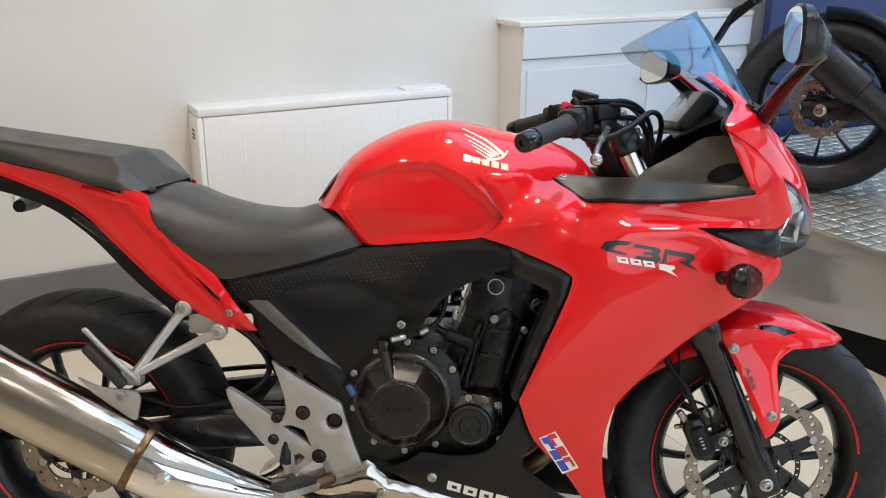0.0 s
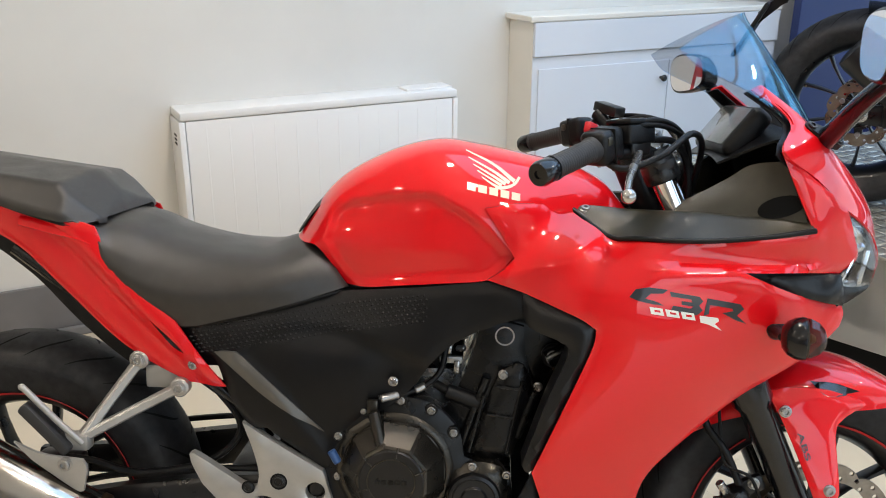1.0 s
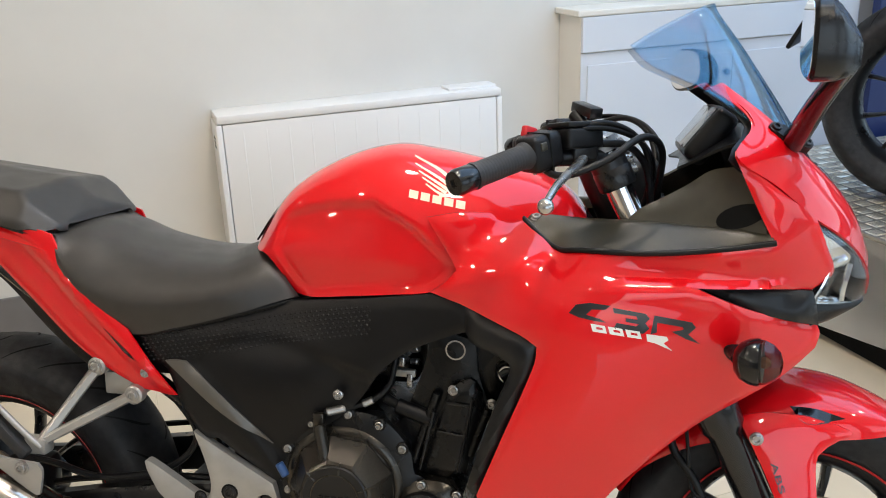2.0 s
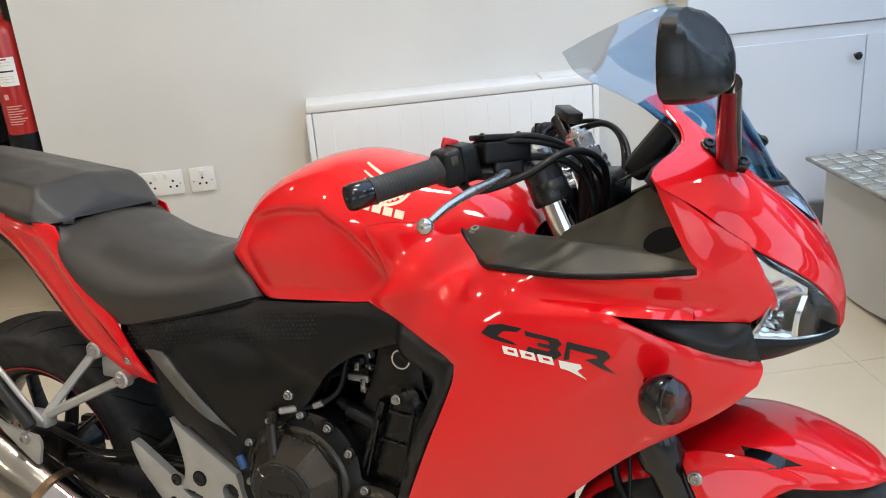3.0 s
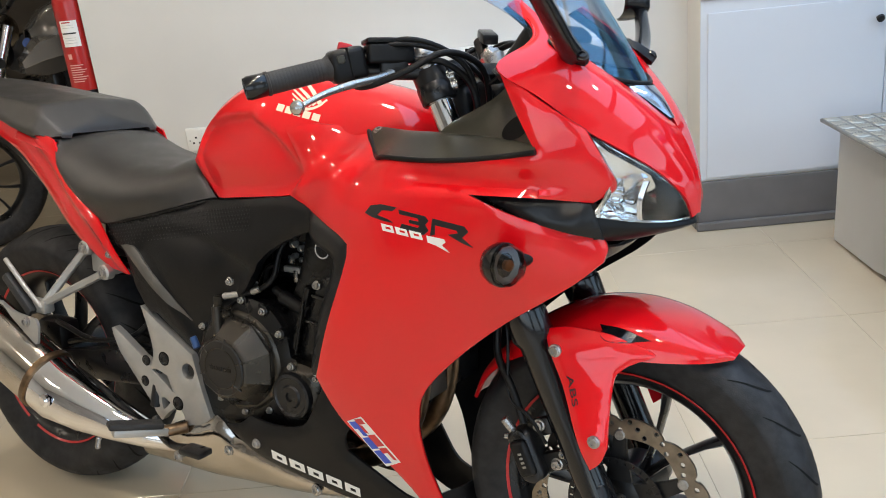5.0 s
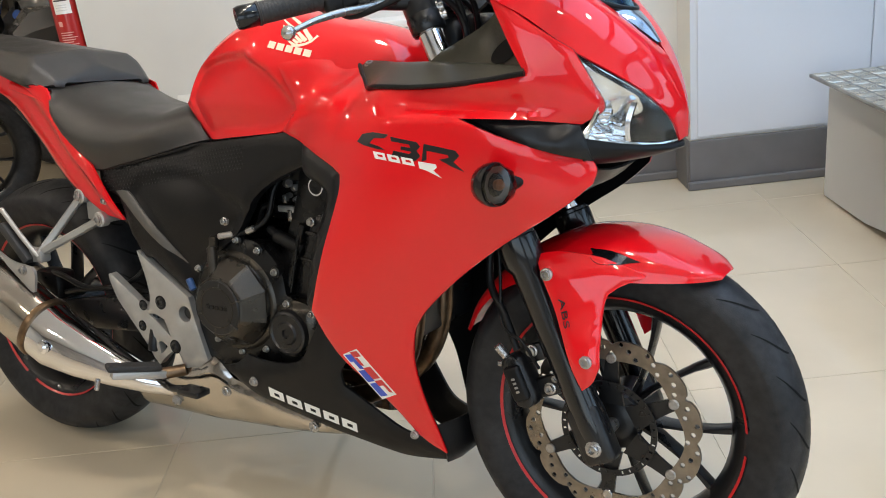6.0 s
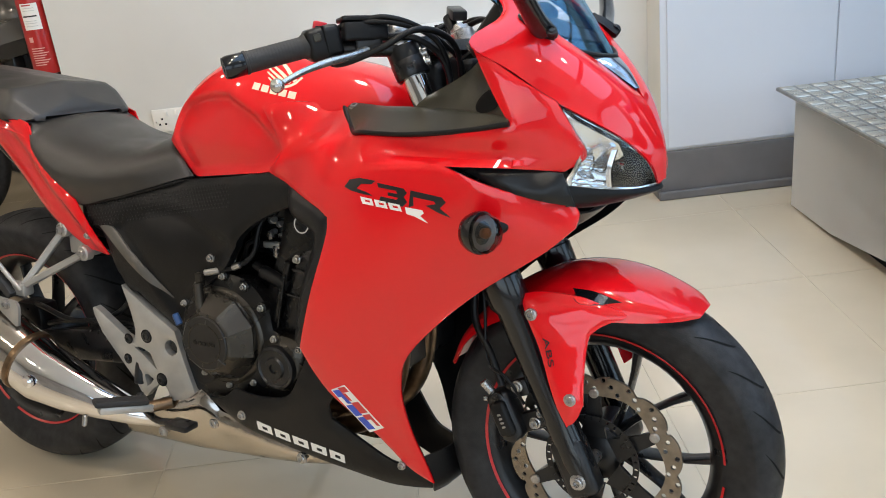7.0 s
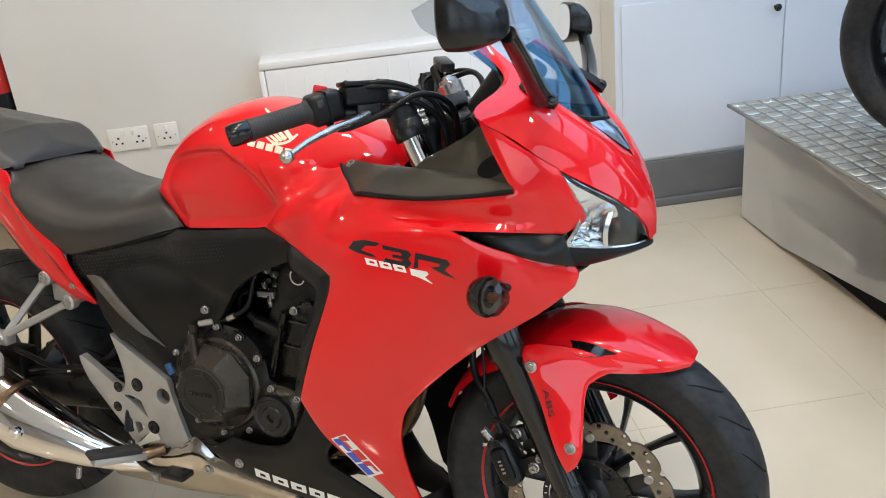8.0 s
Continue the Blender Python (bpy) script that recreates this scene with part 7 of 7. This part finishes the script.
for k in range(8):
    wrap(0.112 + k * 0.0085, 0.1155 + k * 0.0085, -116, -72 + 9 * (k % 3), 0.0536, PALE, "print_bar", 1)
wrap(0.196, 0.214, -114, -98, 0.0536, PALE, "print_bar", 1)

# ---- second motorcycle on the platform, seen from its rear wheel ----
def plain_wheel(root, c, r, half, name, spokes=5):
    w = wheel(c, r, half, spokes, name, -1, 0.1, tape=False, parent=root)
    w["label"] = "black cast wheel with a wide road tyre"
    return w


B2 = Matrix.Translation((2.045, 1.690, PZ + 0.003)) @ Matrix.Rotation(radians(-22), 4, "Z")
b2 = thing("motorcycle", "black naked motorcycle standing on the chequer plate platform", "motorcycle", B2)
w2 = plain_wheel(b2, (0, 0, 0.312), 0.312, 0.085, "rear_wheel")
wave_disc(w2, 0.10, 0.105, 0.068, 10, 24, 0.050)
bm = bmesh.new(); lathe(bm, [(0, 0.080), (0.006, 0.086), (0.010, 0.080), (0.010, 0.06)], (0, 0.10, 0.312), (0, 0.2, 0.312), 40); part("sprocket", bm, STEEL, b2)
for sy in (-1, 1):
    bm = bmesh.new()
    rings(bm, [[(x, sy * 0.128 + a * w, z + b * h) for a, b in ((-1, -0.8), (-0.7, -1), (0.7, -1), (1, -0.8), (1, 0.8), (0.7, 1), (-0.7, 1), (-1, 0.8))] for x, z, h, w in ((-0.06, 0.312, 0.024, 0.012), (0.08, 0.316, 0.034, 0.014), (0.30, 0.335, 0.040, 0.018), (0.52, 0.37, 0.045, 0.022))])
    part("swingarm", bm, BLACK_METAL, b2, "black box-section swingarm")
bolt(b2, (0.0, -0.142, 0.312), r=0.016, h=0.012)
bm = bmesh.new(); rod(bm, (0.0, -0.15, 0.312), (0.0, 0.15, 0.312), 0.012); part("rear_axle", bm, BOLT, b2)
# short black silencer
s0, s1 = Vector((0.30, -0.205, 0.250)), Vector((-0.055, -0.215, 0.530))
ax2 = (s1 - s0).normalized()
bm = bmesh.new(); rings(bm, [oval(s0 + ax2 * d, ax2, 0.058 * f, 0.064 * f) for d, f in ((0.0, 0.5), (0.02, 0.62), (0.20, 0.72), (0.235, 0.80), (0.24, 1.0), (0.42, 1.0), (0.44, 0.94), (0.445, 0.7))]); sil2 = part("silencer", bm, BLACK_METAL, b2, "short matt black silencer")
bolt(sil2, s0 + ax2 * 0.02 + Vector((0.0, -0.045, 0.0)), r=0.010, h=0.006)
bm = bmesh.new(); tube(bm, [s0, (0.42, -0.16, 0.19), (0.58, -0.10, 0.17), (0.72, -0.05, 0.20)], 0.024, 5, 12); part("link_pipe", bm, BLACK_METAL, b2)
bm = bmesh.new(); box(bm, (0.06, -0.175, 0.285), (0.16, -0.145, 0.350), 0.008); part("rear_caliper", bm, BLACK_METAL, b2)
# footrest hanger
bm = bmesh.new(); tube(bm, [(0.46, -0.16, 0.60), (0.36, -0.19, 0.42), (0.30, -0.22, 0.38)], 0.010, 5, 10); part("hanger", bm, SILVER, b2)
bm = bmesh.new(); rod(bm, (0.29, -0.20, 0.375), (0.25, -0.27, 0.365), 0.010); part("pillion_peg", bm, SILVER, b2)
bm = bmesh.new(); tube(bm, [(0.62, -0.16, 0.60), (0.56, -0.18, 0.40), (0.52, -0.20, 0.36)], 0.010, 5, 10); part("hanger", bm, SILVER, b2)
# tail unit and mudguard, number plate holder
bm = bmesh.new(); rings(bm, [[(x, y * w, z + h * k) for y, k in ((-1, 0), (-0.8, 0.7), (0, 1), (0.8, 0.7), (1, 0), (0.7, -0.5), (-0.7, -0.5))] for x, z, w, h in ((-0.28, 0.86, 0.05, 0.03), (-0.10, 0.82, 0.09, 0.06), (0.15, 0.76, 0.12, 0.08), (0.45, 0.70, 0.14, 0.10), (0.62, 0.70, 0.13, 0.10))]); part("tail_unit", bm, BLACK_PLASTIC, b2)
bm = bmesh.new(); rings(bm, [[(x, y * w, z + h * k) for y, k in ((-1, 0), (-0.7, 0.8), (0, 1), (0.7, 0.8), (1, 0), (0.7, -0.4), (-0.7, -0.4))] for x, z, w, h in ((-0.22, 0.90, 0.07, 0.03), (0.05, 0.85, 0.11, 0.05), (0.30, 0.79, 0.13, 0.05), (0.60, 0.77, 0.13, 0.05))]); part("seat", bm, VINYL, b2, "black vinyl seat")
bm = bmesh.new(); rings(bm, [[(x, y * 0.055, z + k * 0.020) for y, k in ((-1, -1), (1, -1), (1, 1), (-1, 1))] for x, z in ((-0.02, 0.78), (-0.20, 0.72), (-0.35, 0.58))]); part("plate_arm", bm, BLACK_PLASTIC, b2)
bm = bmesh.new(); box(bm, (-0.015, -0.085, -0.10), (0.0, 0.085, 0.10), 0.006, Matrix.Translation((-0.36, 0, 0.54)) @ Matrix.Rotation(radians(28), 4, "Y")); part("plate_holder", bm, BLACK_PLASTIC, b2)
for sy in (-1, 1):
    bm = bmesh.new(); tube(bm, [(-0.26, sy * 0.03, 0.66), (-0.27, sy * 0.09, 0.655), (-0.27, sy * 0.13, 0.65)], 0.008, 4, 8, 0.016); part("indicator", bm, BLACK_PLASTIC, b2)
rnd = random.Random(4)
bm = bmesh.new()
grid_sheet(bm, [[(-0.24 + 0.036 * i + rnd.uniform(-0.008, 0.008), 0.022 * j + rnd.uniform(-0.006, 0.006), 0.955 - 0.10 * (i / 20) - 0.0022 * j * j + rnd.uniform(-0.012, 0.012)) for j in range(-7, 8)] for i in range(21)], 0.001)
part("wrapping", bm, clear("blue_wrapping", (0.62, 0.78, 0.95), 0.08, 0.10), b2, "crumpled clear blue wrapping over the tail", smooth=False)
bm = bmesh.new(); box(bm, (0.45, -0.15, 0.22), (0.92, 0.15, 0.62), 0.05, None, 3); part("engine", bm, ENGINE, b2)
bm = bmesh.new(); rings(bm, [[(x, y * w, z + h * k) for y, k in ((-1, 0), (-0.8, 0.7), (0, 1), (0.8, 0.7), (1, 0), (0.7, -0.4), (-0.7, -0.4))] for x, z, w, h in ((0.60, 0.76, 0.10, 0.06), (0.72, 0.80, 0.15, 0.12), (0.90, 0.82, 0.16, 0.13), (1.05, 0.82, 0.10, 0.08))]); part("fuel_tank", bm, BLUE_PAINT, b2, "glossy blue tank")
bm = bmesh.new(); rod(bm, (0.40, -0.07, 0.45), (0.36, -0.07, 0.72), 0.022); part("shock", bm, BOLT, b2)
rows = []
for th in (95, 75, 55, 35, 18):
    u = Vector((math.cos(radians(th)), 0, math.sin(radians(th))))
    rows.append([tuple(Vector((0, 0, 0.312)) + u * (0.335 - 0.03 * f * f) + Vector((0, 0.095 * f, 0))) for f in (-1, -0.6, 0, 0.6, 1)])
bm = bmesh.new(); grid_sheet(bm, spline_grid(rows, 4, 3), 0.003); part("hugger", bm, BLACK_PLASTIC, b2)
w3 = plain_wheel(b2, (1.42, 0, 0.30), 0.30, 0.06, "front_wheel")
bm = bmesh.new()
for y in (-0.1, 0.1):
    bm = bmesh.new(); rod(bm, (1.42, y, 0.30), (1.14, y, 0.92), 0.024); part("fork_leg", bm, BLACK_METAL, b2)
bm = bmesh.new(); tube(bm, [(1.05, -0.36, 1.02), (1.14, -0.20, 1.03), (1.15, 0, 0.97), (1.14, 0.20, 1.03), (1.05, 0.36, 1.02)], 0.011, 5, 10); part("handlebar", bm, BLACK_METAL, b2)

# ---- parked motorcycle beyond the wall ----
def naked(m, label, tank_mat):
    t = thing("motorcycle", label, "motorcycle", m, "motorcycles beyond the wall")
    for x, r, h, nm in ((0, 0.31, 0.08, "rear_wheel"), (1.42, 0.30, 0.06, "front_wheel")):
        plain_wheel(t, (x, 0, r), r, h, nm)
    bm = bmesh.new(); box(bm, (0.45, -0.16, 0.22), (0.95, 0.16, 0.62), 0.06, None, 3); part("engine", bm, ENGINE, t)
    bm = bmesh.new(); box(bm, (0.98, -0.15, 0.34), (1.03, 0.15, 0.72), 0.01, None, 2); rd = part("coolant_radiator", bm, BLACK_METAL, t)
    for k in range(9):
        bm = bmesh.new(); box(bm, (1.0305, -0.135, 0.37 + k * 0.037), (1.034, 0.135, 0.376 + k * 0.037)); part("fin", bm, ENGINE, rd, smooth=False)
    bm = bmesh.new(); box(bm, (0.50, -0.14, 0.56), (1.00, 0.14, 0.80), 0.03, None, 2); part("air_box", bm, BLACK_PLASTIC, t)
    for sy in (-1, 1):
        bm = bmesh.new(); rings(bm, [[(x, sy * y, z + h * k) for y, k in ((0.10, -1), (0.20, -0.7), (0.22, 0), (0.19, 0.8), (0.10, 1))] for x, z, h in ((0.74, 0.80, 0.05), (0.90, 0.80, 0.10), (1.06, 0.78, 0.09), (1.14, 0.76, 0.03))]); part("shroud", bm, tank_mat, t, "painted tank shroud")
        bm = bmesh.new(); lathe(bm, [(0, 0.085), (0.02, 0.085), (0.035, 0.07), (0.04, 0.03)], (0.66, sy * 0.15, 0.40), (0.66, sy * 0.30, 0.40), 24); part("engine_cover", bm, ENGINE, t)
        bm = bmesh.new(); lathe(bm, [(0, 0.055), (0.02, 0.055), (0.03, 0.03)], (0.82, sy * 0.15, 0.36), (0.82, sy * 0.30, 0.36), 20); part("engine_cover", bm, COVER, t)
    bm = bmesh.new(); grid_sheet(bm, body([(0.56, -0.09, 0.76, 0.55, -0.10, 0.80, 0.55, 0.84), (0.66, -0.13, 0.75, 0.66, -0.15, 0.84, 0.66, 0.95), (0.82, -0.16, 0.76, 0.82, -0.18, 0.88, 0.82, 1.01), (0.98, -0.15, 0.80, 0.98, -0.16, 0.88, 0.97, 0.98), (1.06, -0.08, 0.82, 1.06, -0.08, 0.86, 1.06, 0.90)], 6, 5), 0.006); part("fuel_tank", bm, tank_mat, t, "glossy rounded fuel tank")
    bm = bmesh.new(); grid_sheet(bm, body([(0.58, -0.10, 0.76, 0.58, -0.11, 0.78, 0.58, 0.80), (0.35, -0.13, 0.76, 0.35, -0.15, 0.79, 0.35, 0.81), (0.10, -0.12, 0.80, 0.10, -0.13, 0.83, 0.10, 0.86), (-0.20, -0.08, 0.86, -0.20, -0.08, 0.88, -0.20, 0.90)], 5, 4), 0.01); part("seat", bm, VINYL, t, "black seat")
    for sy in (-1, 1):
        bm = bmesh.new(); rod(bm, (1.42, sy * 0.10, 0.30), (1.30, sy * 0.10, 0.56), 0.027); part("slider", bm, BLACK_METAL, t)
        bm = bmesh.new(); rod(bm, (1.30, sy * 0.10, 0.56), (1.14, sy * 0.10, 0.93), 0.020); part("fork_tube", bm, CHROME, t, "bright fork tube")
        bm = bmesh.new(); tube(bm, [(1.10, sy * 0.30, 1.08), (1.16, sy * 0.34, 1.20), (1.17, sy * 0.38, 1.24)], 0.006, 4, 8); bmesh.ops.create_uvsphere(bm, u_segments=14, v_segments=8, radius=0.05, matrix=Matrix.Translation((1.17, sy * 0.40, 1.27)) @ Matrix.Diagonal((0.3, 1, 0.7, 1))); part("mirror", bm, BLACK_PLASTIC, t)
        bm = bmesh.new(); tube(bm, [(1.20, sy * 0.10, 0.80), (1.22, sy * 0.17, 0.79)], 0.008, 3, 8, 0.022); part("indicator", bm, BLACK_PLASTIC, t)
        bm = bmesh.new(); rod(bm, (0.5, sy * 0.12, 0.36), (-0.02, sy * 0.13, 0.31), 0.03); part("swingarm", bm, BLACK_METAL, t)
        bm = bmesh.new(); tube(bm, [(1.06, sy * 0.05, 0.84), (0.90, sy * 0.17, 0.72), (0.62, sy * 0.17, 0.62), (0.52, sy * 0.14, 0.40)], 0.022, 5, 10); part("frame_tube", bm, BLUE_PAINT if tank_mat is GREY_PAINT else BLACK_METAL, t)
    bm = bmesh.new(); tube(bm, [(0.98, -0.38, 1.04), (1.08, -0.25, 1.07), (1.13, -0.06, 0.99), (1.13, 0.06, 0.99), (1.08, 0.25, 1.07), (0.98, 0.38, 1.04)], 0.011, 5, 10); part("handlebar", bm, BLACK_METAL, t)
    bm = bmesh.new(); lathe(bm, [(0, 0.05), (0.03, 0.085), (0.10, 0.095), (0.115, 0.09)], (1.14, 0, 0.84), (1.4, 0, 0.82), 28); hl = part("headlamp", bm, BLACK_METAL, t)
    bm = bmesh.new(); lathe(bm, [(0, 0.088), (0.010, 0.075), (0.014, 0.04)], (1.255, 0, 0.833), (1.5, 0, 0.82), 28); part("lens", bm, REFLECTOR, hl)
    bm = bmesh.new(); tube(bm, [(0.9, -0.12, 0.55), (1.05, -0.14, 0.40), (0.85, -0.15, 0.22), (0.5, -0.15, 0.22), (0.25, -0.20, 0.32), (0.0, -0.22, 0.42)], 0.024, 5, 12, 0.045); part("exhaust", bm, STEEL, t)
    rows = [[tuple(Vector((1.42, 0, 0.30)) + Vector((math.cos(radians(a)), 0, math.sin(radians(a)))) * (0.325 - 0.02 * f * f) + Vector((0, 0.07 * f, 0))) for f in (-1, 0, 1)] for a in (40, 70, 100, 130)]
    bm = bmesh.new(); grid_sheet(bm, spline_grid(rows, 4, 4), 0.003); part("mudguard", bm, BLACK_GLOSS, t)
    return t


naked(ROOM @ Matrix.Translation((-1.80, 1.41, 0.0)) @ Matrix.Rotation(radians(215), 4, "Z"), "grey naked motorcycle parked beyond the wall", GREY_PAINT)
naked(ROOM @ Matrix.Translation((-4.3, 2.0, 0.0)) @ Matrix.Rotation(radians(-20), 4, "Z"), "dark naked motorcycle parked further back", BLACK_GLOSS)
# price board on a low stand
sign = thing("price_board", "white price board with printed lines on a floor stand", "sign", ROOM @ Matrix.Translation((-2.75, -0.02, 0.0)) @ Matrix.Rotation(radians(-20), 4, "Z"))
bm = bmesh.new(); box(bm, (-0.10, -0.06, 0.0), (0.10, 0.06, 0.008), 0.003); part("foot", bm, BLACK_METAL, sign)
tm = Matrix.Translation((0, 0.0, 0.17)) @ Matrix.Rotation(radians(-15), 4, "X")
bm = bmesh.new(); box(bm, (-0.105, -0.004, -0.165), (0.105, 0.004, 0.15), 0.002, tm); part("board", bm, material("white_board", (0.62, 0.68, 0.78), 0.3), sign)
for k in range(5):
    bm = bmesh.new(); box(bm, (-0.08, -0.0052, 0.09 - k * 0.035), (0.05 + 0.015 * (k % 2), -0.0041, 0.102 - k * 0.035), 0.0, tm); part("print_bar", bm, material("grey_ink", (0.25, 0.27, 0.32), 0.5), sign, smooth=False)

# ---- floor tiles ----
bm = bmesh.new()
box(bm, (0.0012, 0.0012, -0.010), (TW - 0.0012, TW - 0.0012, 0.0), 0.0008, None, 1)
tile_mesh = bpy.data.meshes.new("tile")
bm.to_mesh(tile_mesh)
bm.free()
tile_mesh.materials.append(TILE)
made = 0
for i in range(-12, 9):
    for j in range(-9, 11):
        s, q = TS + i * TW, TQ + j * TW
        if not (LEFT < s and s + TW < RIGHT and FRONT < q and q + TW < FAR):
            continue
        near = -5.2 < s < 2.6 and -3.4 < q < (BACK if s > END - TW else 3.6)
        if not near:
            continue
        t = new("tile", tile_mesh)
        t.parent = floor
        t.location = (s, q, 0)
        made += 1
rest = bmesh.new()
for i in range(-12, 9):
    for j in range(-9, 11):
        s, q = TS + i * TW, TQ + j * TW
        near = -5.2 < s < 2.6 and -3.4 < q < (BACK if s > END - TW else 3.6)
        if near or not (LEFT - TW < s < RIGHT and FRONT - TW < q < FAR):
            continue
        box(rest, (max(s, LEFT) + 0.001, max(q, FRONT) + 0.001, -0.010), (min(s + TW, RIGHT) - 0.001, min(q + TW, FAR) - 0.001, 0.0))
ob = part("tile_field", rest, TILE, floor, smooth=False)
ob["kind"] = "stuff"
